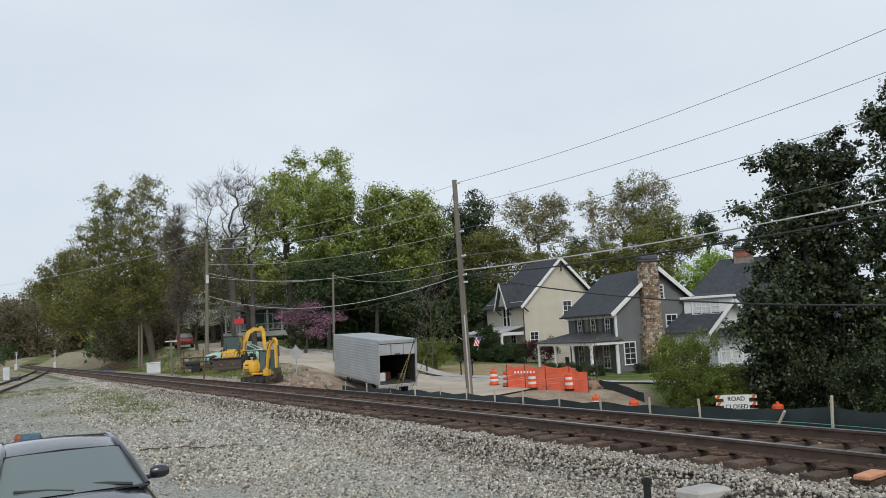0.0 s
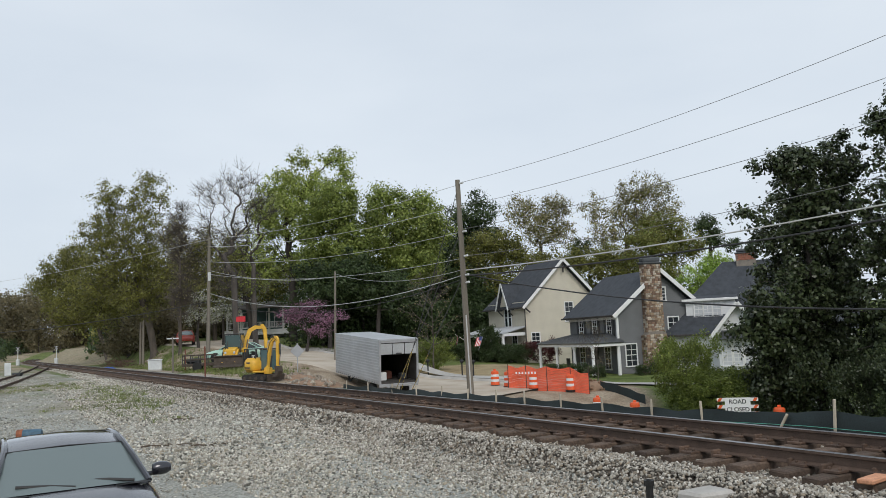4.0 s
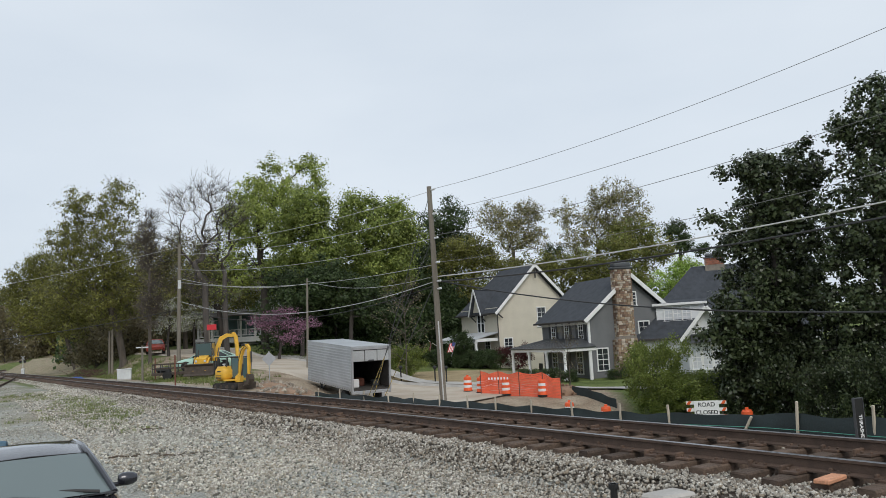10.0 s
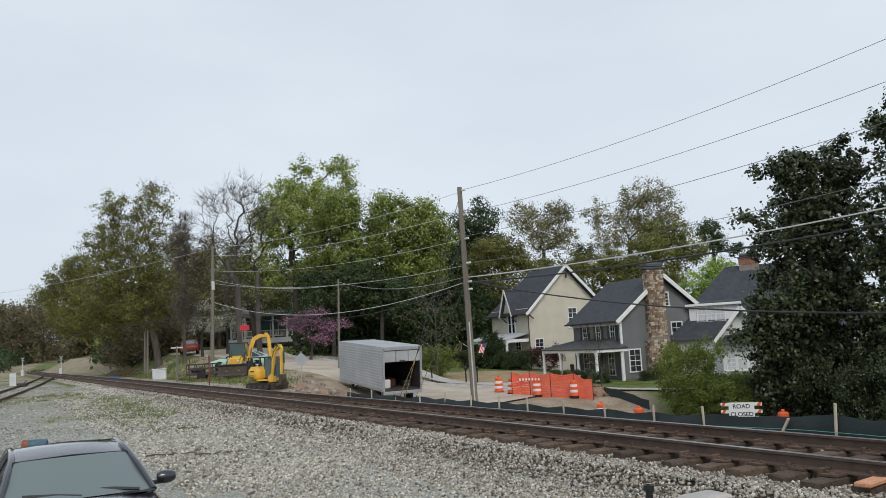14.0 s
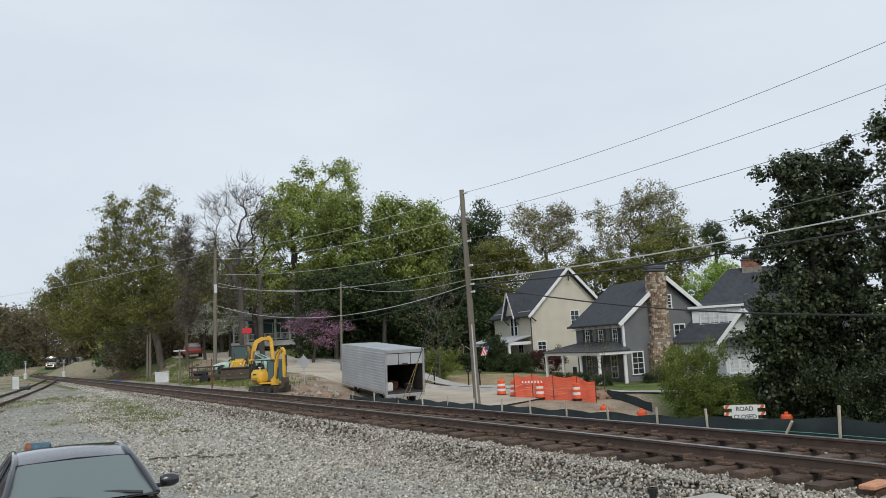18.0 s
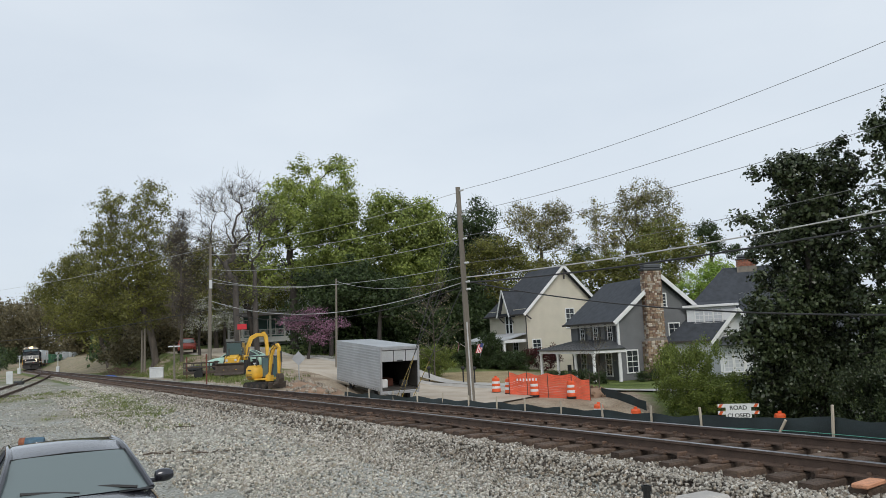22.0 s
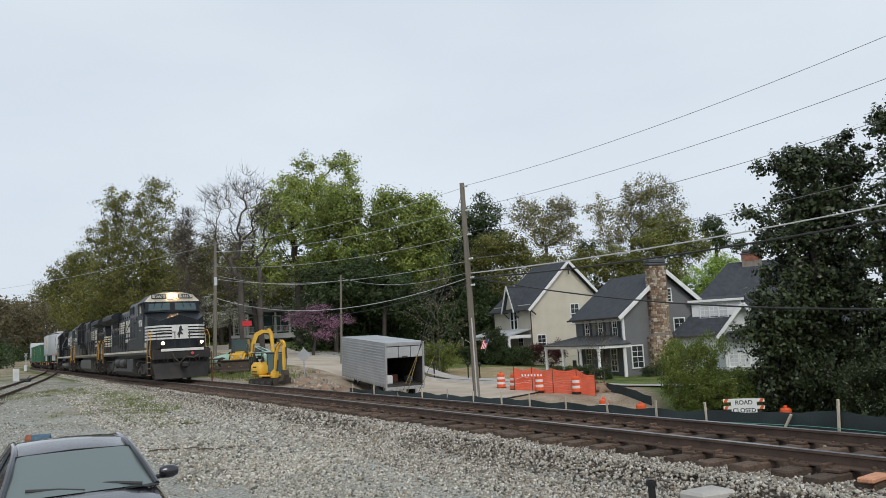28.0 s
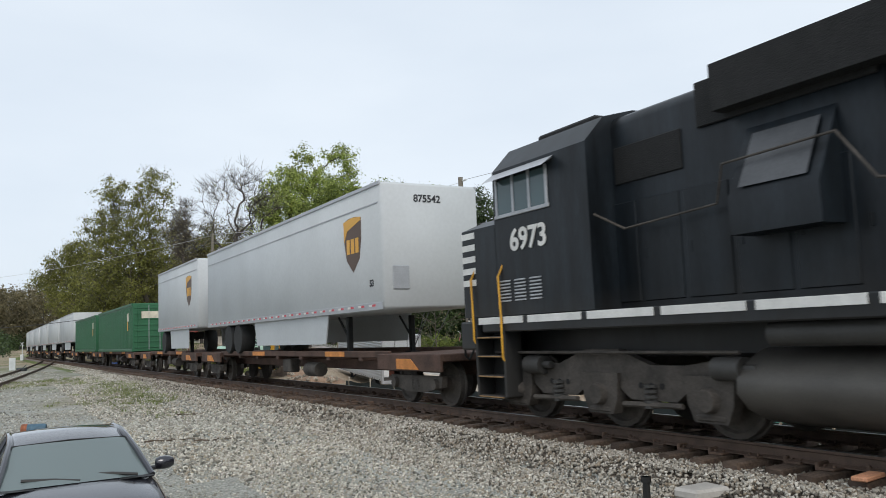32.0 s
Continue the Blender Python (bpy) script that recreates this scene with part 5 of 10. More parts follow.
        part("brake_hood", b, M_SHADOWBLACK, e)
        b = Build()
        b.box(-3.05, s * .62, 4.72, 1.5, .5, .12, .04)
        part("roof_box", b, M_SHADOWBLACK, e)
        b = Build()
        b.tube([(-4.35, s * 1.5, 3.1), (-4.7, s * 1.25, 2.85), (-6.3, s * 1.2, 2.95), (-6.5, s * 1.3, 3.4), (-8.0, s * 1.3, 3.45), (-8.5, s * 1.45, 2.85), (-9, s * 1.48, 2.76)], .017)
        part("upper_handrail", b, M_UNDER, e)
        x = -4.3
        while x > -19.6:
            d = Build()
            d.box(x, s * (.985 if x > -8.4 else .93 if x > -14.4 else .955), 2.55, .74, .03, 1.45, .012)
            d.box(x + .28, s * .99, 2.5, .03, .04, .15, .006)
            part("hood_door", d, paint, e)
            x -= .82
        walkway_rail(e, -8.9, -19.7, 2.75, s, paint=M_BLACK)
        slant_bars(e, -9.15 if s > 0 else -11.2, -11.2 if s > 0 else -9.15, 3.0, 5, .155, .12, s * 0.965, -0.5 if s > 0 else .5, M_WHITE)
        livery_mark(e, -12.75, 3.5, 1.8, .78, s * 0.965, s)
        b = Build()
        b.box(-20.0, s * .965, 3.72, .72, .03, .27, .02)
        q = part("number_board", b, M_BOARD, e, "pale number board with black digits")
        letters(number, .24, M_DKTEXT, q, face(-20.0, s * .985, 3.715, s), "digits")
        b = Build()
        b.lathe([(.34, 0), (.36, .03), (.3, .05), (.02, .05)], 16, face(-17.6, s * .975, 2.95, s))
        part("air_filter_hatch", b, paint, e)
    for s in (-1, 1):
        for xx in (-18.35, -19.05):
            v = Build()
            for q in range(9):
                v.box(xx, s * .975, 2.1 + q * .075, .46, .02, .03, .004)
            part("vent", v, M_SHADOWBLACK, e)
        for k, (xx, zz, w, h) in enumerate(((-10.4, 3.98, .16, .05), (-13.6, 3.98, .16, .05), (-15.6, 3.3, .4, .09), (-17.2, 3.35, .14, .1), (-9.1, 2.35, .14, .09), (-12.2, 2.2, .18, .08), (-16.1, 2.3, .16, .09))):
            v = Build()
            v.box(xx, s * .975, zz, w, .012, h, .003)
            part("notice_label", v, M_CREAM, e)
        v = Build()
        v.tube([(-8.6, s * .97, 1.9), (-14.3, s * .97, 1.9)], .025, 6)
        v.tube([(-9.0, s * .965, 3.28), (-19.2, s * .985, 3.28)], .018, 6)
        part("conduit", v, M_TANK, e)
    side_stripes(e, [(-19.75, -.958), (-20.51, -.958), (-20.515, .958), (-19.75, .958)], 2.62, .2, .12, 5, M_WHITE, lean=.07)
    for x in (-15.2, -16.8, -18.4):
        b = Build()
        b.lathe([(.62, 4.66), (.62, 4.76), (.55, 4.84), (.1, 4.88)], 18, Matrix.Translation((x, 0, 0)))
        part("roof_fan", b, M_SHADOWBLACK, e)
    b = Build()
    b.box(-10.6, 0, 4.68, 1.2, .7, .24, .06)
    part("exhaust_stack", b, M_SHADOWBLACK, e)
    b = Build()
    for k in range(7):
        b.box(-2.2 - .24 * k, 0, 4.8, .18, .8, .12, .03)
    b.tube([(-19.6, .4, 4.68), (-19.6, .4, 4.9), (-19.6, -.4, 4.9), (-19.6, -.4, 4.68)], .02, 5)
    part("roof_gear", b, M_SHADOWBLACK, e)
    for s in (-1, 1):
        b = Build()
        b.add([(-1.79, s * .08, 3.55), (-1.79, s * 1.3, 3.5), (-1.79, s * 1.2, 4.05), (-1.79, s * .08, 4.15)], [(0, 1, 2, 3)])
        part("windscreen", b, M_GLASSDARK, e)
    end_steps(e, 0, 1, True, paint)
    end_steps(e, -L, -1, True, paint)
    b = Build()
    b.cyl((-20.5, 0, 4.25), (-20.58, 0, 4.25), .085, None, 12)
    b.cyl((-20.5, 0, 4.0), (-20.58, 0, 4.0), .085, None, 12)
    part("rear_headlight", b, M_LAMPDULL, e)
    return e


def flat_car(length, label):
    """A low spine car: centre sill, end platforms, cross bearers and four-wheel trucks."""
    e = thing("flat_car", Matrix(), label, "rail car", "cars of the train")
    b = Build()
    b.box(-length / 2, 0, 0.82, length - .8, .55, .42, .03)
    part("centre_sill", b, M_CARRUST, e)
    for xc, d in ((-1.9, 1), (-length + 1.9, -1)):
        b = Build()
        b.box(xc, 0, 1.0, 2.9, 2.5, .16, .02)
        b.box(xc, -1.25, .9, 2.9, .06, .34, .01)
        b.box(xc, 1.25, .9, 2.9, .06, .34, .01)
        part("end_platform", b, M_CARRUST, e, "rusty end platform")
        for s in (-1, 1):
            b = Build()
            b.prism([(xc - .45, .76), (xc + .55, .76), (xc + .2, .98), (xc - .45, .98)], s * 1.285, s * 1.30)
            part("orange_plate", b, M_ORANGE, e)
            b = Build()
            b.prism([(xc - 1.15, .62), (xc + 1.15, .62), (xc + 1.1, .4), (xc + .4, .28), (xc - .4, .28), (xc - 1.1, .4)], s * .95, s * 1.08)
            for k in (-.12, .12):
                for q in range(5):
                    b.cyl((xc + k, s * 1.02, .33 + q * .06), (xc + k, s * 1.02, .365 + q * .06), .085, None, 8)
            for k in (-.9, .9):
                b.cyl((xc + k, s * 1.0, .46), (xc + k, s * 1.16, .46), .13, .11, 12)
            part("truck_frame", b, M_UNDER, e)
        for k in (-.9, .9):
            wheelset(e, xc + k, .45)
        b = Build()
        b.box(xc + d * 1.7, 0, .85, .6, .25, .28, .04)
        part("coupler", b, M_UNDER, e)
    k = -4.6
    while k > -length + 4.4:
        b = Build()
        b.box(k, 0, .95, .22, 2.3, .12, .02)
        part("cross_bearer", b, M_CARRUST, e)
        k -= 2.1
    b = Build()
    b.cyl((-length * .38, -.9, .62), (-length * .38 - .9, -.9, .62), .2, None, 12)
    part("brake_reservoir", b, M_UNDER, e)
    b = Build()
    b.box(-length * .5, -.9, .7, .7, .3, .4, .03)
    part("brake_valve", b, M_UNDER, e)
    for s in (-1, 1):
        b = Build()
        b.box(-length / 2, s * 1.12, 1.06, length - 6, .08, .16, .02)
        part("side_sill", b, M_CARRUST, e)
        for xx in (-length * .3, -length * .62):
            b = Build()
            b.box(xx, s * 1.165, 1.06, 1.3, .012, .13, .003)
            part("rust_plate", b, M_ORANGE, e)
    return e


def road_trailer(length, z0, label, mark=True, number=""):
    """A van trailer on its wheels and landing gear; front at x = 0."""
    e = thing("van_trailer", Matrix(), label, "trailer", "trailers on the train")
    b = Build()
    b.box(-length / 2, 0, z0 + 1.46, length, 2.6, 2.92, .07)
    body = part("box_body", b, M_TRAILER, e, smooth=50)
    for s in (-1, 1):
        b = Build()
        b.box(-length / 2, s * 1.305, z0 + 2.45, length - .3, .012, .035, .003)
        part("seam", b, M_TRAILTRIM, body)
        b = Build()
        b.box(-length / 2, s * 1.3, z0 + 2.89, length - .1, .05, .09, .01)
        part("top_rail", b, M_TRAILTRIM, body)
        b = Build()
        b.box(-length / 2, s * 1.305, z0 + .09, length - .1, .02, .17, .004)
        part("bottom_rail", b, M_TRAILTRIM, body)
        x = -.5
        red, wht = Build(), Build()
        while x > -length + .3:
            red.box(x, s * 1.318, z0 + .11, .17, .006, .05)
            wht.box(x - .18, s * 1.318, z0 + .11, .17, .006, .05)
            x -= .62
        part("red_reflector_tape", red, M_REDTAG, body)
        part("white_reflector_tape", wht, M_WHITE, body)
        if mark:
            xx = -1.62
            k = 1.0
            sh = [(-.52, .62), (-.5, .1), (-.38, -.35), (0, -.66), (.38, -.35), (.5, .1), (.52, .62), (.2, .68), (-.2, .68)]
            b = Build()
            b.prism([(xx + px * 1.0, z0 + 1.62 + pz) for px, pz in sh], s * 1.302, s * 1.310)
            part("shield", b, M_BROWN, body, "brown shield mark")
            b = Build()
            b.prism([(xx - s * -.52, z0 + 1.62 + .62), (xx - s * -.5, z0 + 1.62 + .12), (xx - s * -.3, z0 + 1.62 + .38), (xx - s * .5, z0 + 1.62 + .56), (xx - s * .5, z0 + 1.62 + .64), (xx, z0 + 1.62 + .68)], s * 1.308, s * 1.316)
            part("shield_band", b, M_GOLD, body)
            for q in (-.26, 0, .26):
                b = Build()
                b.prism([(xx + q - .09, z0 + 1.42), (xx + q + .09, z0 + 1.42), (xx + q + .09, z0 + 1.78), (xx + q - .09, z0 + 1.78)], s * 1.308, s * 1.316)
                part("shield_bar", b, M_GOLD, body)
        if number:
            letters("53", .22, M_DKTEXT, body, face(-.6, s * 1.306, z0 + .62, s), "length_mark")
    if number:
        letters(number, .24, M_DKTEXT, body, face(.006, -.1, z0 + 2.55, 0), "fleet_number")
        b = Build()
        b.box(.01, -.85, z0 + .72, .04, .42, .55, .02)
        part("connector_box", b, M_TRAILTRIM, body)
    wx = (-length + 2.9, -length + 4.15) if length > 12 else (-length + 1.3,)
    for x in wx:
        for s in (-1, 1):
            b = Build()
            b.lathe([(.3, -.24), (.5, -.24), (.53, -.16), (.53, .16), (.5, .24), (.3, .24)], 20, Matrix.Translation((x, s * 1.02, 1.58)) @ Matrix.Rotation(radians(90), 4, "X"))
            w = part("tyre", b, M_RUBBER, e)
            b = Build()
            b.lathe([(.31, -.1), (.31, .14), (.2, .1), (.1, .18), (.01, .18)], 14, Matrix.Translation((x, s * 1.06, 1.58)) @ Matrix.Rotation(-radians(90) * s, 4, "X"))
            part("rim", b, M_TRAILTRIM, w)
    b = Build()
    b.box(sum(wx) / len(wx), 0, 1.85, 2.4 if length > 12 else 1.2, 1.1, .35, .02)
    part("bogie_frame", b, M_SHADOWBLACK, e)
    x = -2.9
    for s in (-1, 1):
        b = Build()
        b.box(x, s * .9, 1.5, .14, .14, 1.0, .02)
        b.tube([(x, s * .9, 1.4), (x - .7, s * .9, 2.0)], .03)
        b.box(x, s * .9, 1.02, .3, .3, .06, .01)
        part("landing_leg", b, M_SHADOWBLACK, e)
    if length > 12:
        for s in (-1, 1):
            b = Build()
            b.prism([(-3.5, z0 + .02), (-3.75, z0 - .75), (-9.8, z0 - .75), (-10.1, z0 + .02)], s * 1.2, s * 1.23)
            part("side_skirt", b, M_TRAILER, e)
    else:
        for s in (-1, 1):
            b = Build()
            b.prism([(-2.0, z0 + .02), (-2.1, z0 - .85), (-5.8, z0 - .85), (-6.0, z0 + .02)], s * 1.2, s * 1.23)
            part("side_skirt", b, M_TRAILER, e)
    return e


def container(length, label):
    """A corrugated steel box; front at x = 0."""
    e = thing("container", Matrix(), label, "container", "containers on the train")
    z0, H = 1.12, 2.9
    b = Build()
    b.box(-length / 2, 0, z0 + H / 2, length, 2.52, H, .03)
    part("box_body", b, M_BOXGREEN, e)
    for s in (-1, 1):
        b = Build()
        x = -.35
        while x > -length + .3:
            b.box(x, s * 1.268, z0 + H / 2, .16, .03, H - .4, .01)
            x -= .32
        part("corrugation", b, M_BOXGREEN, e)
        for zz in (z0 + .08, z0 + H - .06):
            b = Build()
            b.box(-length / 2, s * 1.28, zz, length, .05, .14, .01)
            part("rail_beam", b, M_BOXGREEN, e)
        b = Build()
        b.box(-1.6, s * 1.29, z0 + 2.1, .62, .012, .5, .003)
        part("mark_panel", b, M_CREAM, e)
        b = Build()
        b.box(-1.6, s * 1.298, z0 + 1.55, .3, .012, .55, .003)
        part("mark_bar", b, M_GOLD, e)
    for x in (0, -length):
        d = 1 if x == 0 else -1
        for y in (-.95, -.32, .32, .95):
            b = Build()
            b.tube([(x + d * .04, y, z0 + .1), (x + d * .04, y, z0 + H - .1)], .022, 6)
            part("locking_bar", b, M_BOXGREEN if abs(y) > .5 else M_TRAILTRIM, e)
        for k in range(8):
            b = Build()
            b.box(x + d * .01, 0, z0 + .25 + k * .34, .05, 2.3, .1, .01)
            part("end_rib", b, M_BOXGREEN, e)
        b = Build()
        b.box(x + d * .05, -.2, z0 + 2.2, .02, 1.1, .42, .004)
        part("mark_panel", b, M_CREAM, e)
        letters("53", .3, M_WHITE, e, face(x + d * .06, .62, z0 + 1.35, 0) if d > 0 else face(x - .06, 0, z0 + 1.35, 0), "length_mark")
    return e


first = ge_loco("9776", M_BLACK, True, True, "black diesel locomotive with white nose stripes and lit headlights", 0)
VEHICLES.append((first, 0.0, 22.3, False))
second = ge_loco("9347", M_BLACKWORN, False, False, "dusty black diesel locomotive with white stripes, running backwards", 0)
VEHICLES.append((second, 22.95, 22.3, True))
third = emd_loco("6973", M_BLACK, "black diesel locomotive with rounded fuel tank, running backwards")
VEHICLES.append((third, 45.25, 21.55, True))
GREYVAN = "plain grey-white van trailer riding on a rail car"
BASE = 66.9
for make, back, length in (
    (lambda: flat_car(20.6, "rusty spine car carrying a long van trailer"), 0.1, 20.6),
    (lambda: road_trailer(16.15, 2.07, "grey-white van trailer with brown shield mark and red-white tape", True, "875542"), 2.95, 16.15),
    (lambda: flat_car(14.6, "rusty spine car carrying a short van trailer"), 20.8, 14.6),
    (lambda: road_trailer(8.7, 2.12, "short grey-white van trailer with brown shield mark"), 20.8, 8.7),
    (lambda: flat_car(18.0, "rusty spine car carrying a green container"), 36.8, 18.0),
    (lambda: container(16.15, "green corrugated steel container with cream mark panels"), 37.9, 16.15),
    (lambda: flat_car(18.0, "rusty spine car carrying a green container"), 54.9, 18.0),
    (lambda: container(16.15, "green corrugated steel container with cream mark panels"), 56.0, 16.15),
):
    VEHICLES.append((make(), BASE + back, length, False))
spare_flat = [v for v in VEHICLES if v[0].name.startswith("flat_car")][0][0]
plain_van = road_trailer(16.15, 2.07, GREYVAN, False)
for k in range(6):
    off = BASE + 74.0 + 18.6 * k
    VEHICLES.append((plain_van if k == 0 else copy_thing(plain_van, Matrix()), off, 16.15, False))
    VEHICLES.append((copy_thing(spare_flat, Matrix()), off - 1.2, 18.4, False))
    VEHICLES[-1][0]["label"] = "rusty spine car carrying a grey-white van trailer"

# ---- trees ----
M_BARK = mat("bark_grey_brown", (0.10, 0.085, 0.07), 0.95, var=0.3, scale=3, fine=30, bump=0.6, stretch=(1, 1, 0.25))
M_BARKOAK = mat("bark_oak_grey", (0.080, 0.070, 0.062), 0.95, var=0.3, scale=3, fine=30, bump=0.6, stretch=(1, 1, 0.25))
M_BARKDARK = mat("bark_dark", (0.055, 0.047, 0.042), 0.95, var=0.3, scale=3, fine=30, bump=0.6, stretch=(1, 1, 0.25))
L_GREEN = leaf_mat("leaf_fresh_green", (0.18, 0.235, 0.050), (0.41, 0.465, 0.125))
L_GREEN2 = leaf_mat("leaf_mid_green", (0.105, 0.148, 0.034), (0.275, 0.325, 0.082))
L_OLIVE = leaf_mat("leaf_olive_spring", (0.118, 0.122, 0.028), (0.262, 0.262, 0.070))
L_PALE = leaf_mat("leaf_budding_tan", (0.21, 0.18, 0.095), (0.40, 0.36, 0.19))
# evergreen leaf, darkened further to carry the shade under the canopy
L_DARK = leaf_mat("leaf_evergreen_shaded", (0.030, 0.050, 0.020), (0.090, 0.130, 0.048))
L_MAG = leaf_mat("leaf_magnolia", (0.025, 0.040, 0.016), (0.088, 0.108, 0.053), through=0.12, gloss=0.3)
L_PINK = leaf_mat("blossom_redbud", (0.34, 0.15, 0.25), (0.58, 0.33, 0.46))
L_WHITE = leaf_mat("blossom_dogwood", (0.441, 0.441, 0.378), (0.788, 0.788, 0.714))
L_LIME = leaf_mat("leaf_lime", (0.211, 0.317, 0.053), (0.422, 0.554, 0.132))
L_FAR = leaf_mat("leaf_far_brown_olive", (0.10, 0.085, 0.045), (0.24, 0.205, 0.115))
L_MAROON = leaf_mat("leaf_maroon", (0.050, 0.012, 0.015), (0.130, 0.035, 0.035))


def leaf_cards(centres, spread, per, size, seed, droop=0.0):
    """Small folded leaf clumps about the twig ends: n x 4 corner points."""
    r = np.random.RandomState(seed)
    c = np.repeat(np.asarray(centres), per, axis=0)
    n = len(c)
    c = c + r.normal(size=(n, 3)) * spread
    u = r.normal(size=(n, 3))
    u /= np.linalg.norm(u, axis=1)[:, None]
    w = np.cross(u, r.normal(size=(n, 3)))
    w /= np.linalg.norm(w, axis=1)[:, None] + 1e-9
    s = size * r.uniform(0.55, 1.35, (n, 1))
    k = np.cross(u, w)
    return np.stack([c - u * s * 0.6, c + w * s * 0.36 + k * s * 0.12, c + u * s * 0.6, c - w * s * 0.36 + k * s * 0.12], 1)


def card_mesh(name, quads):
    n = len(quads)
    me = bpy.data.meshes.new(name)
    me.vertices.add(n * 4)
    me.vertices.foreach_set("co", quads.ravel())
    me.loops.add(n * 4)
    me.loops.foreach_set("vertex_index", np.arange(n * 4))
    me.polygons.add(n)
    me.polygons.foreach_set("loop_start", np.arange(n) * 4)
    me.update(calc_edges=True)
    return me


def crown_profile(kind, t):
    if kind == "oval":
        return math.sin(math.pi * min(1, 0.12 + 0.86 * t)) ** 0.7
    if kind == "broad":
        return math.sin(math.pi * min(1, 0.2 + 0.76 * t)) ** 0.55
    if kind == "cone":
        return max(0.06, (1 - t)) ** 0.8 * min(1, 0.55 + 3 * t)
    return 1.0


def grow(seed, H, R, low, kind, limbs, subs, twigs, lean=0.0, trunk_r=None, rise=0.5):
    """Trunk and limbs of a tree; returns the wood and the points where leaves sit."""
    r = random.Random(seed)
    wood, ends = Build(), []
    tr = trunk_r or 0.018 * H + 0.03
    top = H * 0.86
    trunk = [Vector((lean * H * (k / 7) ** 1.5 + r.uniform(-.012, .012) * H * (k > 0), r.uniform(-.012, .012) * H * (k > 0), top * k / 7)) for k in range(8)]
    wood.tube([trunk[0] + Vector((0, 0, -0.4))] + trunk, tr, 8, r1=tr * 0.16)
    wood.lathe([(tr * 1.7, -0.3), (tr * 1.25, 0.15), (tr * 1.0, 0.6)], 8)

    def trunk_at(z):
        f = min(6.999, max(0, z / top * 7))
        k = int(f)
        return trunk[k].lerp(trunk[k + 1], f - k)

    az = r.uniform(0, 6.28)
    for i in range(limbs):
        t = (i + r.random() * 0.8) / limbs
        z0 = H * low * 0.75 + (top - H * low * 0.75) * t ** 0.9
        base = trunk_at(z0)
        az += 2.4 + r.uniform(-.5, .5)
        hz = min(1.0, (z0 / H - low * 0.75) / (1 - low * 0.75) + 0.08)
        length = R * crown_profile(kind, hz) * r.uniform(0.75, 1.12)
        out = Vector((math.cos(az), math.sin(az), 0))
        up = rise * (0.5 + 0.7 * t) * length * r.uniform(0.7, 1.3)
        pts = []
        for k in range(5):
            f = k / 4
            pts.append(base + out * length * f + Vector((0, 0, up * f ** 1.3)) + Vector((r.uniform(-1, 1), r.uniform(-1, 1), r.uniform(-1, 1))) * 0.06 * length * (k > 0))
        lr = max(0.02, tr * 0.42 * (1 - 0.55 * t))
        wood.tube(pts, lr, 5, r1=lr * 0.25)
        for j in range(subs):
            f = r.uniform(0.3, 1.0)
            k = min(3, int(f * 4))
            p = pts[k].lerp(pts[k + 1], f * 4 - k)
            d = (out + Vector((r.uniform(-1, 1), r.uniform(-1, 1), r.uniform(-.2, .9)))).normalized()
            sl = length * r.uniform(0.25, 0.5) + 0.3
            q = p + d * sl + Vector((0, 0, 0.12 * sl))
            mid = p.lerp(q, 0.5) + Vector((r.uniform(-1, 1), r.uniform(-1, 1), r.uniform(-1, 1))) * 0.08 * sl
            wood.tube([p, mid, q], lr * 0.32, 4, r1=lr * 0.1)
            for w in range(twigs):
                e0 = mid.lerp(q, r.random())
                e1 = e0 + (d + Vector((r.uniform(-1, 1), r.uniform(-1, 1), r.uniform(-.5, 1)))).normalized() * sl * r.uniform(0.3, 0.6)
                wood.tube([e0, e1], max(0.008, lr * 0.13), 3, r1=0.006)
                ends += [e1, e0.lerp(e1, 0.55)]
            ends.append(q)
    return wood, [tuple(e) for e in ends]


TREE_KINDS = {}


def tree_kind(key, seed, H, R, low, kind, limbs, subs, twigs, leaf, per, size, spread, bark=None, lean=0.0, trunk_r=None, rise=0.5, second=None):
    wood, ends = grow(seed, H, R, low, kind, limbs, subs, twigs, lean, trunk_r, rise)
    wm = wood.mesh("trunk", 60)
    wm.materials.append(bark or M_BARK)
    crowns = []
    cm = card_mesh("crown", leaf_cards(ends, spread, per, size, seed))
    cm.materials.append(leaf)
    crowns.append(cm)
    if second:
        c2 = card_mesh("crown", leaf_cards(ends[::second[1]], spread * 1.2, second[2], size, seed + 50))
        c2.materials.append(second[0])
        crowns.append(c2)
    TREE_KINDS[key] = (H, wm, crowns)


def plant(key, x, y, top, label, turn=0.0, base=None, group="", category="tree", name="tree", wide=1.0):
    H, wm, crowns = TREE_KINDS[key]
    z = (ground_z(x, y) if base is None else base) - 0.05
    s = (top - z) / H
    e = thing(name, Matrix.Translation((x, y, z)) @ Matrix.Rotation(turn, 4, "Z") @ Matrix.Diagonal((s * wide, s * wide, s, 1)), label, category, group)
    part("trunk", wm, None, e)
    for c in crowns:
        part("crown", c, None, e)
    return e


tree_kind("bush", 33, 3.2, 1.9, 0.02, "oval", 26, 6, 3, L_GREEN2, 15, 0.105, 0.14, M_BARK, second=(L_GREEN, 3, 6), trunk_r=0.05)
tree_kind("dark_bush", 37, 3.2, 2.0, 0.02, "oval", 28, 6, 3, L_MAG, 11, 0.14, 0.17, M_BARKDARK, trunk_r=0.06)
tree_kind("sapling", 34, 4.6, 0.8, 0.25, "oval", 16, 4, 3, L_PALE, 1, 0.06, 0.1, M_BARK, trunk_r=0.035, rise=1.0)
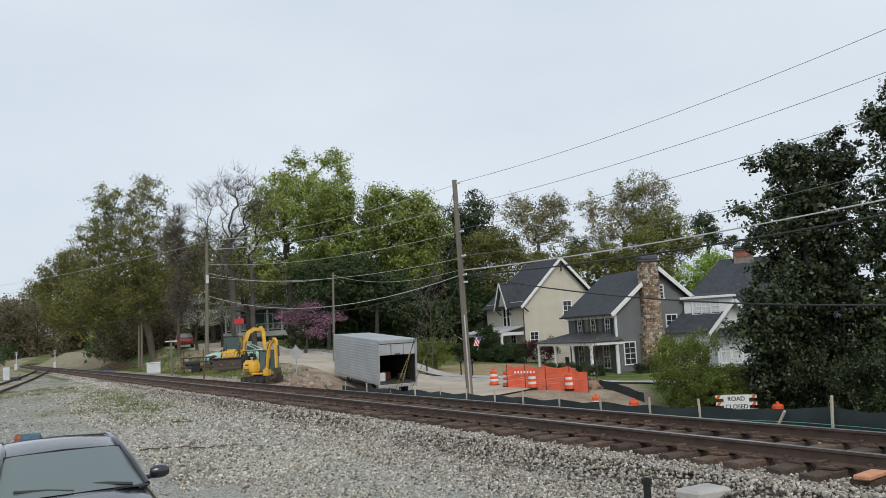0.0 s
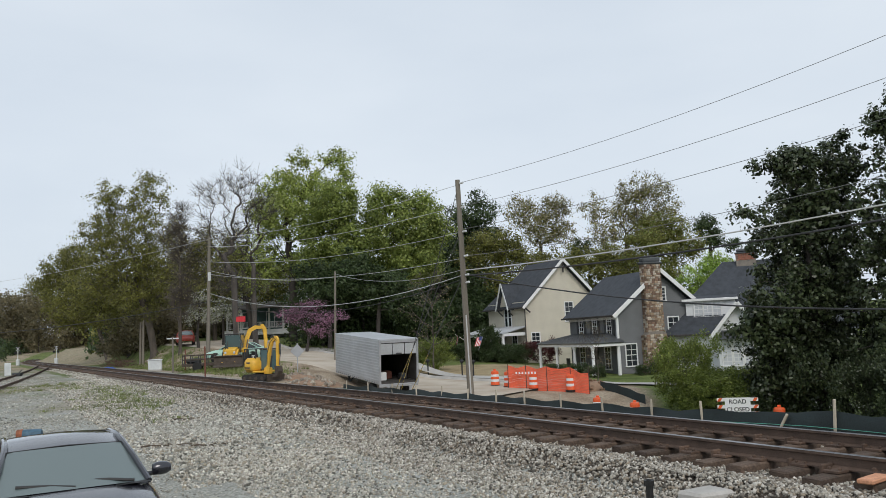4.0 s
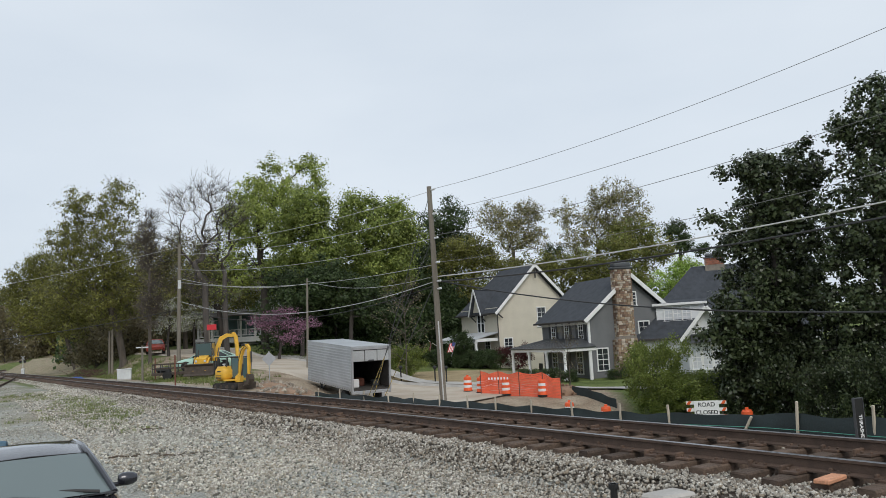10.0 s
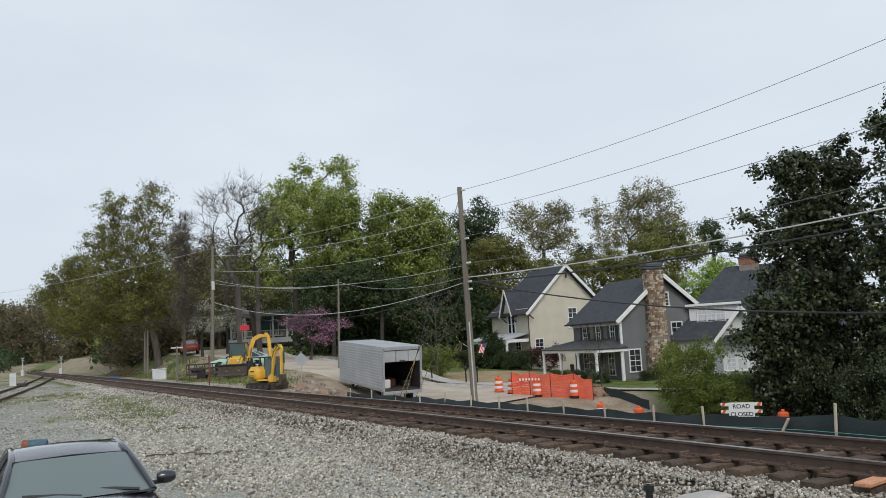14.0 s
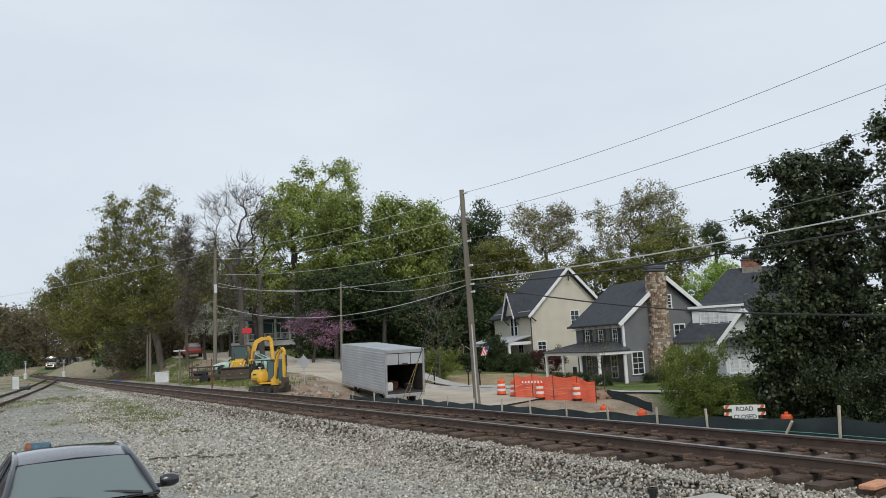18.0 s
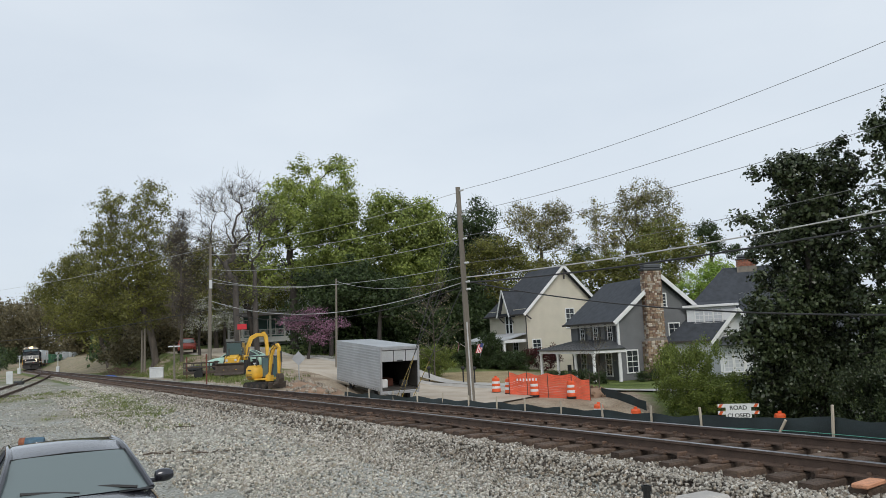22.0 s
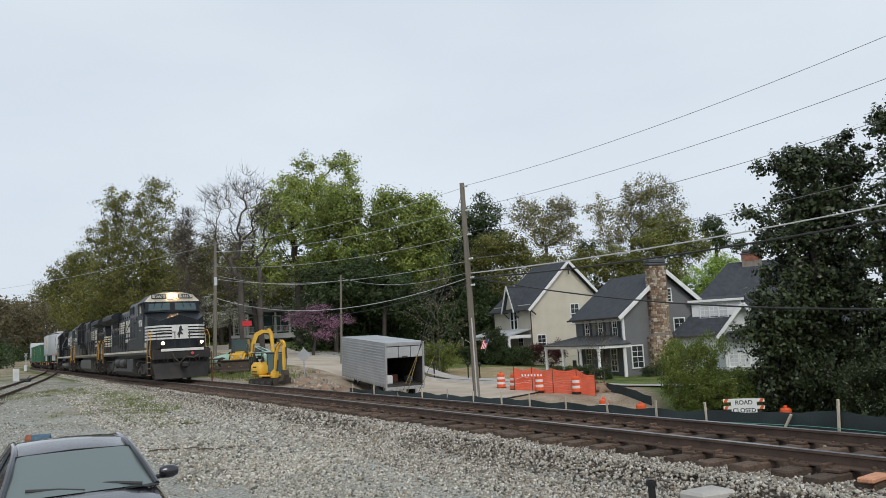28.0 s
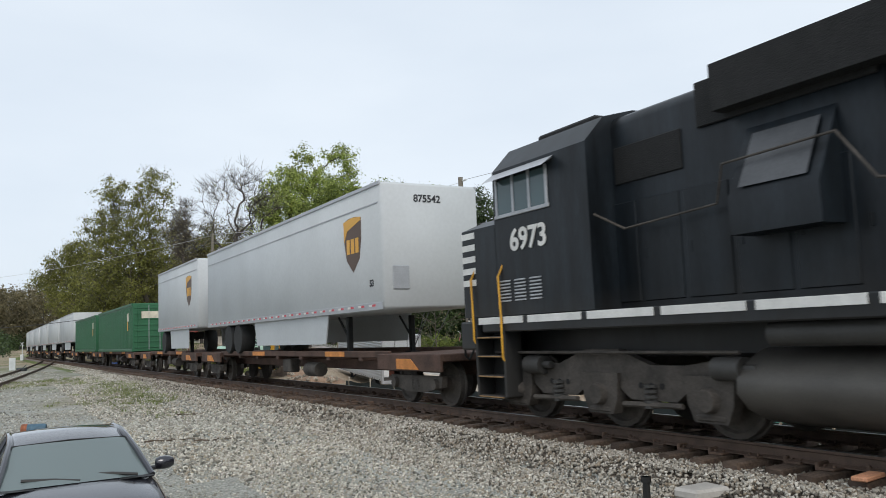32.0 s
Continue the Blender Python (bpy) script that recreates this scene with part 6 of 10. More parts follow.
tree_kind("shrub", 35, 1.0, 0.75, 0.02, "broad", 16, 5, 3, L_DARK, 8, 0.09, 0.09, M_BARK, trunk_r=0.03)
tree_kind("climber", 27, 3.4, .8, .05, "oval", 26, 5, 3, L_DARK, 9, .11, .12, M_BARKDARK, trunk_r=.05, rise=.35)
tree_kind("maroon", 36, 2.2, 1.5, 0.02, "broad", 20, 5, 4, L_MAROON, 8, 0.11, 0.13, M_BARKDARK, trunk_r=0.04)

def ramify(r, base, fork, tips, crook):
    """Joins the tips to a trunk, nearest first, each to the closest branch; returns lines with the count of tips that each carries."""
    lean = Vector((r.uniform(-1, 1), r.uniform(-1, 1), 0)) * 0.03 * (fork.z - base.z)
    nodes = [base.lerp(fork, k / 5) + lean * math.sin(math.pi * k / 5) for k in range(6)]
    parent, run = [-1, 0, 1, 2, 3, 4], [0.0] * 6
    P = np.zeros((len(tips) * 4 + 6, 3))
    P[:6] = nodes
    cost = np.full(len(P), 1e9)
    cost[2:6] = 0.0
    n = 6
    ends = []
    for p in sorted(tips, key=lambda q: (q - fork).length):
        d = P[:n] - np.array(p)
        dist = np.sqrt((d * d).sum(1))
        below = np.maximum(0, d[:, 2]) * 1.1
        k = int(np.argmin(dist + below + 0.22 * cost[:n]))
        q = Vector(P[k])
        long = (p - q).length
        last = k
        parts = 4 if long > 2.2 else 3 if long > 1.0 else 2
        for j in range(1, parts + 1):
            f = j / parts
            m = q.lerp(p, f)
            if j < parts:
                m += Vector((r.uniform(-1, 1), r.uniform(-1, 1), r.uniform(-.6, 1.2))) * crook * long * (1 - abs(2 * f - 1) * .5)
            P[n] = m
            cost[n] = cost[last] + (m - Vector(P[last])).length
            parent.append(last)
            last = n
            n += 1
        ends.append(last)
    load = [0] * n
    for e in ends:
        while e >= 0:
            load[e] += 1
            e = parent[e]
    return P[:n], parent, load, ends


def spread_tree(name, label, base, lobes, leaf, seed, clumps, per, size, bark=None, girth=0.4, clump_r=0.75, crook=0.10, twigs=5, shell=0.45, second=None, category="tree", group="", fork=0.3, flat=0.75):
    """A tree whose crown fills several rounded lobes (x, z, half width, half height) about its trunk: branched wood and clumps of leaves."""
    r, rn = random.Random(seed), np.random.RandomState(seed)
    bx, by = base[:2]
    bz = ground_z(bx, by) - 0.1 if len(base) < 3 else base[2]
    vol = [rx * rx * rz for _, _, rx, rz in lobes]
    wsum = sum(v ** 0.75 for v in vol)
    tips = []
    for (lx, lz, rx, rz), v in zip(lobes, vol):
        dy = r.uniform(-.35, .35) * rx
        for _ in range(max(4, round(clumps * v ** 0.75 / wsum))):
            d = Vector((r.gauss(0, 1), r.gauss(0, 1), r.gauss(0, 1))).normalized() * r.random() ** shell
            tips.append(Vector((lx - bx + d.x * rx, dy + d.y * rx * .9, lz - bz + d.z * rz)))
    low = min(t.z for t in tips)
    high = max(t.z for t in tips)
    mid = sum(tips, Vector()) / len(tips)
    top = Vector((mid.x * .45, mid.y * .45, max(low * .8, low + (high - low) * fork)))
    pts, parent, load, ends = ramify(r, Vector((0, 0, -.2)), top, tips, crook)
    wood = Build()
    most = max(load)
    kids = {}
    for i, p in enumerate(parent):
        kids.setdefault(p, []).append(i)

    def thick(i):
        return max(0.014, girth * (load[i] / most) ** 0.62)

    for p, cs in kids.items():
        if p < 0:
            continue
        for c in cs:
            if parent[p] >= 0 and max(kids[p], key=lambda k: load[k]) == c and p > 0:
                continue
            line, k = [p, c], c                # follow the thickest child as one limb
            while k in kids:
                k = max(kids[k], key=lambda q: load[q])
                line.append(k)
            rs = [thick(k) for k in line]
            rs[0] = rs[1]
            sides = 8 if rs[0] > .15 else 5 if rs[0] > .04 else 4
            vs, u = [], None
            for i, k in enumerate(line):
                a0, a1 = Vector(pts[line[max(0, i - 1)]]), Vector(pts[line[min(len(line) - 1, i + 1)]])
                ax = (a1 - a0).normalized()
                u = (ax.orthogonal() if u is None else u - ax * u.dot(ax)).normalized()
                w = ax.cross(u)
                vs += [Vector(pts[k]) + (u * math.cos(2 * math.pi * j / sides) + w * math.sin(2 * math.pi * j / sides)) * rs[i] for j in range(sides)]
            wood.add(vs, [(i * sides + j, i * sides + (j + 1) % sides, (i + 1) * sides + (j + 1) % sides, (i + 1) * sides + j) for i in range(len(line) - 1) for j in range(sides)])
    wood.lathe([(girth * 1.6, -.3), (girth * 1.25, .15), (girth, .7)], 9)
    for e in ends:
        c = Vector(pts[e])
        out = (c - mid).normalized()
        for _ in range(twigs):
            d = (out * .7 + Vector((r.uniform(-1, 1), r.uniform(-1, 1), r.uniform(-.5, 1)))).normalized()
            q = c + d * clump_r * r.uniform(.6, 1.5)
            m = c.lerp(q, .5) + Vector((r.uniform(-1, 1), r.uniform(-1, 1), r.uniform(-1, 1))) * .12 * clump_r
            wood.tube([c, m, q], .013, 3, r1=.005)
            if twigs > 8:
                for _ in range(2):
                    wood.tube([m, m + (d + Vector((r.uniform(-1, 1), r.uniform(-1, 1), r.uniform(-.6, 1)))).normalized() * clump_r * .55], .008, 3, r1=.004)
    e = thing(name, Matrix.Translation((bx, by, bz)), label, category, group)
    part("trunk", wood, bark or M_BARK, e, smooth=60)
    centre = np.array([pts[k] for k in ends])
    for lf, n_per, sd in ((leaf, per, 0),) + (((second[0], second[1], 7),) if second else ()):
        if n_per < 1:
            pick = centre[rn.rand(len(centre)) < n_per]
            n_per = 1
        else:
            pick = centre
        scale = np.repeat(rn.uniform(.6, 1.25, (len(pick), 1)), n_per, 0)
        c = np.repeat(pick, n_per, 0)
        off = rn.normal(size=c.shape) * scale * clump_r * .55 * np.array([1, 1, flat])
        pos = c + off
        out = off / (clump_r * .6) + .5 * (c - np.array(mid)) / (np.abs(centre - np.array(mid)).max() + .1)
        nrm = out + np.array([0, 0, .35]) + rn.normal(size=c.shape) * .55
        nrm /= np.linalg.norm(nrm, axis=1)[:, None] + 1e-9
        u = np.cross(nrm, rn.normal(size=c.shape))
        u /= np.linalg.norm(u, axis=1)[:, None] + 1e-9
        w = np.cross(nrm, u)
        s = size * rn.uniform(.6, 1.35, (len(c), 1))
        q = np.stack([pos - u * s * .6, pos - w * s * .38 - nrm * s * .1, pos + u * s * .6, pos + w * s * .38 - nrm * s * .1], 1)
        me = card_mesh("crown", q)
        part("crown", me, lf, e)
    return e


SPRING = "spring trees beyond the track"
spread_tree("tree", "tall tree with thin olive spring leaves and a thick grey trunk", (-28.9, 80), ((-29.4, 16.9, 2.3, 2.7), (-33.2, 16.4, 2.1, 2.2), (-34.7, 13.1, 2.0, 2.3), (-31.3, 12.3, 4.0, 4.0), (-29.9, 8.2, 3.4, 4.0), (-34.5, 9.0, 3.1, 2.8)), L_OLIVE, 41, 620, 44, .17, M_BARK, .36, .66, .09, 5, .42, group=SPRING, fork=.15)
spread_tree("tree", "broad olive-green tree in thin leaf beside the track", (-45.3, 108), ((-51.4, 12.7, 2.9, 2.9), (-53.0, 11.3, 2.2, 2.3), (-48.8, 13.7, 3.1, 3.5), (-49.6, 8.0, 4.6, 3.8), (-45.0, 7.7, 3.8, 3.5)), L_OLIVE, 42, 420, 55, .22, M_BARK, .28, .85, .10, 4, .42, group=SPRING, fork=.15)
spread_tree("tree", "olive-green tree in thin leaf beyond the far curve", (-167, 340, 0.0), ((-171, 26.0, 6.8, 9.5), (-163.5, 22.5, 9.5, 11.0), (-152, 19.0, 9.5, 9.5)), L_OLIVE, 43, 260, 55, .6, M_BARK, .5, 2.4, .10, 3, .42, group=SPRING, fork=.15)
spread_tree("tree", "low olive tree among bare trunks on the bank", (-36.1, 92), ((-37.0, 6.7, 3.9, 3.9), (-32.5, 6.5, 2.9, 3.9), (-40.5, 8.5, 3.5, 3.2)), L_OLIVE, 44, 330, 44, .2, M_BARKDARK, .22, .8, .10, 5, .42, group=SPRING, fork=.1)
spread_tree("tree", "slim grey tree with bare twigs on the bank", (-23.7, 72), ((-23.5, 13.0, .9, 1.9), (-23.7, 9.9, 1.1, 3.1), (-23.3, 6.3, 1.3, 2.3)), L_PALE, 45, 130, 5, .12, M_BARK, .15, .75, .08, 12, .6, group=SPRING, fork=.5)
spread_tree("tree", "old oak with dark, nearly bare twisted limbs", (-17.8, 69), ((-17.5, 15.3, 2.0, 1.8), (-20.0, 14.4, 1.6, 1.6), (-20.8, 11.7, 1.1, 1.5), (-16.0, 13.7, 1.7, 2.0), (-18.3, 11.3, 2.5, 2.2), (-18.9, 7.9, 2.2, 2.0)), L_PALE, 46, 300, 4, .1, M_BARKOAK, .27, .95, .16, 6, .5, group=SPRING, fork=.12)
spread_tree("tree", "dark oak trunk with crooked limbs and a few young leaves", (-16.5, 70.5), ((-15.9, 12.9, 1.5, 1.8), (-17.0, 10.4, 1.8, 2.0), (-17.3, 6.9, 2.0, 1.5)), L_GREEN, 47, 120, 9, .16, M_BARKOAK, .24, .6, .16, 8, .4, group=SPRING, fork=.3)
spread_tree("tree", "tall broad tree in fresh bright-green leaf", (-16.0, 85), ((-11.1, 21.4, 1.8, 1.0), (-14.8, 21.3, 1.2, 1.1), (-10.1, 19.2, 1.5, 1.2), (-16.6, 18.5, 2.3, 1.8), (-13.2, 18.0, 2.9, 1.9), (-18.8, 16.2, 1.8, 2.3), (-15.2, 15.0, 3.6, 2.7), (-18.6, 12.8, 1.8, 2.4), (-19.0, 9.1, 2.1, 1.8), (-14.5, 9.5, 2.6, 2.2)), L_GREEN, 48, 300, 75, .22, M_BARKDARK, .42, .85, .10, 3, .4, group=SPRING, fork=.2)
spread_tree("tree", "broad tree in dense fresh green leaf above the dark thicket", (-10.8, 80), ((-10.2, 14.9, 3.4, 2.3), (-12.1, 12.4, 2.8, 2.6), (-8.0, 12.2, 3.1, 2.8), (-10.4, 9.4, 4.0, 2.3), (-8.0, 6.1, 2.0, 1.6)), L_GREEN2, 49, 240, 95, .22, M_BARKDARK, .36, .9, .10, 2, .35, (L_GREEN, 35), group=SPRING, fork=.2)
spread_tree("tree", "broad tree in dense mid-green leaf beside the pole", (-4.8, 83), ((-5.2, 15.7, 2.7, 1.7), (-2.0, 14.9, 2.7, 1.8), (-3.6, 12.3, 4.1, 2.7), (-0.6, 12.7, 2.1, 2.4), (-2.6, 9.2, 3.2, 2.4), (-5.6, 8.2, 2.7, 2.1)), L_GREEN2, 50, 260, 95, .22, M_BARKDARK, .36, .9, .10, 2, .35, (L_GREEN, 35), group=SPRING, fork=.2)
spread_tree("tree", "tall dark evergreen tree behind the cream house", (3.9, 96), ((4.6, 15.9, 2.9, 2.6), (2.4, 14.3, 2.4, 2.7), (5.0, 12.1, 3.1, 3.4), (2.0, 9.0, 3.6, 4.0)), L_DARK, 51, 200, 90, .24, M_BARKDARK, .32, .9, .08, 2, .35, group=SPRING, fork=.5)
spread_tree("tree", "dense dark evergreen tree beside the cream house", (-1.0, 90), ((-0.5, 9.0, 3.0, 4.2), (2.5, 6.5, 2.6, 3.5)), L_DARK, 52, 150, 90, .24, M_BARKDARK, .28, .9, .08, 2, .35, group=SPRING, fork=.5)
spread_tree("tree", "olive tree in young leaf behind the cream house", (6.0, 90), ((6.3, 11.3, 3.2, 2.2), (8.8, 10.2, 2.2, 1.9), (3.6, 9.5, 2.6, 1.9), (6.5, 7.0, 3.0, 2.5)), L_OLIVE, 53, 260, 60, .2, M_BARK, .26, .8, .10, 4, .4, group=SPRING, fork=.2)
spread_tree("tree", "tall tree with tan spring buds", (14.0, 112), ((11.8, 18.5, 2.4, 2.4), (16.7, 18.5, 2.5, 2.4), (14.1, 15.8, 3.2, 2.4), (17.6, 15.2, 1.8, 2.2)), L_PALE, 54, 260, 18, .22, M_BARK, .24, .8, .08, 6, .45, (L_OLIVE, 12), group=SPRING, fork=.05)
spread_tree("tree", "large tree with pale olive spring buds", (25.5, 112), ((29.3, 20.5, 4.0, 2.5), (31.9, 17.7, 2.5, 2.5), (26.7, 17.5, 3.6, 2.8), (22.3, 18.2, 2.2, 2.4), (23.6, 14.5, 3.3, 2.2), (29.7, 14.9, 3.2, 2.4)), L_PALE, 55, 400, 16, .22, M_BARK, .3, .85, .08, 6, .45, (L_OLIVE, 13), group=SPRING, fork=.05)
spread_tree("tree", "olive tree in young leaf behind the grey house", (28.2, 103), ((29.5, 13.4, 3.5, 2.8), (26.3, 11.3, 3.3, 2.8), (31.9, 11.4, 2.9, 2.6), (21.8, 10.4, 2.6, 1.8), (27.0, 8.0, 4.0, 3.0)), L_OLIVE, 56, 320, 65, .22, M_BARK, .32, .85, .10, 4, .4, (L_GREEN2, 15), group=SPRING, fork=.2)
spread_tree("tree", "olive tree among the spring trees", (18.0, 104), ((17.0, 9.5, 4.0, 3.2), (22.0, 8.5, 3.5, 3.0), (12.5, 9.5, 3.2, 3.0)), L_OLIVE, 57, 260, 60, .22, M_BARK, .3, .85, .10, 4, .4, group=SPRING, fork=.2)
spread_tree("tree", "dark pine behind the white house", (38.0, 112), ((37.8, 15.3, 2.1, 1.6), (39.0, 13.2, 1.9, 1.4), (41.1, 12.3, 1.4, 1.0)), L_DARK, 58, 80, 60, .22, M_BARKDARK, .25, .7, .08, 3, .5, group=SPRING, fork=.6)
spread_tree("tree", "dark pine among the spring trees", (19.4, 112), ((19.9, 12.9, 1.4, 1.4), (18.9, 10.9, 2.1, 1.4)), L_DARK, 59, 60, 60, .22, M_BARKDARK, .25, .7, .08, 3, .5, group=SPRING, fork=.6)
spread_tree("tree", "rounded tree in yellow-green leaf", (30.5, 90), ((31.5, 8.3, 2.4, 1.5), (29.1, 6.8, 2.4, 1.8), (32.2, 5.7, 2.2, 2.2), (29.8, 4.0, 2.8, 2.0)), L_LIME, 60, 170, 70, .18, M_BARK, .22, .7, .08, 3, .4, group=SPRING, fork=.2)
spread_tree("tree", "redbud tree covered in pink-purple blossom", (-12.0, 70), ((-12.1, 3.8, 2.0, .9), (-13.5, 3.8, 1.3, .8), (-9.8, 3.5, 1.6, .8), (-10.9, 2.5, 1.5, .7), (-11.5, 4.7, 1.5, .4)), L_PINK, 61, 300, 17, .09, M_BARKDARK, .11, .34, .10, 5, .5, fork=.1, flat=.5)
spread_tree("tree", "dogwood tree with white blossom", (-23.0, 75), ((-22.9, 6.1, 1.3, 1.0), (-22.4, 4.5, 1.5, .9), (-23.7, 4.3, 1.0, .8)), L_WHITE, 62, 100, 22, .11, M_BARKDARK, .12, .4, .10, 3, .5, (L_GREEN, 5), fork=.2, flat=.4)
spread_tree("tree", "dogwood tree with white blossom", (-21.2, 77), ((-21.1, 5.3, 1.2, 1.0), (-22.0, 4.3, 1.2, .8), (-20.4, 4.4, 1.0, .8)), L_WHITE, 63, 80, 22, .11, M_BARKDARK, .12, .4, .10, 3, .5, (L_GREEN, 5), fork=.2, flat=.4)
spread_tree("tree", "olive-green tree behind the old oak", (-21.0, 88), ((-22.5, 10.0, 3.2, 3.6), (-19.0, 8.0, 3.0, 3.0), (-25.0, 7.0, 2.6, 3.0)), L_OLIVE, 64, 170, 55, .2, M_BARKDARK, .28, .8, .10, 3, .4, (L_DARK, 12), group=SPRING, fork=.2)
spread_tree("tree", "tall grey tree with fine bare twigs and a few buds", (-30.5, 90), ((-30.5, 14.0, 2.2, 2.6), (-28.4, 11.6, 2.3, 2.6), (-31.8, 10.2, 2.4, 3.0)), L_PALE, 71, 300, 10, .17, M_BARK, .24, .8, .09, 9, .5, (L_OLIVE, 8), group=SPRING, fork=.2)
spread_tree("tree", "grey tree with fine twigs and thin olive leaves", (-26.0, 91), ((-26.2, 13.0, 2.3, 2.3), (-27.8, 9.6, 2.4, 2.6), (-24.4, 9.4, 2.1, 2.6)), L_OLIVE, 72, 260, 22, .17, M_BARK, .24, .8, .10, 8, .5, (L_PALE, 8), group=SPRING, fork=.2)
spread_tree("tree", "dark evergreen tree behind the redbud", (-10.6, 74.5), ((-10.6, 6.4, 2.2, 2.3), (-8.6, 8.0, 2.0, 2.0), (-12.4, 7.4, 1.5, 1.9)), L_DARK, 73, 150, 80, .2, M_BARKDARK, .2, .7, .08, 2, .35, group=SPRING, fork=.3)
spread_tree("tree", "dark evergreen tree beside the street", (-6.2, 75.5), ((-6.6, 6.4, 2.3, 2.3), (-4.4, 5.6, 2.0, 2.2)), L_DARK, 74, 120, 80, .2, M_BARKDARK, .2, .7, .08, 2, .35, group=SPRING, fork=.3)
spread_tree("magnolia", "large magnolia with dense dark glossy leaves", (16.9, 36.5), ((17.3, 8.0, 1.9, 1.6), (16.4, 8.6, 1.2, .8), (18.6, 8.5, 1.2, 1.1), (16.2, 5.5, 1.9, 1.9), (18.3, 5.4, 2.1, 2.3), (15.9, 2.4, 2.2, 2.2), (15.0, 1.1, 1.4, 1.6), (17.8, 1.3, 2.3, 2.9), (15.9, -.9, 2.1, 1.7), (13.8, 1.2, .6, .6), (14.0, 6.5, .6, .3), (14.8, 8.5, .4, .4), (18.3, 9.6, .5, .25), (19.0, 9.9, .3, .25), (13.2, 1.1, .35, .3)), L_MAG, 65, 1250, 34, .17, M_BARKDARK, .26, .34, .10, 1, .38, fork=.75, flat=.9)
spread_tree("magnolia", "large magnolia with dense dark glossy leaves", (20.9, 34.5), ((21.1, 10.1, 1.5, 1.8), (19.8, 9.4, 1.0, 1.1), (19.5, 10.3, .5, .35), (22.2, 9.0, 1.5, 2.2), (20.3, 6.0, 2.3, 2.5), (22.4, 4.9, 2.0, 2.9), (19.4, 2.6, 2.2, 2.7), (21.6, .5, 2.3, 2.9), (19.3, -.8, 2.2, 2.0), (21.7, 12.0, .7, .6), (20.4, 11.1, .45, .35)), L_MAG, 66, 1150, 34, .17, M_BARKDARK, .3, .34, .10, 1, .38, fork=.75, flat=.9)
plant("bush", 12.2, 41.2, 0.35, "rounded bright-green bush beside the street", 0.0, category="bush", name="bush", wide=.66)
plant("bush", 14.3, 40.6, -1.1, "rounded green bush under the magnolia", 2.0, category="bush", name="bush", wide=1.3)
plant("bush", 13.2, 39.6, -1.0, "rounded green bush under the magnolia", 3.5, category="bush", name="bush", wide=1.3)
for x, y, top, turn in ((16.5, 36.6, .3, .4), (15.6, 37.4, -.9, 2.2), (17.6, 33.6, -.7, 1.3), (18.6, 31.8, -.5, 2.1), (19.6, 29.8, -.4, 3.0), (21.6, 28.0, -.3, 4.2), (23.6, 26.0, -.2, 5.0)):
    plant("dark_bush", x, y, top, "dense dark glossy bush at the magnolia's foot", turn, category="bush", name="bush", wide=.8, group="bushes under the magnolia")
plant("sapling", 9.1, 48.3, 2.0, "thin bare sapling in the front yard", 0.0, name="sapling")
plant("sapling", -0.9, 62.0, 6.6, "slim bare tree beside the dark thicket", 1.0, name="sapling")



def woods(name, spots, leaf, label, seed, size=0.55, per=900):
    """A far stand of trees that nobody could count: trunks and leaf clumps in one mesh."""
    r = np.random.RandomState(seed)
    quads, wood = [], Build()
    for x, y, h, w in spots:
        z = ground_z(x, y) if max(abs(x), abs(y)) < 250 else 0.5
        wood.cyl((x, y, z - 0.3), (x, y, z + h * 0.7), 0.22, 0.08, 6)
        t = r.rand(26)
        blobs = np.stack([x + r.normal(size=26) * w * 0.5 * (1.1 - 0.6 * t), y + r.normal(size=26) * w * 0.5 * (1.1 - 0.6 * t), z + h * (0.08 + 0.86 * t)], 1)
        quads.append(leaf_cards(blobs, w * 0.17, per // 26, size, r.randint(1 << 30)))
    me = card_mesh(name, np.concatenate(quads))
    me.materials.append(leaf)
    e = thing(name, Matrix(), label, "woods", kind="stuff")
    part("crowns", me, leaf, e)
    part("trunks", wood, M_BARKDARK, e)
    return e


r_w = random.Random(8)
def stand(x0, y0, x1, y1, n, depth, h0, h1, w):
    out = []
    for k in range(n):
        f = (k + r_w.random()) / n
        dx, dy = y1 - y0, x0 - x1
        L = math.hypot(dx, dy)
        s = r_w.uniform(0, depth)
        out.append((x0 + (x1 - x0) * f - dx / L * s, y0 + (y1 - y0) * f - dy / L * s, r_w.uniform(h0, h1), w * r_w.uniform(.8, 1.2)))
    return out


woods("far_woods", [(x, y, h * 1.25, 8.0) for x, y, h, w in stand(-215, 225, -135, 275, 34, 60, 17, 21, 5.5)], L_FAR, "distant brown and olive spring woods", 1, 0.9, 1500)
woods("far_hill_woods", stand(-175, 300, -110, 345, 26, 40, 20, 24, 8.0), L_FAR, "distant olive spring woods closing the end of the track", 5, 0.9, 1500)
woods("left_woods", stand(-47, 118, -30, 128, 12, 25, 11, 16, 5.0), L_OLIVE, "olive spring woods beside the far curve of the track", 2, 0.5, 1100)
woods("back_woods", stand(-30, 112, 48, 126, 34, 14, 9, 13, 5.0), L_DARK, "dark evergreen woods behind the houses", 3, 0.5, 1300)
# the overhanging crowns' shade is put into this leaf colour
woods("undergrowth", stand(-12.5, 77, 6, 86, 26, 4, 4, 7.5, 3.0), L_DARK, "dense evergreen undergrowth beneath the trees, canopy shade in its dark leaf colour", 4, 0.3, 1700)
woods("back_thicket", stand(4, 98, 46, 92, 22, 6, 4, 7, 3.6), L_GREEN2, "green thicket behind the houses", 6, 0.35, 1200)
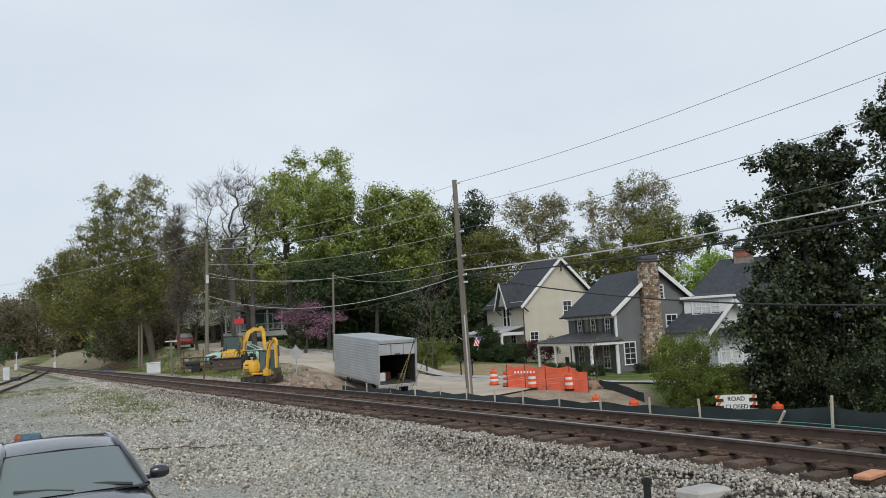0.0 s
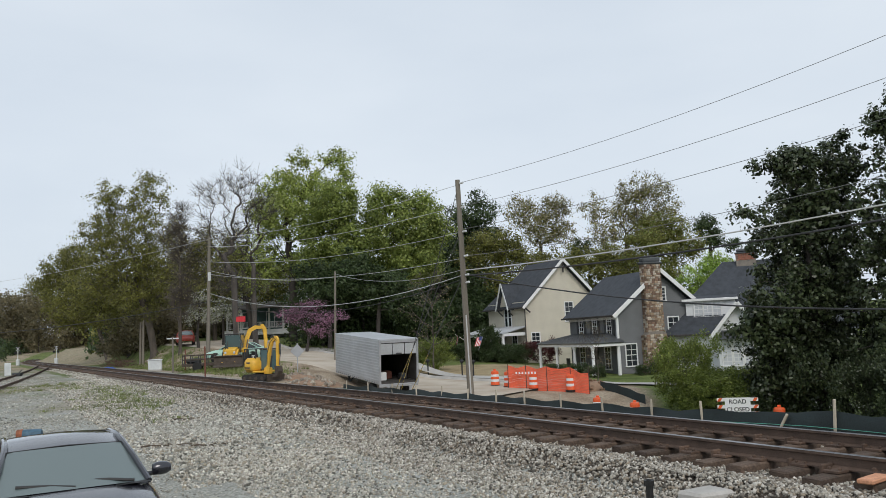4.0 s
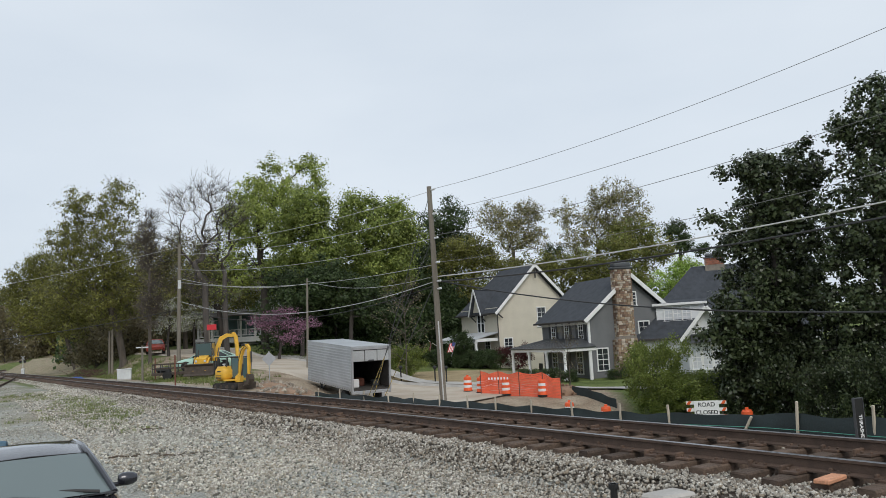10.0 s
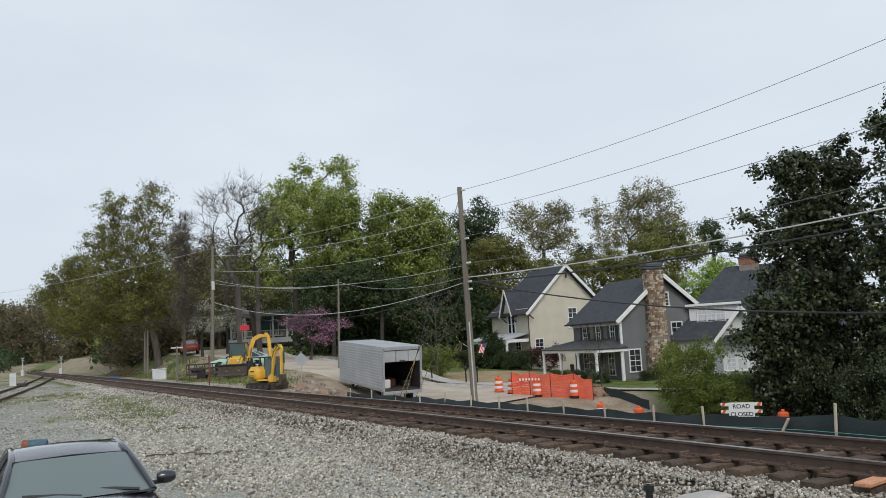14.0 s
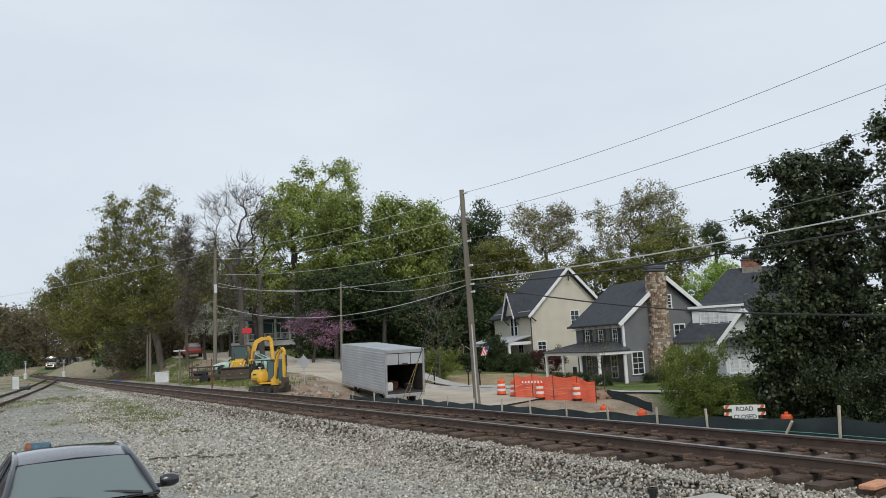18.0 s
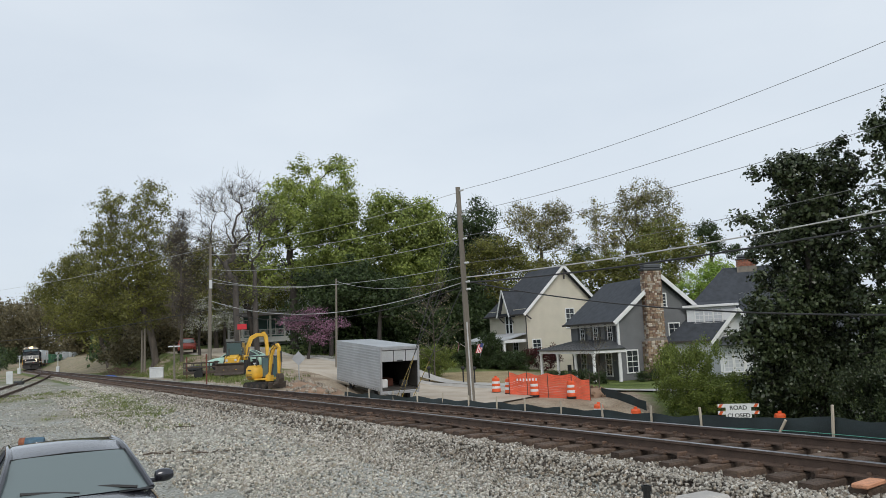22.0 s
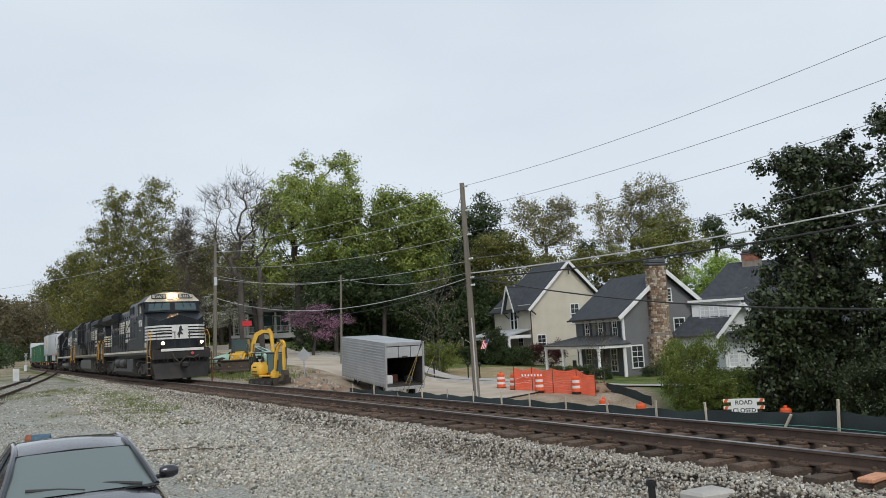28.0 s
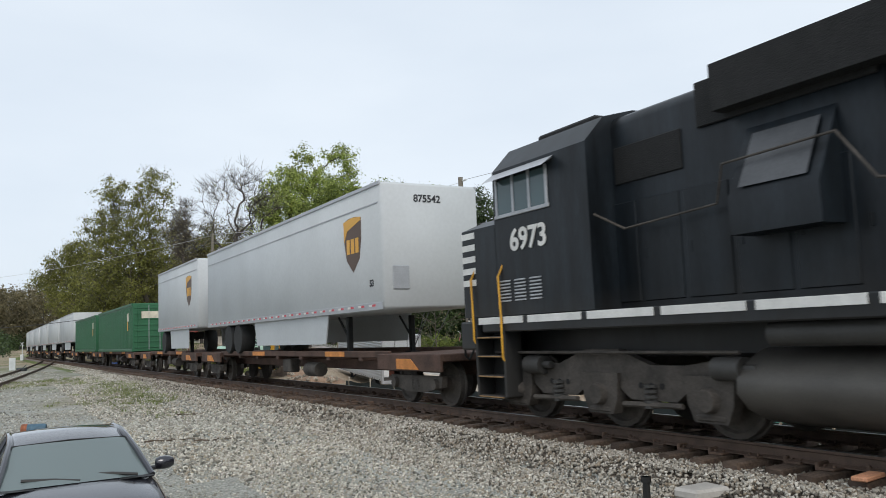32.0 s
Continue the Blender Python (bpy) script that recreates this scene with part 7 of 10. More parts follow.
woods("track_thicket", stand(-44, 104, -31, 84, 16, 5, 2, 4, 2.6), L_FAR, "olive thicket on the bank beside the track", 7, 0.3, 1300)
woods("bank_woods", stand(-58, 140, -30, 94, 30, 8, 5, 9, 3.4), L_FAR, "brown and olive young woods behind the bank", 14, 0.34, 1500)
woods("camera_side_woods", stand(60, -60, -70, -60, 22, 20, 8, 13, 6.0), L_OLIVE, "spring trees behind the gravel lot", 9, 0.7, 500)
dark_spots = []
for k in range(70):
    p_ = on_track(r_w.uniform(215, 340), -r_w.uniform(11, 36))
    dark_spots.append((p_.x, p_.y, r_w.uniform(4, 9), 4.5))
for k in range(60):
    a_ = r_w.uniform(112, 185)
    p_ = on_track(a_, r_w.uniform(8.5 + .06 * (a_ - 112), 24))
    dark_spots.append((p_.x, p_.y, r_w.uniform(3.0, 6.0), 3.4))
woods("curve_thicket", dark_spots, L_DARK, "dark undergrowth inside the far curve of the track", 12, 0.6, 400)

# ---- houses ----
M_SIDING_C = mat("siding_cream", (0.60, 0.555, 0.455), 0.75, var=0.05, scale=1, fine=14, bump=0.05)
M_SIDING_G = mat("siding_grey", (0.155, 0.16, 0.165), 0.75, var=0.08, scale=1, fine=14, bump=0.05)
M_SIDING_W = mat("siding_white", (0.74, 0.75, 0.76), 0.7, var=0.05, scale=1, fine=14, bump=0.05)
M_TRIM = mat("trim_white", (0.78, 0.78, 0.77), 0.6, var=0.05, scale=2, fine=20, bump=0.03)
M_SHINGLE = mat("roof_shingle", (0.05, 0.056, 0.066), 0.9, var=0.2, scale=2.5, fine=18, bump=0.4)
M_SHINGLE2 = mat("roof_shingle_brown", (0.16, 0.14, 0.12), 0.9, var=0.2, scale=2.5, fine=18, bump=0.4)
M_METALROOF = mat("metal_roof", (0.62, 0.64, 0.66), 0.35, 0.4, var=0.08, scale=1, fine=12)
M_METALDARK = mat("metal_roof_dark", (0.09, 0.095, 0.10), 0.4, 0.3, var=0.12, scale=1, fine=12)
M_WINDOW = plain("window_glass", (0.03, 0.035, 0.04), 0.05)
M_SHUTTER = plain("shutter_charcoal", (0.045, 0.048, 0.05), 0.6)
M_GUTTER = plain("gutter_dark", (0.05, 0.045, 0.042), 0.5)
M_BRICK = mat("brick_red", (0.33, 0.13, 0.085), 0.9, var=0.2, scale=6, fine=30, bump=0.4, obj=0.25)
M_STONES = [mat("field_stone_%s" % k, c, 0.9, var=0.15, scale=5, fine=30, bump=0.5, obj=0.3) for k, c in (("tan", (0.34, 0.25, 0.17)), ("brown", (0.22, 0.14, 0.10)), ("pale", (0.46, 0.40, 0.33)))]
M_MORTAR = mat("mortar", (0.24, 0.21, 0.18), 0.95, var=0.15, scale=4, fine=30)
M_LATTICE = mat("stone_foundation", (0.42, 0.40, 0.36), 0.9, var=0.15, scale=3, fine=20)
M_DOORW = plain("door_dark", (0.06, 0.05, 0.045), 0.5)
M_CLOTH = plain("flag_cloth", (0.55, 0.5, 0.5), 0.8)
M_FLAGRED = plain("flag_red", (0.45, 0.04, 0.05), 0.8)
M_FLAGBLUE = plain("flag_blue", (0.04, 0.06, 0.2), 0.8)


def frame_at(origin, ux, uy, z):
    """Pose whose x axis runs along (ux, uy)."""
    return Matrix.Translation((*origin, z)) @ Matrix.Rotation(math.atan2(uy, ux), 4, "Z")


def boards(parent, m, width, z0, z1, material, step=0.16, gable=None, name="siding_board"):
    """Lap siding on a wall in the local x-z plane (outward -y); gable = (z eave, z apex, x apex)."""
    b = Build()
    z = z0
    while z < z1:
        x0, x1 = 0.0, width
        if gable and z > gable[0]:
            f = (z - gable[0]) / (gable[1] - gable[0])
            x0, x1 = gable[2] * f, width - (width - gable[2]) * f
        if x1 - x0 > .1:
            b.add([(x0, -.002, z + step), (x1, -.002, z + step), (x1, -.022, z), (x0, -.022, z), (x0, 0, z), (x1, 0, z)], [(0, 3, 2, 1), (3, 4, 5, 2)], m)
        z += step
    ob = part(name, b, material, parent, smooth=0)
    ob["kind"] = "stuff"
    return ob


def window(parent, m, w, h, rows=3, cols=2, lower=True, trim=M_TRIM, glass=M_WINDOW, fw=.09):
    """A sash window: casing, glass and glazing bars; m: its middle, outward -y."""
    b = Build()
    b.box(0, -.03, h / 2 + fw / 2, w + 2 * fw, .08, fw, .01, m)
    b.box(0, -.05, -h / 2 - fw / 2, w + 2 * fw + .08, .12, fw, .01, m)
    for s in (-1, 1):
        b.box(s * (w / 2 + fw / 2), -.03, 0, fw, .08, h, .01, m)
    win = part("window", b, trim, parent)
    g = Build()
    g.box(0, -.012, 0, w, .02, h, 0, m)
    part("pane", g, glass, win)
    g = Build()
    g.box(0, -.035, 0, w, .03, .05, .004, m)
    for k in range(1, cols):
        g.box(-w / 2 + w * k / cols, -.03, h * .25, .03, .02, h * .5, 0, m)
        if lower:
            g.box(-w / 2 + w * k / cols, -.03, -h * .25, .03, .02, h * .5, 0, m)
    for k in range(1, rows):
        g.box(0, -.03, h / 2 * k / rows, w, .02, .03, 0, m)
        if lower:
            g.box(0, -.03, -h / 2 * k / rows, w, .02, .03, 0, m)
    part("glazing_bar", g, trim, win)
    return win


def slab(b, p, thick=.12):
    """A roof plane through four corner points, given a thickness."""
    p = [Vector(q) for q in p]
    n = (p[1] - p[0]).cross(p[2] - p[0]).normalized()
    if n.z < 0:
        n = -n
    lo = [q - n * thick for q in p]
    k = len(p)
    c = sum(p + lo, Vector()) / (2 * k)
    for f in ([*range(k)], [*range(k, 2 * k)], *[[i, (i + 1) % k, k + (i + 1) % k, k + i] for i in range(k)]):
        pts = [(p + lo)[i] for i in f]
        nn = (pts[1] - pts[0]).cross(pts[2] - pts[0])
        if nn.dot(sum(pts, Vector()) / len(pts) - c) < 0:
            pts = pts[::-1]
        b.add(pts, [tuple(range(len(pts)))])
    return b


def beam(b, p, q, w, h):
    """A square timber from p to q."""
    p, q = Vector(p), Vector(q)
    d = (q - p)
    m = Matrix.Translation((p + q) / 2) @ d.to_track_quat("X", "Z").to_matrix().to_4x4()
    b.box(0, 0, 0, d.length, w, h, .01, m)
    return b


def wall_y(x, y0=0.0):
    """Wall plane along the local y axis, outward -x, starting at (x, y0) and running towards +y seen from outside right to left."""
    return Matrix.Translation((x, y0, 0)) @ Matrix.Rotation(radians(-90), 4, "Z")


def cream_house():
    W, D, E, A = 8.2, 7.4, 5.35, 9.4                    # gable width, depth, eave and apex over the base
    e = thing("house", frame_at((7.62, 73.7), .914, .407, -1.22), "two-storey cream house with dark roof and white porch", "house", "houses along the street")
    b = Build()
    b.prism([(0, -.5), (W, -.5), (W, E - .32), (W / 2, A - .35), (0, E - .32)], 0, D)
    part("wall", b, M_SIDING_C, e, smooth=0)
    boards(e, Matrix(), W, .5, A - .3, M_SIDING_C, gable=(E - .32, A - .35, W / 2))
    boards(e, wall_y(0, D), D, .5, E, M_SIDING_C)
    r = Build()
    slab(r, [(-.45, -.45, E - .38), (-.45, D + .4, E - .38), (W / 2, D - 1.2, A), (W / 2, -.45, A)])
    part("roof", r, M_SHINGLE, e, "dark blue-grey shingle roof", smooth=0)
    r = Build()
    slab(r, [(W + .45, -.45, E - .38), (W / 2, -.45, A), (W / 2, D - 1.2, A), (W + .45, D + .4, E - .38)])
    part("roof", r, M_SHINGLE, e, smooth=0)
    r = Build()
    slab(r, [(-.45, D + .4, E - .38), (W + .45, D + .4, E - .38), (W / 2, D - 1.2, A)])
    part("roof", r, M_SHINGLE, e, smooth=0)
    for x0, x1 in ((-.5, W / 2), (W + .5, W / 2)):
        b = Build()
        beam(b, (x0, -.5, E - .52), (x1, -.5, A - .06), .06, .26)
        part("bargeboard", b, M_TRIM, e)
    b = Build()
    beam(b, (-.5, -.5, E - .45), (-.5, D + .4, E - .45), .12, .14)
    b.cyl((-.12, -.12, E - .5), (-.1, -.1, 0), .05, None, 6)
    part("gutter", b, M_GUTTER, e)
    b = Build()
    beam(b, (.35, -.3, E - .9), (-.35, -.3, E - .35), .1, .12)
    beam(b, (W / 2, -.42, A - .3), (W / 2, -.42, A - 1.3), .12, .12)
    part("bracket", b, M_GUTTER, e)
    window(e, Matrix.Translation((.95, 0, 1.85)), .8, 1.35, 2, 2)
    window(e, Matrix.Translation((4.75, 0, 4.4)), .85, 1.75, 2, 2)
    # front dormer gable with its paired window
    m = wall_y(0)
    b = Build()
    yb = 3.3
    b.prism([(yb - .95, E - .2), (yb + .95, E - .2), (yb, E + 1.75)], -.35, 2.6, Matrix.Rotation(radians(90), 4, "Z") @ Matrix.Diagonal((1, -1, 1, 1)))
    part("dormer", b, M_SIDING_C, e, smooth=0)
    for s in (-1, 1):
        r = Build()
        slab(r, [(-.65, yb + s * 1.2, E - .55), (-.65, yb, E + 2.0), (3.2, yb, E + 2.0), (1.5, yb + s * 1.2, E - .55)], .1)
        part("dormer_roof", r, M_SHINGLE, e, smooth=0)
        b = Build()
        beam(b, (-.7, yb + s * 1.25, E - .6), (-.7, yb, E + 2.0), .05, .2)
        part("bargeboard", b, M_TRIM, e)
        window(e, m @ Matrix.Translation((-(yb + s * .36), 0, E - 1.25)), .5, 1.7, 1, 1)
        b = Build()
        beam(b, (-.05, yb + s * .95, E - 1.1), (-.6, yb + s * 1.0, E - .55), .08, .1)
        part("bracket", b, M_GUTTER, e)
    # porch
    r = Build()
    slab(r, [(-2.5, .1, 2.62), (-2.5, 8.4, 2.62), (0, 8.4, 3.2), (0, .1, 3.2)], .08)
    part("porch_roof", r, M_METALROOF, e, "pale standing-seam metal porch roof", smooth=0)
    b = Build()
    for k in range(18):
        beam(b, (-2.5, .2 + k * .47, 2.65), (0, .2 + k * .47, 3.23), .03, .04)
    part("roof_seams", b, M_METALROOF, e)["kind"] = "stuff"
    b = Build()
    b.box(-2.35, 4.2, 2.45, .16, 8.1, .22, .02)
    b.box(-1.2, .2, 2.5, 2.3, .14, .3, .02)
    part("porch_beam", b, M_TRIM, e)
    b = Build()
    b.box(-1.25, 4.2, .2, 2.5, 8.2, .4, .02)
    part("porch_floor", b, M_LATTICE, e)
    for y in (.35, 3.9, 5.6, 8.1):
        b = Build()
        b.box(-2.32, y, 1.4, .24, .24, 2.0, .02)
        b.box(-2.32, y, .5, .32, .32, .2, .02)
        b.box(-2.32, y, 2.3, .32, .32, .12, .02)
        part("porch_column", b, M_TRIM, e)
    for y0, y1 in ((.4, 3.8), (5.7, 8.0)):
        b = Build()
        b.box(-2.32, (y0 + y1) / 2, 1.25, .08, y1 - y0, .07, .01)
        b.box(-2.32, (y0 + y1) / 2, .55, .08, y1 - y0, .07, .01)
        y = y0 + .1
        while y < y1:
            b.box(-2.32, y, .9, .035, .035, .7)
            y += .14
        part("railing", b, M_TRIM, e)
    for k in range(4):
        b = Build()
        b.box(-2.7 - .3 * k, 4.75, .33 - .12 * k - .2, .32, 1.5, .3, .01)
        part("step", b, M_LATTICE, e)
    for y in (4.0, 5.5):
        b = Build()
        beam(b, (-2.4, y, 1.25), (-3.7, y, .75), .06, .06)
        for k in range(8):
            beam(b, (-2.5 - .15 * k, y, .3 - .05 * k), (-2.5 - .15 * k, y, 1.2 - .057 * k), .03, .03)
        part("stair_railing", b, M_TRIM, e)
    b = Build()
    b.box(-.03, 4.7, 1.5, .06, 1.0, 2.1, .01)
    part("door", b, M_DOORW, e)
    window(e, m @ Matrix.Translation((-2.2, 0, 1.55)), .9, 1.6, 2, 2, glass=M_WINDOW)
    window(e, m @ Matrix.Translation((-6.6, 0, 1.55)), .9, 1.6, 2, 2)
    # flag on a short pole
    b = Build()
    beam(b, (-2.4, 7.9, 2.0), (-3.3, 8.5, 2.75), .04, .04)
    part("flag_pole", b, M_TRIM, e)
    f = Build()
    f.sheet([(-3.2 + .06 * math.sin(k), 8.42 - .05 * j, 2.62 - .17 * k) for j in range(6) for k in range(8)], 6, 8)
    fl = part("flag", f, M_CLOTH, e, "striped red and white cloth flag")
    for k in range(4):
        g = Build()
        g.sheet([(-3.215 + .06 * math.sin(q), 8.44 - .05 * j * 1.0, 2.6 - .17 * q) for j in (k * 1.3, k * 1.3 + .6) for q in range(8)], 2, 8)
        part("flag_stripe", g, M_FLAGRED, fl)
    return e


def stone_chimney(e, x, y, z0, z1, w, d, taper_z, w2):
    """Chimney of field stones in mortar: each stone a part."""
    b = Build()
    b.box(x, y, (z0 + taper_z) / 2, w - .06, d - .06, taper_z - z0, 0)
    b.box(x + (w - w2) * .22, y + .08, (taper_z + z1) / 2, w2 - .06, d - .2, z1 - taper_z, 0)
    b.prism([(x - w / 2, taper_z - .02), (x + w / 2, taper_z - .02), (x + w2 / 2 + (w - w2) * .22, taper_z + .35), (x - w2 / 2 + (w - w2) * .22, taper_z + .35)], y - d / 2 + .02, y + d / 2 - .05)
    ch = part("chimney", b, M_MORTAR, e, "brown field-stone chimney")
    r = random.Random(5)
    shapes = []
    for k in range(9):
        s = Build()
        s.box(0, 0, 0, 1, .1, 1, .12)
        s.v = [(vx * (1 + r.uniform(-.12, .12)), vy, vz * (1 + r.uniform(-.12, .12))) for vx, vy, vz in s.v]
        me = s.mesh("stone", 0)
        me.materials.append(M_STONES[k % 3])
        shapes.append(me)
    for face_n in (0, 1):
        z = z0
        while z < z1 - .1:
            hgt = r.uniform(.12, .2)
            ww = w if z < taper_z else w2
            xo = 0 if z < taper_z else (w - w2) * .22
            yo = 0 if z < taper_z else .08
            run = ww if face_n == 0 else d - (0 if z < taper_z else .15)
            q = 0.0
            while q < run - .05:
                l = min(r.uniform(.14, .36), run - q)
                mm = Matrix.Translation((x + xo - ww / 2 + q + l / 2, y + yo - d / 2 + (0.05 if z >= taper_z else 0), z + hgt / 2)) if face_n == 0 else Matrix.Translation((x + xo - ww / 2, y + d / 2 - q - l / 2, z + hgt / 2)) @ Matrix.Rotation(radians(-90), 4, "Z")
                part("stone", shapes[r.randrange(9)], None, ch, at=mm @ Matrix.Diagonal((l * .92, 1, hgt * .9, 1)))
                q += l
            z += hgt
    b = Build()
    b.box(x + (w - w2) * .22, y + .05, z1 + .08, w2 + .25, d + .05, .16, .03)
    b.box(x + (w - w2) * .22, y + .05, z1 + .32, w2 + .1, d - .1, .34, .08)
    part("chimney_cap", b, M_METALDARK, ch, "black metal chimney cap")


def grey_house():
    W, D, E, A = 7.3, 7.6, 4.95, 8.0
    e = thing("house", frame_at((12.75, 58.7), .953, .304, -2.28), "two-storey charcoal-grey house with stone chimney and front porch", "house", "houses along the street")
    b = Build()
    b.prism([(0, -.5), (W, -.5), (W, E - .3), (W / 2, A - .3), (0, E - .3)], 0, D)
    part("wall", b, M_SIDING_G, e, smooth=0)
    boards(e, Matrix(), W, .4, A - .2, M_SIDING_G, gable=(E - .3, A - .3, W / 2))
    boards(e, wall_y(0, D), D, .4, E, M_SIDING_G)
    for p in ([(-.5, -.4, E - .3), (-.5, D + .4, E - .3), (W / 2, D + .4, A), (W / 2, -.4, A)], [(W + .5, -.4, E - .3), (W / 2, -.4, A), (W / 2, D + .4, A), (W + .5, D + .4, E - .3)]):
        r = Build()
        slab(r, p)
        part("roof", r, M_SHINGLE, e, "dark grey shingle roof", smooth=0)
    for x0, x1 in ((-.52, W / 2), (W + .52, W / 2)):
        b = Build()
        beam(b, (x0, -.45, E - .42), (x1, -.45, A - .08), .06, .3)
        part("bargeboard", b, M_TRIM, e)
    b = Build()
    beam(b, (-.56, -.42, E - .34), (-.56, D + .4, E - .34), .12, .14)
    part("gutter", b, M_GUTTER, e)
    b = Build()
    b.box(-.01, -.01, E / 2, .16, .16, E, .01)
    b.cyl((-.1, -.14, E - .4), (-.1, -.14, .1), .05, None, 6)
    part("corner_board", b, M_TRIM, e)
    b = Build()
    b.box(-.04, D / 2, E - .45, .08, D, .3, .01)
    part("frieze", b, M_TRIM, e)
    m = wall_y(0)
    for k, y in enumerate((1.15, 3.35, 5.55)):
        window(e, m @ Matrix.Translation((-y, 0, 3.9)), .62, 1.35, 2, 2)
        for s in (-1, 1):
            b = Build()
            b.box(-(y + s * .58), -.05, 3.9, .36, .05, 1.5, .01, m)
            for q in range(9):
                b.box(-(y + s * .58), -.08, 3.3 + q * .15, .28, .02, .04, 0, m)
            part("shutter", b, M_SHUTTER, e)
    window(e, Matrix.Translation((1.0, 0, 1.7)), .85, 1.55, 2, 2)
    window(e, Matrix.Translation((4.75, 0, 3.55)), .85, 1.55, 2, 2)
    window(e, Matrix.Translation((3.95, 0, 6.1)), .5, .95, 2, 2)
    window(e, Matrix.Translation((4.9, 0, 1.3)), .85, 1.1, 2, 3)
    stone_chimney(e, 2.85, -.32, -.1, 8.35, 1.75, .7, 3.0, 1.4)
    # porch
    r = Build()
    slab(r, [(-2.7, -.9, 2.72), (-2.7, 8.6, 2.72), (0, 6.9, 3.35), (0, 1.0, 3.35)], .08)
    part("porch_roof", r, M_METALDARK, e, "dark metal hip roof of the porch", smooth=0)
    r = Build()
    slab(r, [(-2.7, -.9, 2.72), (0, 1.0, 3.35), (0, -.9, 2.72)], .08)
    part("porch_roof", r, M_METALDARK, e, smooth=0)
    r = Build()
    slab(r, [(-2.7, 8.6, 2.72), (0, 8.6, 2.72), (0, 6.9, 3.35)], .08)
    part("porch_roof", r, M_METALDARK, e, smooth=0)
    b = Build()
    for k in range(18):
        y = -.6 + k * .52
        beam(b, (-2.7, y, 2.76), (-.05, 1.0 + (y + .6) / 8.9 * 5.8, 3.38), .03, .04)
    part("roof_seams", b, M_METALDARK, e)["kind"] = "stuff"
    b = Build()
    b.box(-2.5, 3.85, 2.55, .18, 9.2, .24, .02)
    b.box(-1.25, -.72, 2.55, 2.6, .18, .24, .02)
    part("porch_beam", b, M_TRIM, e)
    b = Build()
    b.box(-1.3, 3.85, .1, 2.7, 9.3, .4, .02)
    part("porch_floor", b, M_LATTICE, e)
    for y in (-.65, 2.2, 5.2, 8.3):
        b = Build()
        b.lathe([(.16, .3), (.16, .42), (.125, .46), (.105, 2.2), (.14, 2.3), (.16, 2.34), (.16, 2.44)], 12, Matrix.Translation((-2.5, y, 0)))
        part("porch_column", b, M_TRIM, e, smooth=60)
    b = Build()
    b.lathe([(.13, .3), (.11, 2.44)], 10, Matrix.Translation((-.4, -.6, 0)))
    part("porch_column", b, M_TRIM, e, smooth=60)
    b = Build()
    b.box(-.03, 3.5, 1.35, .06, 1.0, 2.1, .01)
    part("door", b, M_DOORW, e)
    for y in (1.6, 5.6):
        window(e, m @ Matrix.Translation((-y, 0, 1.5)), .8, 1.6, 2, 2)
    for y in (1.2, 6.4):
        b = Build()
        b.box(-1.2, y, .72, .55, .6, .1, .03)
        b.box(-.95, y, 1.1, .08, .6, .75, .03)
        for dx in (-.2, .2):
            for dy in (-.25, .25):
                b.box(-1.2 + dx, y + dy, .5, .05, .05, .42)
        ch = tagged(part("porch_chair", b, M_SHUTTER), "dark slatted chair on the grey porch", "chair")
        ch.matrix_basis = e.matrix_basis
    return e


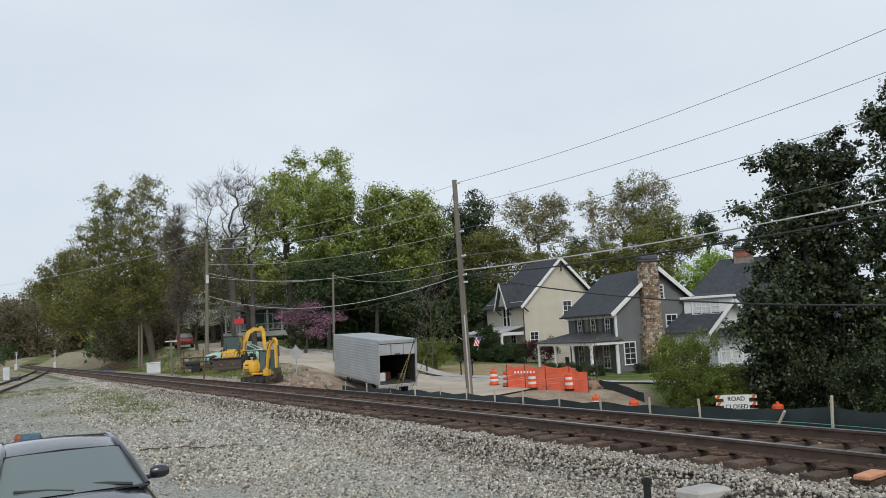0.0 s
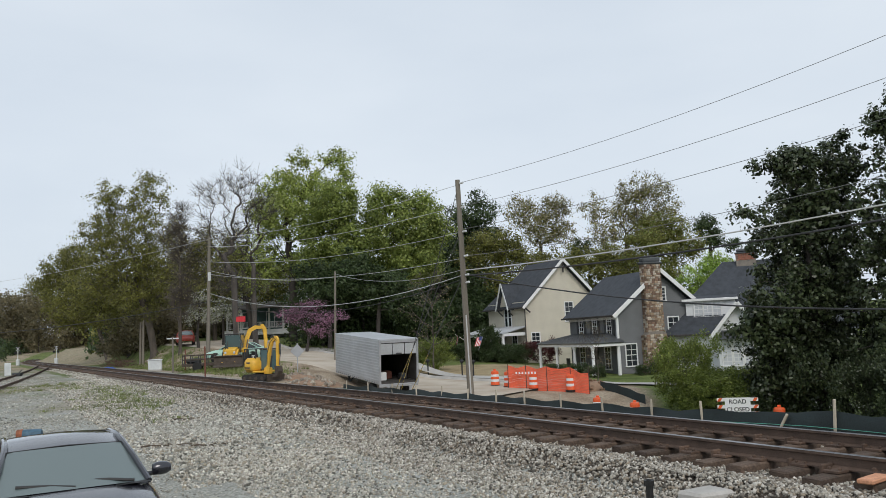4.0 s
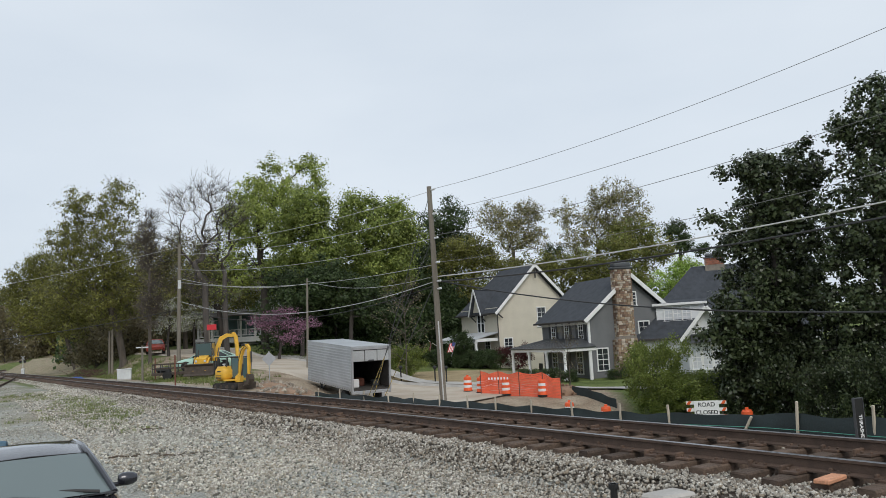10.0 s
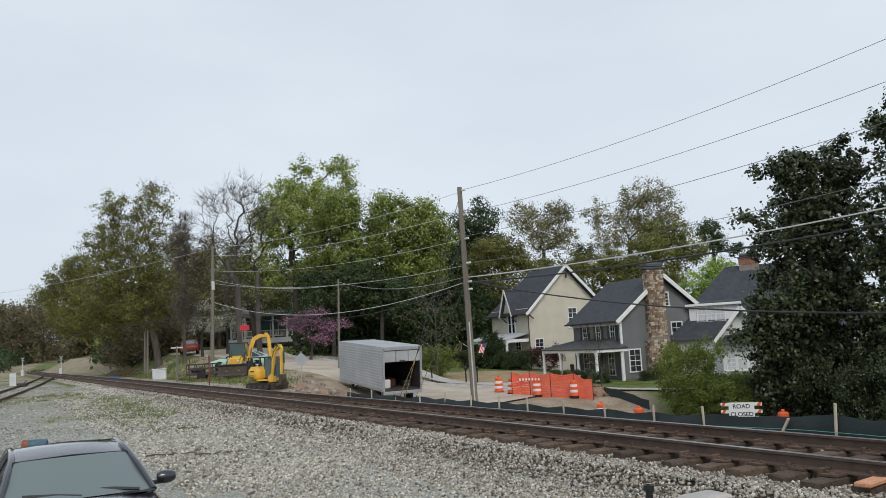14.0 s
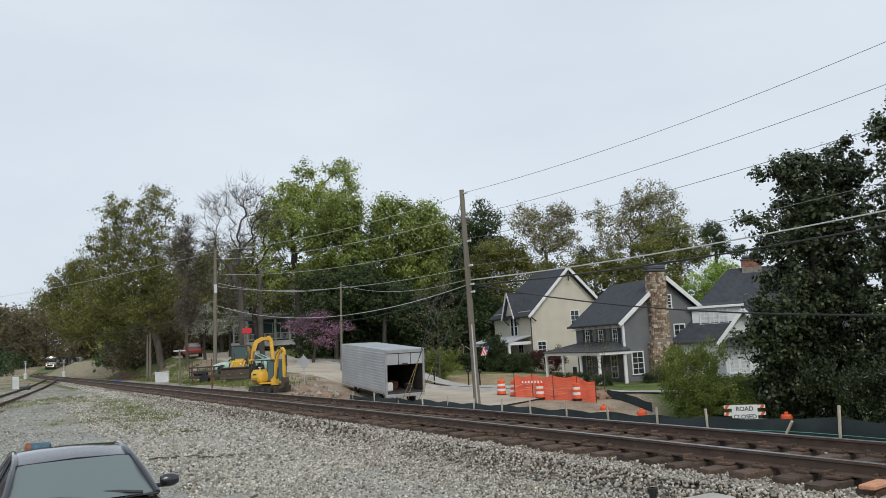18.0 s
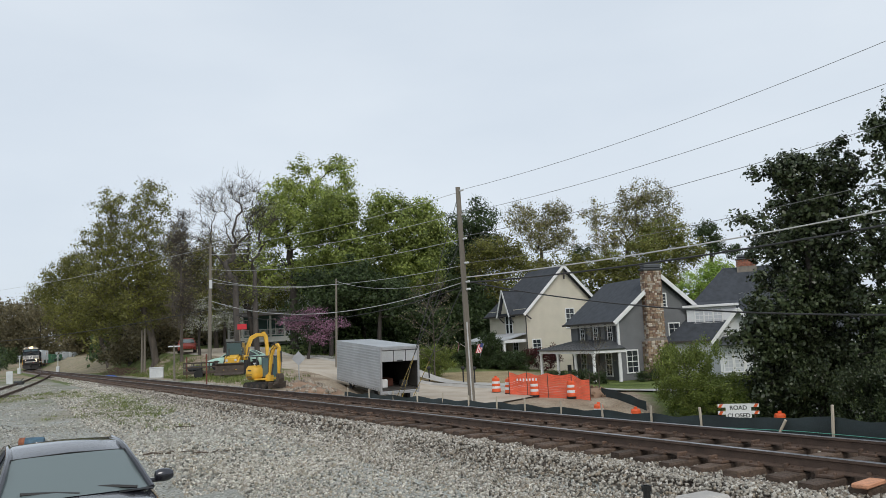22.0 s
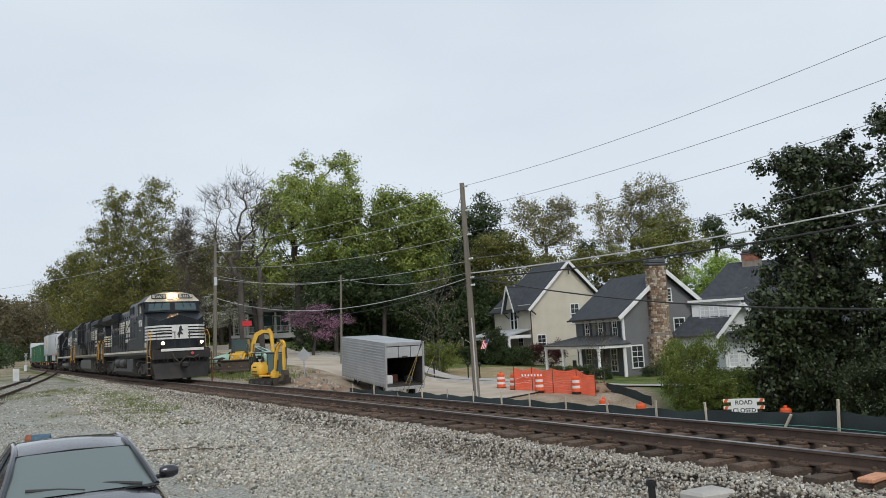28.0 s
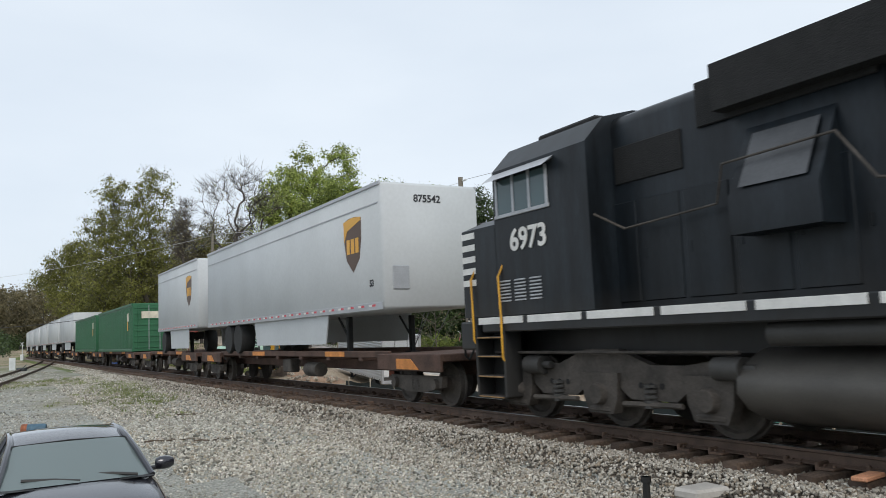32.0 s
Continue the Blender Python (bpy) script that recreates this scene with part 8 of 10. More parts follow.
def white_house():
    # x axis runs along the front wall, y axis into the house
    L, D, E, A = 13.0, 9.0, 3.15, 8.5
    e = thing("house", frame_at((16.5, 60.2), .93, -.37, -2.28), "white cottage with dark roof, shed dormer and brick chimney", "house", "houses along the street")
    b = Build()
    b.box(L / 2, D / 2, E / 2 - .25, L, D, E + .5, 0)
    part("wall", b, M_SIDING_W, e, smooth=0)
    boards(e, Matrix(), L, .3, E, M_SIDING_W)
    b = Build()
    b.prism([(.4, E), (D - .4, E), (D / 2, A - .5)], 4.6, L, Matrix.Rotation(radians(90), 4, "Z") @ Matrix.Diagonal((1, -1, 1, 1)))
    part("gable_wall", b, M_SIDING_W, e, smooth=0)
    for p in ([(-.4, -.5, E - .15), (L + .4, -.5, E - .15), (L + .4, D / 2, A), (4.4, D / 2, A)], [(-.4, D + .5, E - .15), (4.4, D / 2, A), (L + .4, D / 2, A), (L + .4, D + .5, E - .15)], [(-.4, -.5, E - .15), (4.4, D / 2, A), (-.4, D + .5, E - .15)]):
        r = Build()
        slab(r, p)
        part("roof", r, M_SHINGLE, e, "dark slate-coloured shingle roof", smooth=0)
    b = Build()
    beam(b, (-.45, -.55, E - .2), (3.3, -.55, E - .2), .12, .14)
    b.cyl((.1, -.3, E - .3), (.1, -.1, 0), .05, None, 6)
    part("gutter", b, M_GUTTER, e)
    b = Build()
    b.box(1.7, -.05, E - .45, 3.6, .1, .4, .01)
    part("frieze", b, M_TRIM, e)
    # shed dormer
    b = Build()
    b.prism([(.75, E + 1.0), (2.6, E + 2.4), (2.6, E + 2.75), (.75, E + 2.4)], 1.7, 5.2, Matrix.Rotation(radians(90), 4, "Z") @ Matrix.Diagonal((1, -1, 1, 1)))
    part("dormer", b, M_SIDING_W, e, smooth=0)
    r = Build()
    slab(r, [(1.5, .5, E + 2.42), (5.4, .5, E + 2.42), (5.4, 3.4, E + 2.95), (1.5, 3.4, E + 2.95)], .1)
    part("dormer_roof", r, M_SHINGLE, e, smooth=0)
    b = Build()
    b.box(3.45, .48, E + 2.36, 4.0, .1, .18, .02)
    part("bargeboard", b, M_TRIM, e)
    for k in range(3):
        window(e, Matrix.Translation((2.6 + .66 * k, .75, E + 1.65)), .55, 1.05, 2, 2, glass=M_LAMPOFF)
    # projecting front gable with window trio and metal awning
    x0, x1 = 3.9, 6.9
    b = Build()
    b.prism([(x0, -.3), (x1, -.3), (x1, E), ((x0 + x1) / 2, E + 1.75), (x0, E)], -1.2, 2.0)
    part("gable_bay", b, M_SIDING_W, e, smooth=0)
    for xa in (x0 - .45, x1 + .45):
        r = Build()
        slab(r, [(xa, -1.65, E - .35), ((x0 + x1) / 2, -1.65, E + 2.0), ((x0 + x1) / 2, 2.4, E + 2.0), (xa, .6, E - .35)], .1)
        part("gable_roof", r, M_SHINGLE, e, smooth=0)
        b = Build()
        beam(b, (xa, -1.7, E - .42), ((x0 + x1) / 2, -1.7, E + 1.98), .06, .26)
        part("bargeboard", b, M_TRIM, e)
    r = Build()
    slab(r, [(x0 - .1, -1.95, E - .55), (x1 + .1, -1.95, E - .55), (x1 - .3, -1.2, E + .05), (x0 + .3, -1.2, E + .05)], .05)
    part("awning", r, M_METALDARK, e, "grey ribbed metal awning", smooth=0)
    for k in range(4):
        window(e, Matrix.Translation((x0 + .55 + .74 * k, -1.2, 1.5)), .55, 1.6, 3, 2, glass=M_LAMPOFF)
    for k in range(2):
        window(e, Matrix.Translation((1.6 + .95 * k, 0, 1.35)), .7, 1.7, 3, 2, glass=M_LAMPOFF)
    window(e, Matrix.Translation((8.9, 0, 1.4)), .8, 1.6, 3, 2)
    b = Build()
    b.box(6.2, D / 2, A + .05, 1.45, .8, 1.0, 0)
    ch = part("chimney", b, M_MORTAR, e, "red brick chimney with black cap")
    s = Build()
    s.box(0, 0, 0, .2, .05, .065, .008)
    bm_ = s.mesh("brick", 0)
    bm_.materials.append(M_BRICK)
    for k in range(7):
        for q in range(6):
            part("brick", bm_, None, ch, at=Matrix.Translation((5.6 + .22 * q + .11 * (k % 2), D / 2 - .4, A + .06 + .075 * k)))
            if q < 4:
                part("brick", bm_, None, ch, at=Matrix.Translation((5.47, D / 2 - .3 + .21 * q, A + .06 + .075 * k)) @ Matrix.Rotation(radians(90), 4, "Z"))
    b = Build()
    b.box(6.2, D / 2, A + .6, 1.65, 1.0, .1, .02)
    b.box(6.2, D / 2, A + .78, 1.4, .8, .28, .1)
    part("chimney_cap", b, M_METALDARK, ch, "black metal chimney cap")
    return e


def porch_house():
    """The pale old house far up the street: porch with white columns under a dark roof."""
    e = thing("house", frame_at((-24.6, 94.5), .97, -.2, 2.6), "pale two-storey house with white porch far up the street", "house", "houses along the street")
    b = Build()
    b.box(4.5, 4, 2.7, 9, 8, 6.2, 0)
    part("wall", b, M_SIDING_W, e, smooth=0)
    boards(e, Matrix(), 9, .1, 5.8, M_SIDING_W)
    b = Build()
    b.box(4.5, -.04, 1.85, 8.9, .03, 2.7, .004)
    part("porch_wall", b, mat("siding_teal", (0.085, 0.15, 0.14), 0.75, var=0.08, scale=1, fine=14, bump=0.05), e, "teal-green wall under the porch")
    for p in ([(-.5, -.5, 5.7), (9.5, -.5, 5.7), (6.5, 4, 8.2), (2.5, 4, 8.2)], [(-.5, 8.5, 5.7), (-.5, -.5, 5.7), (2.5, 4, 8.2)], [(9.5, -.5, 5.7), (9.5, 8.5, 5.7), (6.5, 4, 8.2)]):
        r = Build()
        slab(r, p)
        part("roof", r, M_SHINGLE2, e, smooth=0)
    r = Build()
    slab(r, [(-.4, -2.6, 3.0), (9.4, -2.6, 3.0), (9.0, 0, 3.5), (0, 0, 3.5)], .1)
    part("porch_roof", r, M_SHINGLE2, e, smooth=0)
    b = Build()
    b.box(4.5, -1.2, .2, 9.4, 2.6, .6, .02)
    part("porch_floor", b, M_TRIM, e)
    for k in range(6):
        b = Build()
        b.box(.2 + 1.72 * k, -2.35, 1.7, .2, .2, 2.5, .02)
        part("porch_column", b, M_TRIM, e)
    b = Build()
    b.box(4.5, -2.35, 1.35, 8.8, .06, .07, .01)
    b.box(4.5, -2.35, .7, 8.8, .06, .07, .01)
    for k in range(60):
        b.box(.15 + .148 * k, -2.35, 1.0, .035, .035, .7)
    part("railing", b, M_TRIM, e)
    for x in (1.5, 4.5, 7.4):
        window(e, Matrix.Translation((x, 0, 4.6)), .9, 1.5, 2, 2)
        window(e, Matrix.Translation((x, 0, 1.7)), .9, 1.7, 2, 2)
    return e


def back_house():
    e = thing("house", frame_at((15.5, 101), .97, .2, -1.5), "brown-roofed house half hidden behind the trees", "house", "houses along the street")
    b = Build()
    b.prism([(0, 0), (9, 0), (9, 6.0), (0, 6.0)], 0, 7)
    part("wall", b, M_SIDING_C, e, smooth=0)
    for p in ([(-.5, -.5, 5.8), (9.5, -.5, 5.8), (9.5, 3.5, 8.8), (-.5, 3.5, 8.8)], [(-.5, 7.5, 5.8), (-.5, 3.5, 8.8), (9.5, 3.5, 8.8), (9.5, 7.5, 5.8)]):
        r = Build()
        slab(r, p)
        part("roof", r, M_SHINGLE2, e, "brown shingle roof", smooth=0)
    b = Build()
    b.box(8.2, 3.2, 9.0, 1.0, .9, 1.8, .03)
    part("chimney", b, M_SIDING_C, e)
    for x in (2, 6):
        window(e, Matrix.Translation((x, 0, 4.2)), .9, 1.5)
    return e


cream_house()
grey_house()
white_house()
porch_house()
back_house()
for x, y, top in ((3.6, 73.9, 0.1), (4.7, 72.8, -.15), (5.6, 72.0, -.1), (6.4, 71.5, -.2), (2.4, 75.6, 0.1), (9.3, 56.5, -1.2), (10.2, 55.4, -1.3), (14.2, 57.4, -1.5), (15.8, 58.2, -1.3), (8.0, 58.5, -1.2)):
    plant("shrub", x, y, top, "low clipped dark-green shrub before a house", x, category="bush", name="shrub", group="house shrubs", wide=1.2)
plant("climber", 3.9, 73.0, 2.2, "slim climbing evergreen at the cream porch", 0.0, category="bush", name="shrub", wide=.9)
plant("maroon", 8.6, 71.9, 0.25, "rounded maroon-leaved shrub beside the cream house", 0.0, category="bush", name="shrub")
plant("bush", -1.2, 64.5, 0.9, "bright yellow-green bush at the edge of the dark thicket", 1.0, category="bush", name="bush")

# ---- the street works and the trackside ----
M_SILT = mat("silt_fence_cloth", (0.018, 0.030, 0.032), 0.65, var=0.25, scale=1.5, fine=30, bump=0.3)
M_STAKE = mat("stake_wood", (0.46, 0.41, 0.33), 0.9, var=0.15, scale=4, fine=40, obj=0.2, stretch=(1, 1, .2))
M_GREENLINE = plain("green_cord", (0.12, 0.42, 0.33), 0.6)
M_ORANGEPL = mat("orange_plastic", (0.80, 0.115, 0.03), 0.55, var=0.1, scale=3, fine=20, bump=0.05)
M_NET = mat("orange_netting", (0.82, 0.14, 0.07), 0.7, var=0.12, scale=2, fine=30)
M_SIGNWHITE = plain("sign_white", (0.80, 0.80, 0.80), 0.5)
M_SIGNORANGE = plain("sign_orange", (0.75, 0.12, 0.03), 0.5)
M_POLE = mat("pole_wood", (0.185, 0.165, 0.135), 0.9, var=0.2, scale=1.2, fine=30, bump=0.4, stretch=(2, 2, .15))
M_WIRE = plain("wire_dark", (0.03, 0.03, 0.032), 0.6)
M_WIREGREY = plain("wire_grey", (0.20, 0.20, 0.20), 0.6)
M_WIREALU = plain("wire_aluminium", (0.50, 0.51, 0.51), 0.5)
M_WIREPALE = plain("wire_pale", (0.55, 0.55, 0.54), 0.5)
M_GUARD = plain("guy_guard_yellow", (0.75, 0.52, 0.06), 0.5)
M_ALU = mat("ribbed_aluminium", (0.50, 0.52, 0.54), 0.45, 0.35, var=0.1, scale=0.8, fine=14, bump=0.08)
M_INSIDE = mat("trailer_inside", (0.05, 0.045, 0.04), 0.9, var=0.3, scale=2, fine=20)
M_PLANT = mat("digger_yellow", (0.76, 0.44, 0.05), 0.5, var=0.12, scale=2, fine=20, bump=0.06)
M_TRACKRUB = mat("crawler_rubber", (0.035, 0.032, 0.03), 0.9, var=0.3, scale=4, fine=30)
M_BUCKET = mat("bucket_steel", (0.075, 0.058, 0.045), 0.8, 0.1, var=0.25, scale=4, fine=30)
M_CABGLASS = plain("machine_glass", (0.05, 0.06, 0.06), 0.08)
M_CABCLEAR = plain("machine_pale_glass", (0.075, 0.115, 0.12), 0.06)
M_CABTINT = plain("machine_tinted_glass", (0.10, 0.17, 0.19), 0.08)
M_CARBLACK = mat("car_paint_charcoal", (0.022, 0.022, 0.030), 0.25, 0.3, var=0.05, scale=2, fine=10, bump=0.0, coat=1.0)
# opaque pane; its pale base paints in the reflected overcast sky
M_CARGLASS = plain("car_glass_sky_tint", (0.14, 0.175, 0.175), 0.04)
M_CARTRIM = plain("car_trim", (0.012, 0.012, 0.012), 0.5)
M_SEAFOAM = plain("car_paint_pale_green", (0.42, 0.62, 0.52), 0.35)
M_RUSTRED = mat("rust_red", (0.17, 0.06, 0.04), 0.9, var=0.25, scale=3, fine=30)
M_CABINET = mat("cabinet_white", (0.62, 0.64, 0.64), 0.6, var=0.1, scale=2, fine=20)
M_STICK = mat("stick_bark", (0.10, 0.075, 0.055), 0.95, var=0.3, scale=4, fine=30)
M_BLUECAN = mat("blue_scrap", (0.05, 0.11, 0.16), 0.6, var=0.25, scale=8, fine=30)
M_RUSTEND = mat("scrap_rust", (0.28, 0.10, 0.05), 0.9, var=0.3, scale=10, fine=40)
M_RED = plain("sign_red", (0.60, 0.03, 0.04), 0.5)
M_CARRED = plain("car_red", (0.36, 0.05, 0.03), 0.35)
M_RIPRAP = mat("broken_concrete", (0.31, 0.27, 0.22), 0.95, var=0.2, scale=3, fine=30, bump=0.5, island=0.3)
M_DIRTPILE = mat("dirt_heap", (0.25, 0.165, 0.11), 0.95, var=0.25, scale=2, fine=25, bump=0.6)
M_BLADE = leaf_mat("grass_blade", (0.09, 0.12, 0.03), (0.24, 0.28, 0.09), through=0.3)
M_BRUSHTWIG = mat("brush_twigs", (0.11, 0.065, 0.05), 0.95, var=0.3, scale=4, fine=30)

# silt fence along the far side of the track
fence = thing("silt_fence", Matrix(), "sagging black silt fence on pale wooden stakes", "fence")
F_OFF = 4.75
stakes = [4.4, 6.0, 7.9, 9.4, 10.9, 12.5, 14.05, 15.75, 17.45, 19.15, 20.65, 22.3, 24.0, 25.8, 27.8, 30.0, 32.2]


def fence_top(a):
    return -0.24 - 0.17 * smooth_step(a, 9.5, 14)


r_f = random.Random(3)
for k, a in enumerate(stakes):
    p = on_track(a, F_OFF)
    zt = fence_top(a) + (.24 if a < 10 else .15) + r_f.uniform(-.03, .04)
    zb = ground_z(p.x, p.y) - .25
    b = Build()
    b.box(0, 0, (zt - zb) / 2, .045, .045, zt - zb, .006)
    lean = radians(r_f.uniform(-4, 4)) if k != 4 else radians(32)
    part("stake", b, M_STAKE, fence, at=Matrix.Translation((p.x, p.y, zb if k != 4 else zb - .1)) @ Matrix.Rotation(lean, 4, DIR.cross(Vector((0, 0, 1)))) @ Matrix.Rotation(PHI + r_f.uniform(-.3, .3), 4, "Z"))
pts, cols = [], 7
a_st = [4.0 + .2 * k for k in range(144)]
for a in a_st:
    near = min(abs(a - s) for k, s in enumerate(stakes) if k != 4)
    sag = min(1.0, near / .8) ** 1.5
    for j in range(cols):
        f = j / (cols - 1)
        p = on_track(a, F_OFF + .04 + .09 * noise.noise((a * .9, f * 1.3, 2)) + .05 * math.sin(a * 1.3))
        zt = fence_top(a) - .07 * sag + .02 * noise.noise((a * 1.7, 0, 5))
        zb = ground_z(p.x, p.y) - .12
        pts.append((p.x, p.y, zb + (zt - zb) * f))
b = Build()
b.sheet(pts, len(a_st), cols)
part("cloth", b, M_SILT, fence, "black woven cloth", smooth=80)
for fz in (.30, .62):
    b = Build()
    line = []
    for a in a_st[::3]:
        p = on_track(a, F_OFF - .03 + .09 * noise.noise((a * .9, fz * 1.3, 2)) + .05 * math.sin(a * 1.3))
        zb = ground_z(p.x, p.y) - .12
        line.append((p.x, p.y, zb + (fence_top(a) - .05 - zb) * fz))
    b.tube(line, .007, 4)
    part("cord", b, M_GREENLINE, fence)

# black station post with white letters
p = on_track(7.85, F_OFF - .45)
zb = ground_z(p.x, p.y)
sign = thing("station_post", Matrix.Translation((p.x, p.y, zb)) @ Matrix.Rotation(radians(12), 4, "Z"), "black upright post sign with white letters beside the track", "sign")
hgt = .12 - zb
b = Build()
b.box(0, 0, hgt / 2, .16, .05, hgt, .008)
part("board", b, M_CARTRIM, sign)
for s in (-1, 1):
    b = Build()
    b.box(s * .088, 0, hgt / 2, .014, .06, hgt, .003)
    part("edge_strip", b, M_DUCT, sign)
b = Build()
b.box(0, 0, hgt + .007, .19, .06, .014, .003)
part("edge_strip", b, M_DUCT, sign)
letters("THRASHER", .09, M_SIGNWHITE, sign, Matrix.Translation((0, -.03, hgt * .46)) @ Euler((radians(90), radians(90), 0)).to_matrix().to_4x4(), "lettering", .002)


def drum(x, y, label="orange and white striped traffic drum", z=None):
    e = thing("traffic_drum", Matrix.Translation((x, y, ground_z(x, y) + .02 if z is None else z)), label, "traffic drum", "traffic drums")
    b = Build()
    b.lathe([(.31, 0), (.31, .1), (.27, .1)], 14)
    part("base", b, M_CARTRIM, e)
    for k, (z0, z1, r0, r1) in enumerate(((.1, .3, .27, .26), (.3, .45, .255, .25), (.45, .6, .25, .245), (.6, .75, .24, .235), (.75, .9, .235, .23))):
        b = Build()
        b.lathe([(r0, z0), (r0 + .008, z0 + .01), (r1 + .008, z1 - .01), (r1, z1)], 16)
        part("band", b, M_SIGNWHITE if k in (1, 3) else M_ORANGEPL, e)
    b = Build()
    b.lathe([(.23, .9), (.2, .96), (.05, .98)], 14)
    b.box(0, 0, 1.02, .16, .04, .1, .02)
    part("top_handle", b, M_ORANGEPL, e)
    return e


for x, y in ((3.05, 50.2), (3.75, 48.6), (4.1, 49.6), (5.1, 47.0), (7.0, 45.4), (4.6, 50.5)):
    drum(x, y)
for x, y, z in ((7.7, 41.4, -3.0), (9.05, 39.1, -3.12), (14.4, 35.2, -3.25)):
    drum(x, y, "orange traffic drum half sunk behind the fence", z)

# orange safety netting
net = thing("safety_netting", Matrix(), "sagging orange plastic safety netting on posts", "safety fence")
npath = [(3.7, 48.0), (4.7, 47.3), (5.8, 46.4), (7.0, 45.3), (7.9, 44.6)]
for k, (x, y) in enumerate(npath):
    z = ground_z(x, y)
    b = Build()
    b.box(0, 0, .72, .04, .04, 1.55, .006)
    part("post", b, M_BUCKET, net, at=Matrix.Translation((x, y, z)))
nb, bars = Build(), Build()
nseg = 60
for k in range(nseg):
    f = k / nseg * (len(npath) - 1)
    i = min(len(npath) - 2, int(f))
    q = Vector((*npath[i], 0)).lerp(Vector((*npath[i + 1], 0)), f - i)
    f2 = (k + 1) / nseg * (len(npath) - 1)
    i2 = min(len(npath) - 2, int(f2))
    q2 = Vector((*npath[i2], 0)).lerp(Vector((*npath[i2 + 1], 0)), f2 - i2)
    z, z2 = ground_z(q.x, q.y), ground_z(q2.x, q2.y)
    top = 1.42 - .14 * math.sin(math.pi * (f - i)) + .04 * noise.noise((f * 3, 0, 0)) - .25 * smooth_step(f, 2.8, 4)
    top2 = 1.42 - .14 * math.sin(math.pi * (f2 - i2)) + .04 * noise.noise((f2 * 3, 0, 0)) - .25 * smooth_step(f2, 2.8, 4)
    off, off2 = .1 * noise.noise((f * 2, 1, 0)), .1 * noise.noise((f2 * 2, 1, 0))
    for j in range(14):
        a0, a1 = j / 14, (j + .9) / 14
        nb.add([(q.x + off, q.y, z + top * a0), (q2.x + off2, q2.y, z2 + top2 * a0), (q2.x + off2, q2.y, z2 + top2 * a1), (q.x + off, q.y, z + top * a1)], [(0, 1, 2, 3)])
part("netting", nb, M_NET, net, smooth=0)
b = Build()
for k in range(7):
    b.box(4.15 + .17 * k, 47.45 - .13 * k, ground_z(4.7, 47.3) + 1.0, .09, .02, .13, .004)
part("warning_bar", b, M_SIGNWHITE, net, "row of unreadable white warning marks")

# ROAD CLOSED barricade
bx, by = 12.85, 35.85
bar = thing("barricade", Matrix.Translation((bx, by, -3.1)) @ Matrix.Rotation(radians(-19), 4, "Z") @ Matrix.Diagonal((.86, .86, .86, 1)), "white road-closed board on a red and white striped barricade", "barricade")
for k, z in enumerate((.65, 1.0, 1.36)):
    b = Build()
    b.box(0, 0, z, 2.0, .03, .17, .004)
    rail = part("rail", b, M_SIGNWHITE, bar)
    for q in range(5):
        b = Build()
        x = -.86 + .43 * q
        b.prism([(x - .13, z - .084), (x + .03, z - .084), (x + .13, z + .084), (x - .03, z + .084)], -.021, -.016)
        part("stripe", b, M_SIGNORANGE, rail)
for s in (-1, 1):
    b = Build()
    b.box(s * .78, .04, .78, .06, .05, 1.5, .006)
    b.box(s * .78, .04, .03, .08, 1.2, .06, .006)
    part("upright", b, M_BUCKET, bar)
b = Build()
b.box(0, -.05, 1.05, 1.24, .012, .82, .004)
board = part("board", b, M_SIGNWHITE, bar)
letters("ROAD", .30, M_DKTEXT, board, face(0, -.058, 1.25, -1), "lettering", .002)
letters("CLOSED", .30, M_DKTEXT, board, face(0, -.058, .85, -1), "lettering", .002)

# low black silt fence in the yard and the dirt heap before it
b = Build()
b.sheet([(8.7 + .3 * k, 45.6 - .46 * k + .12 * math.sin(k), ground_z(8.7 + .3 * k, 45.6 - .46 * k) + z * (1 - .1 * (k % 2))) for k in range(7) for z in (0, .5)], 7, 2)
tagged(part("silt_fence", b, M_SILT), "short black silt fence sagging in the yard", "fence")


def heap(name, x, y, r, h, material, label, seed, category="heap", lumps=60, lump=.12, lumpmat=None):
    e = thing(name, Matrix.Translation((x, y, ground_z(x, y) - .05)), label, category)
    b, pts = Build(), []
    for i in range(9):
        f = i / 8
        for k in range(18):
            t = 2 * math.pi * k / 17
            rr = r * f * (1 + .22 * noise.noise((math.cos(t) * 1.5, math.sin(t) * 1.5, seed)))
            pts.append((rr * math.cos(t), rr * .75 * math.sin(t), h * (1 - f * f) ** .8 * (1 + .3 * noise.noise((rr * 2 * math.cos(t), rr * 2 * math.sin(t), seed))) if f < 1 else -.1))
    b.sheet(pts, 9, 18)
    part("mound", b, material, e, smooth=60)
    if lumps:
        r_ = np.random.RandomState(seed)
        g = Build()
        for _ in range(lumps):
            t, f = r_.uniform(0, 6.28), math.sqrt(r_.rand())
            z = h * (1 - f * f) ** .8
            s = lump * r_.uniform(.5, 1.6)
            g.box(0, 0, 0, s * 1.6, s, s * .6, s * .18, Matrix.Translation((r * f * math.cos(t), r * .75 * f * math.sin(t), z + s * .1)) @ Euler(tuple(r_.uniform(0, 3, 3))).to_matrix().to_4x4())
        part("rubble", g, lumpmat or material, e)["kind"] = "stuff"
    return e


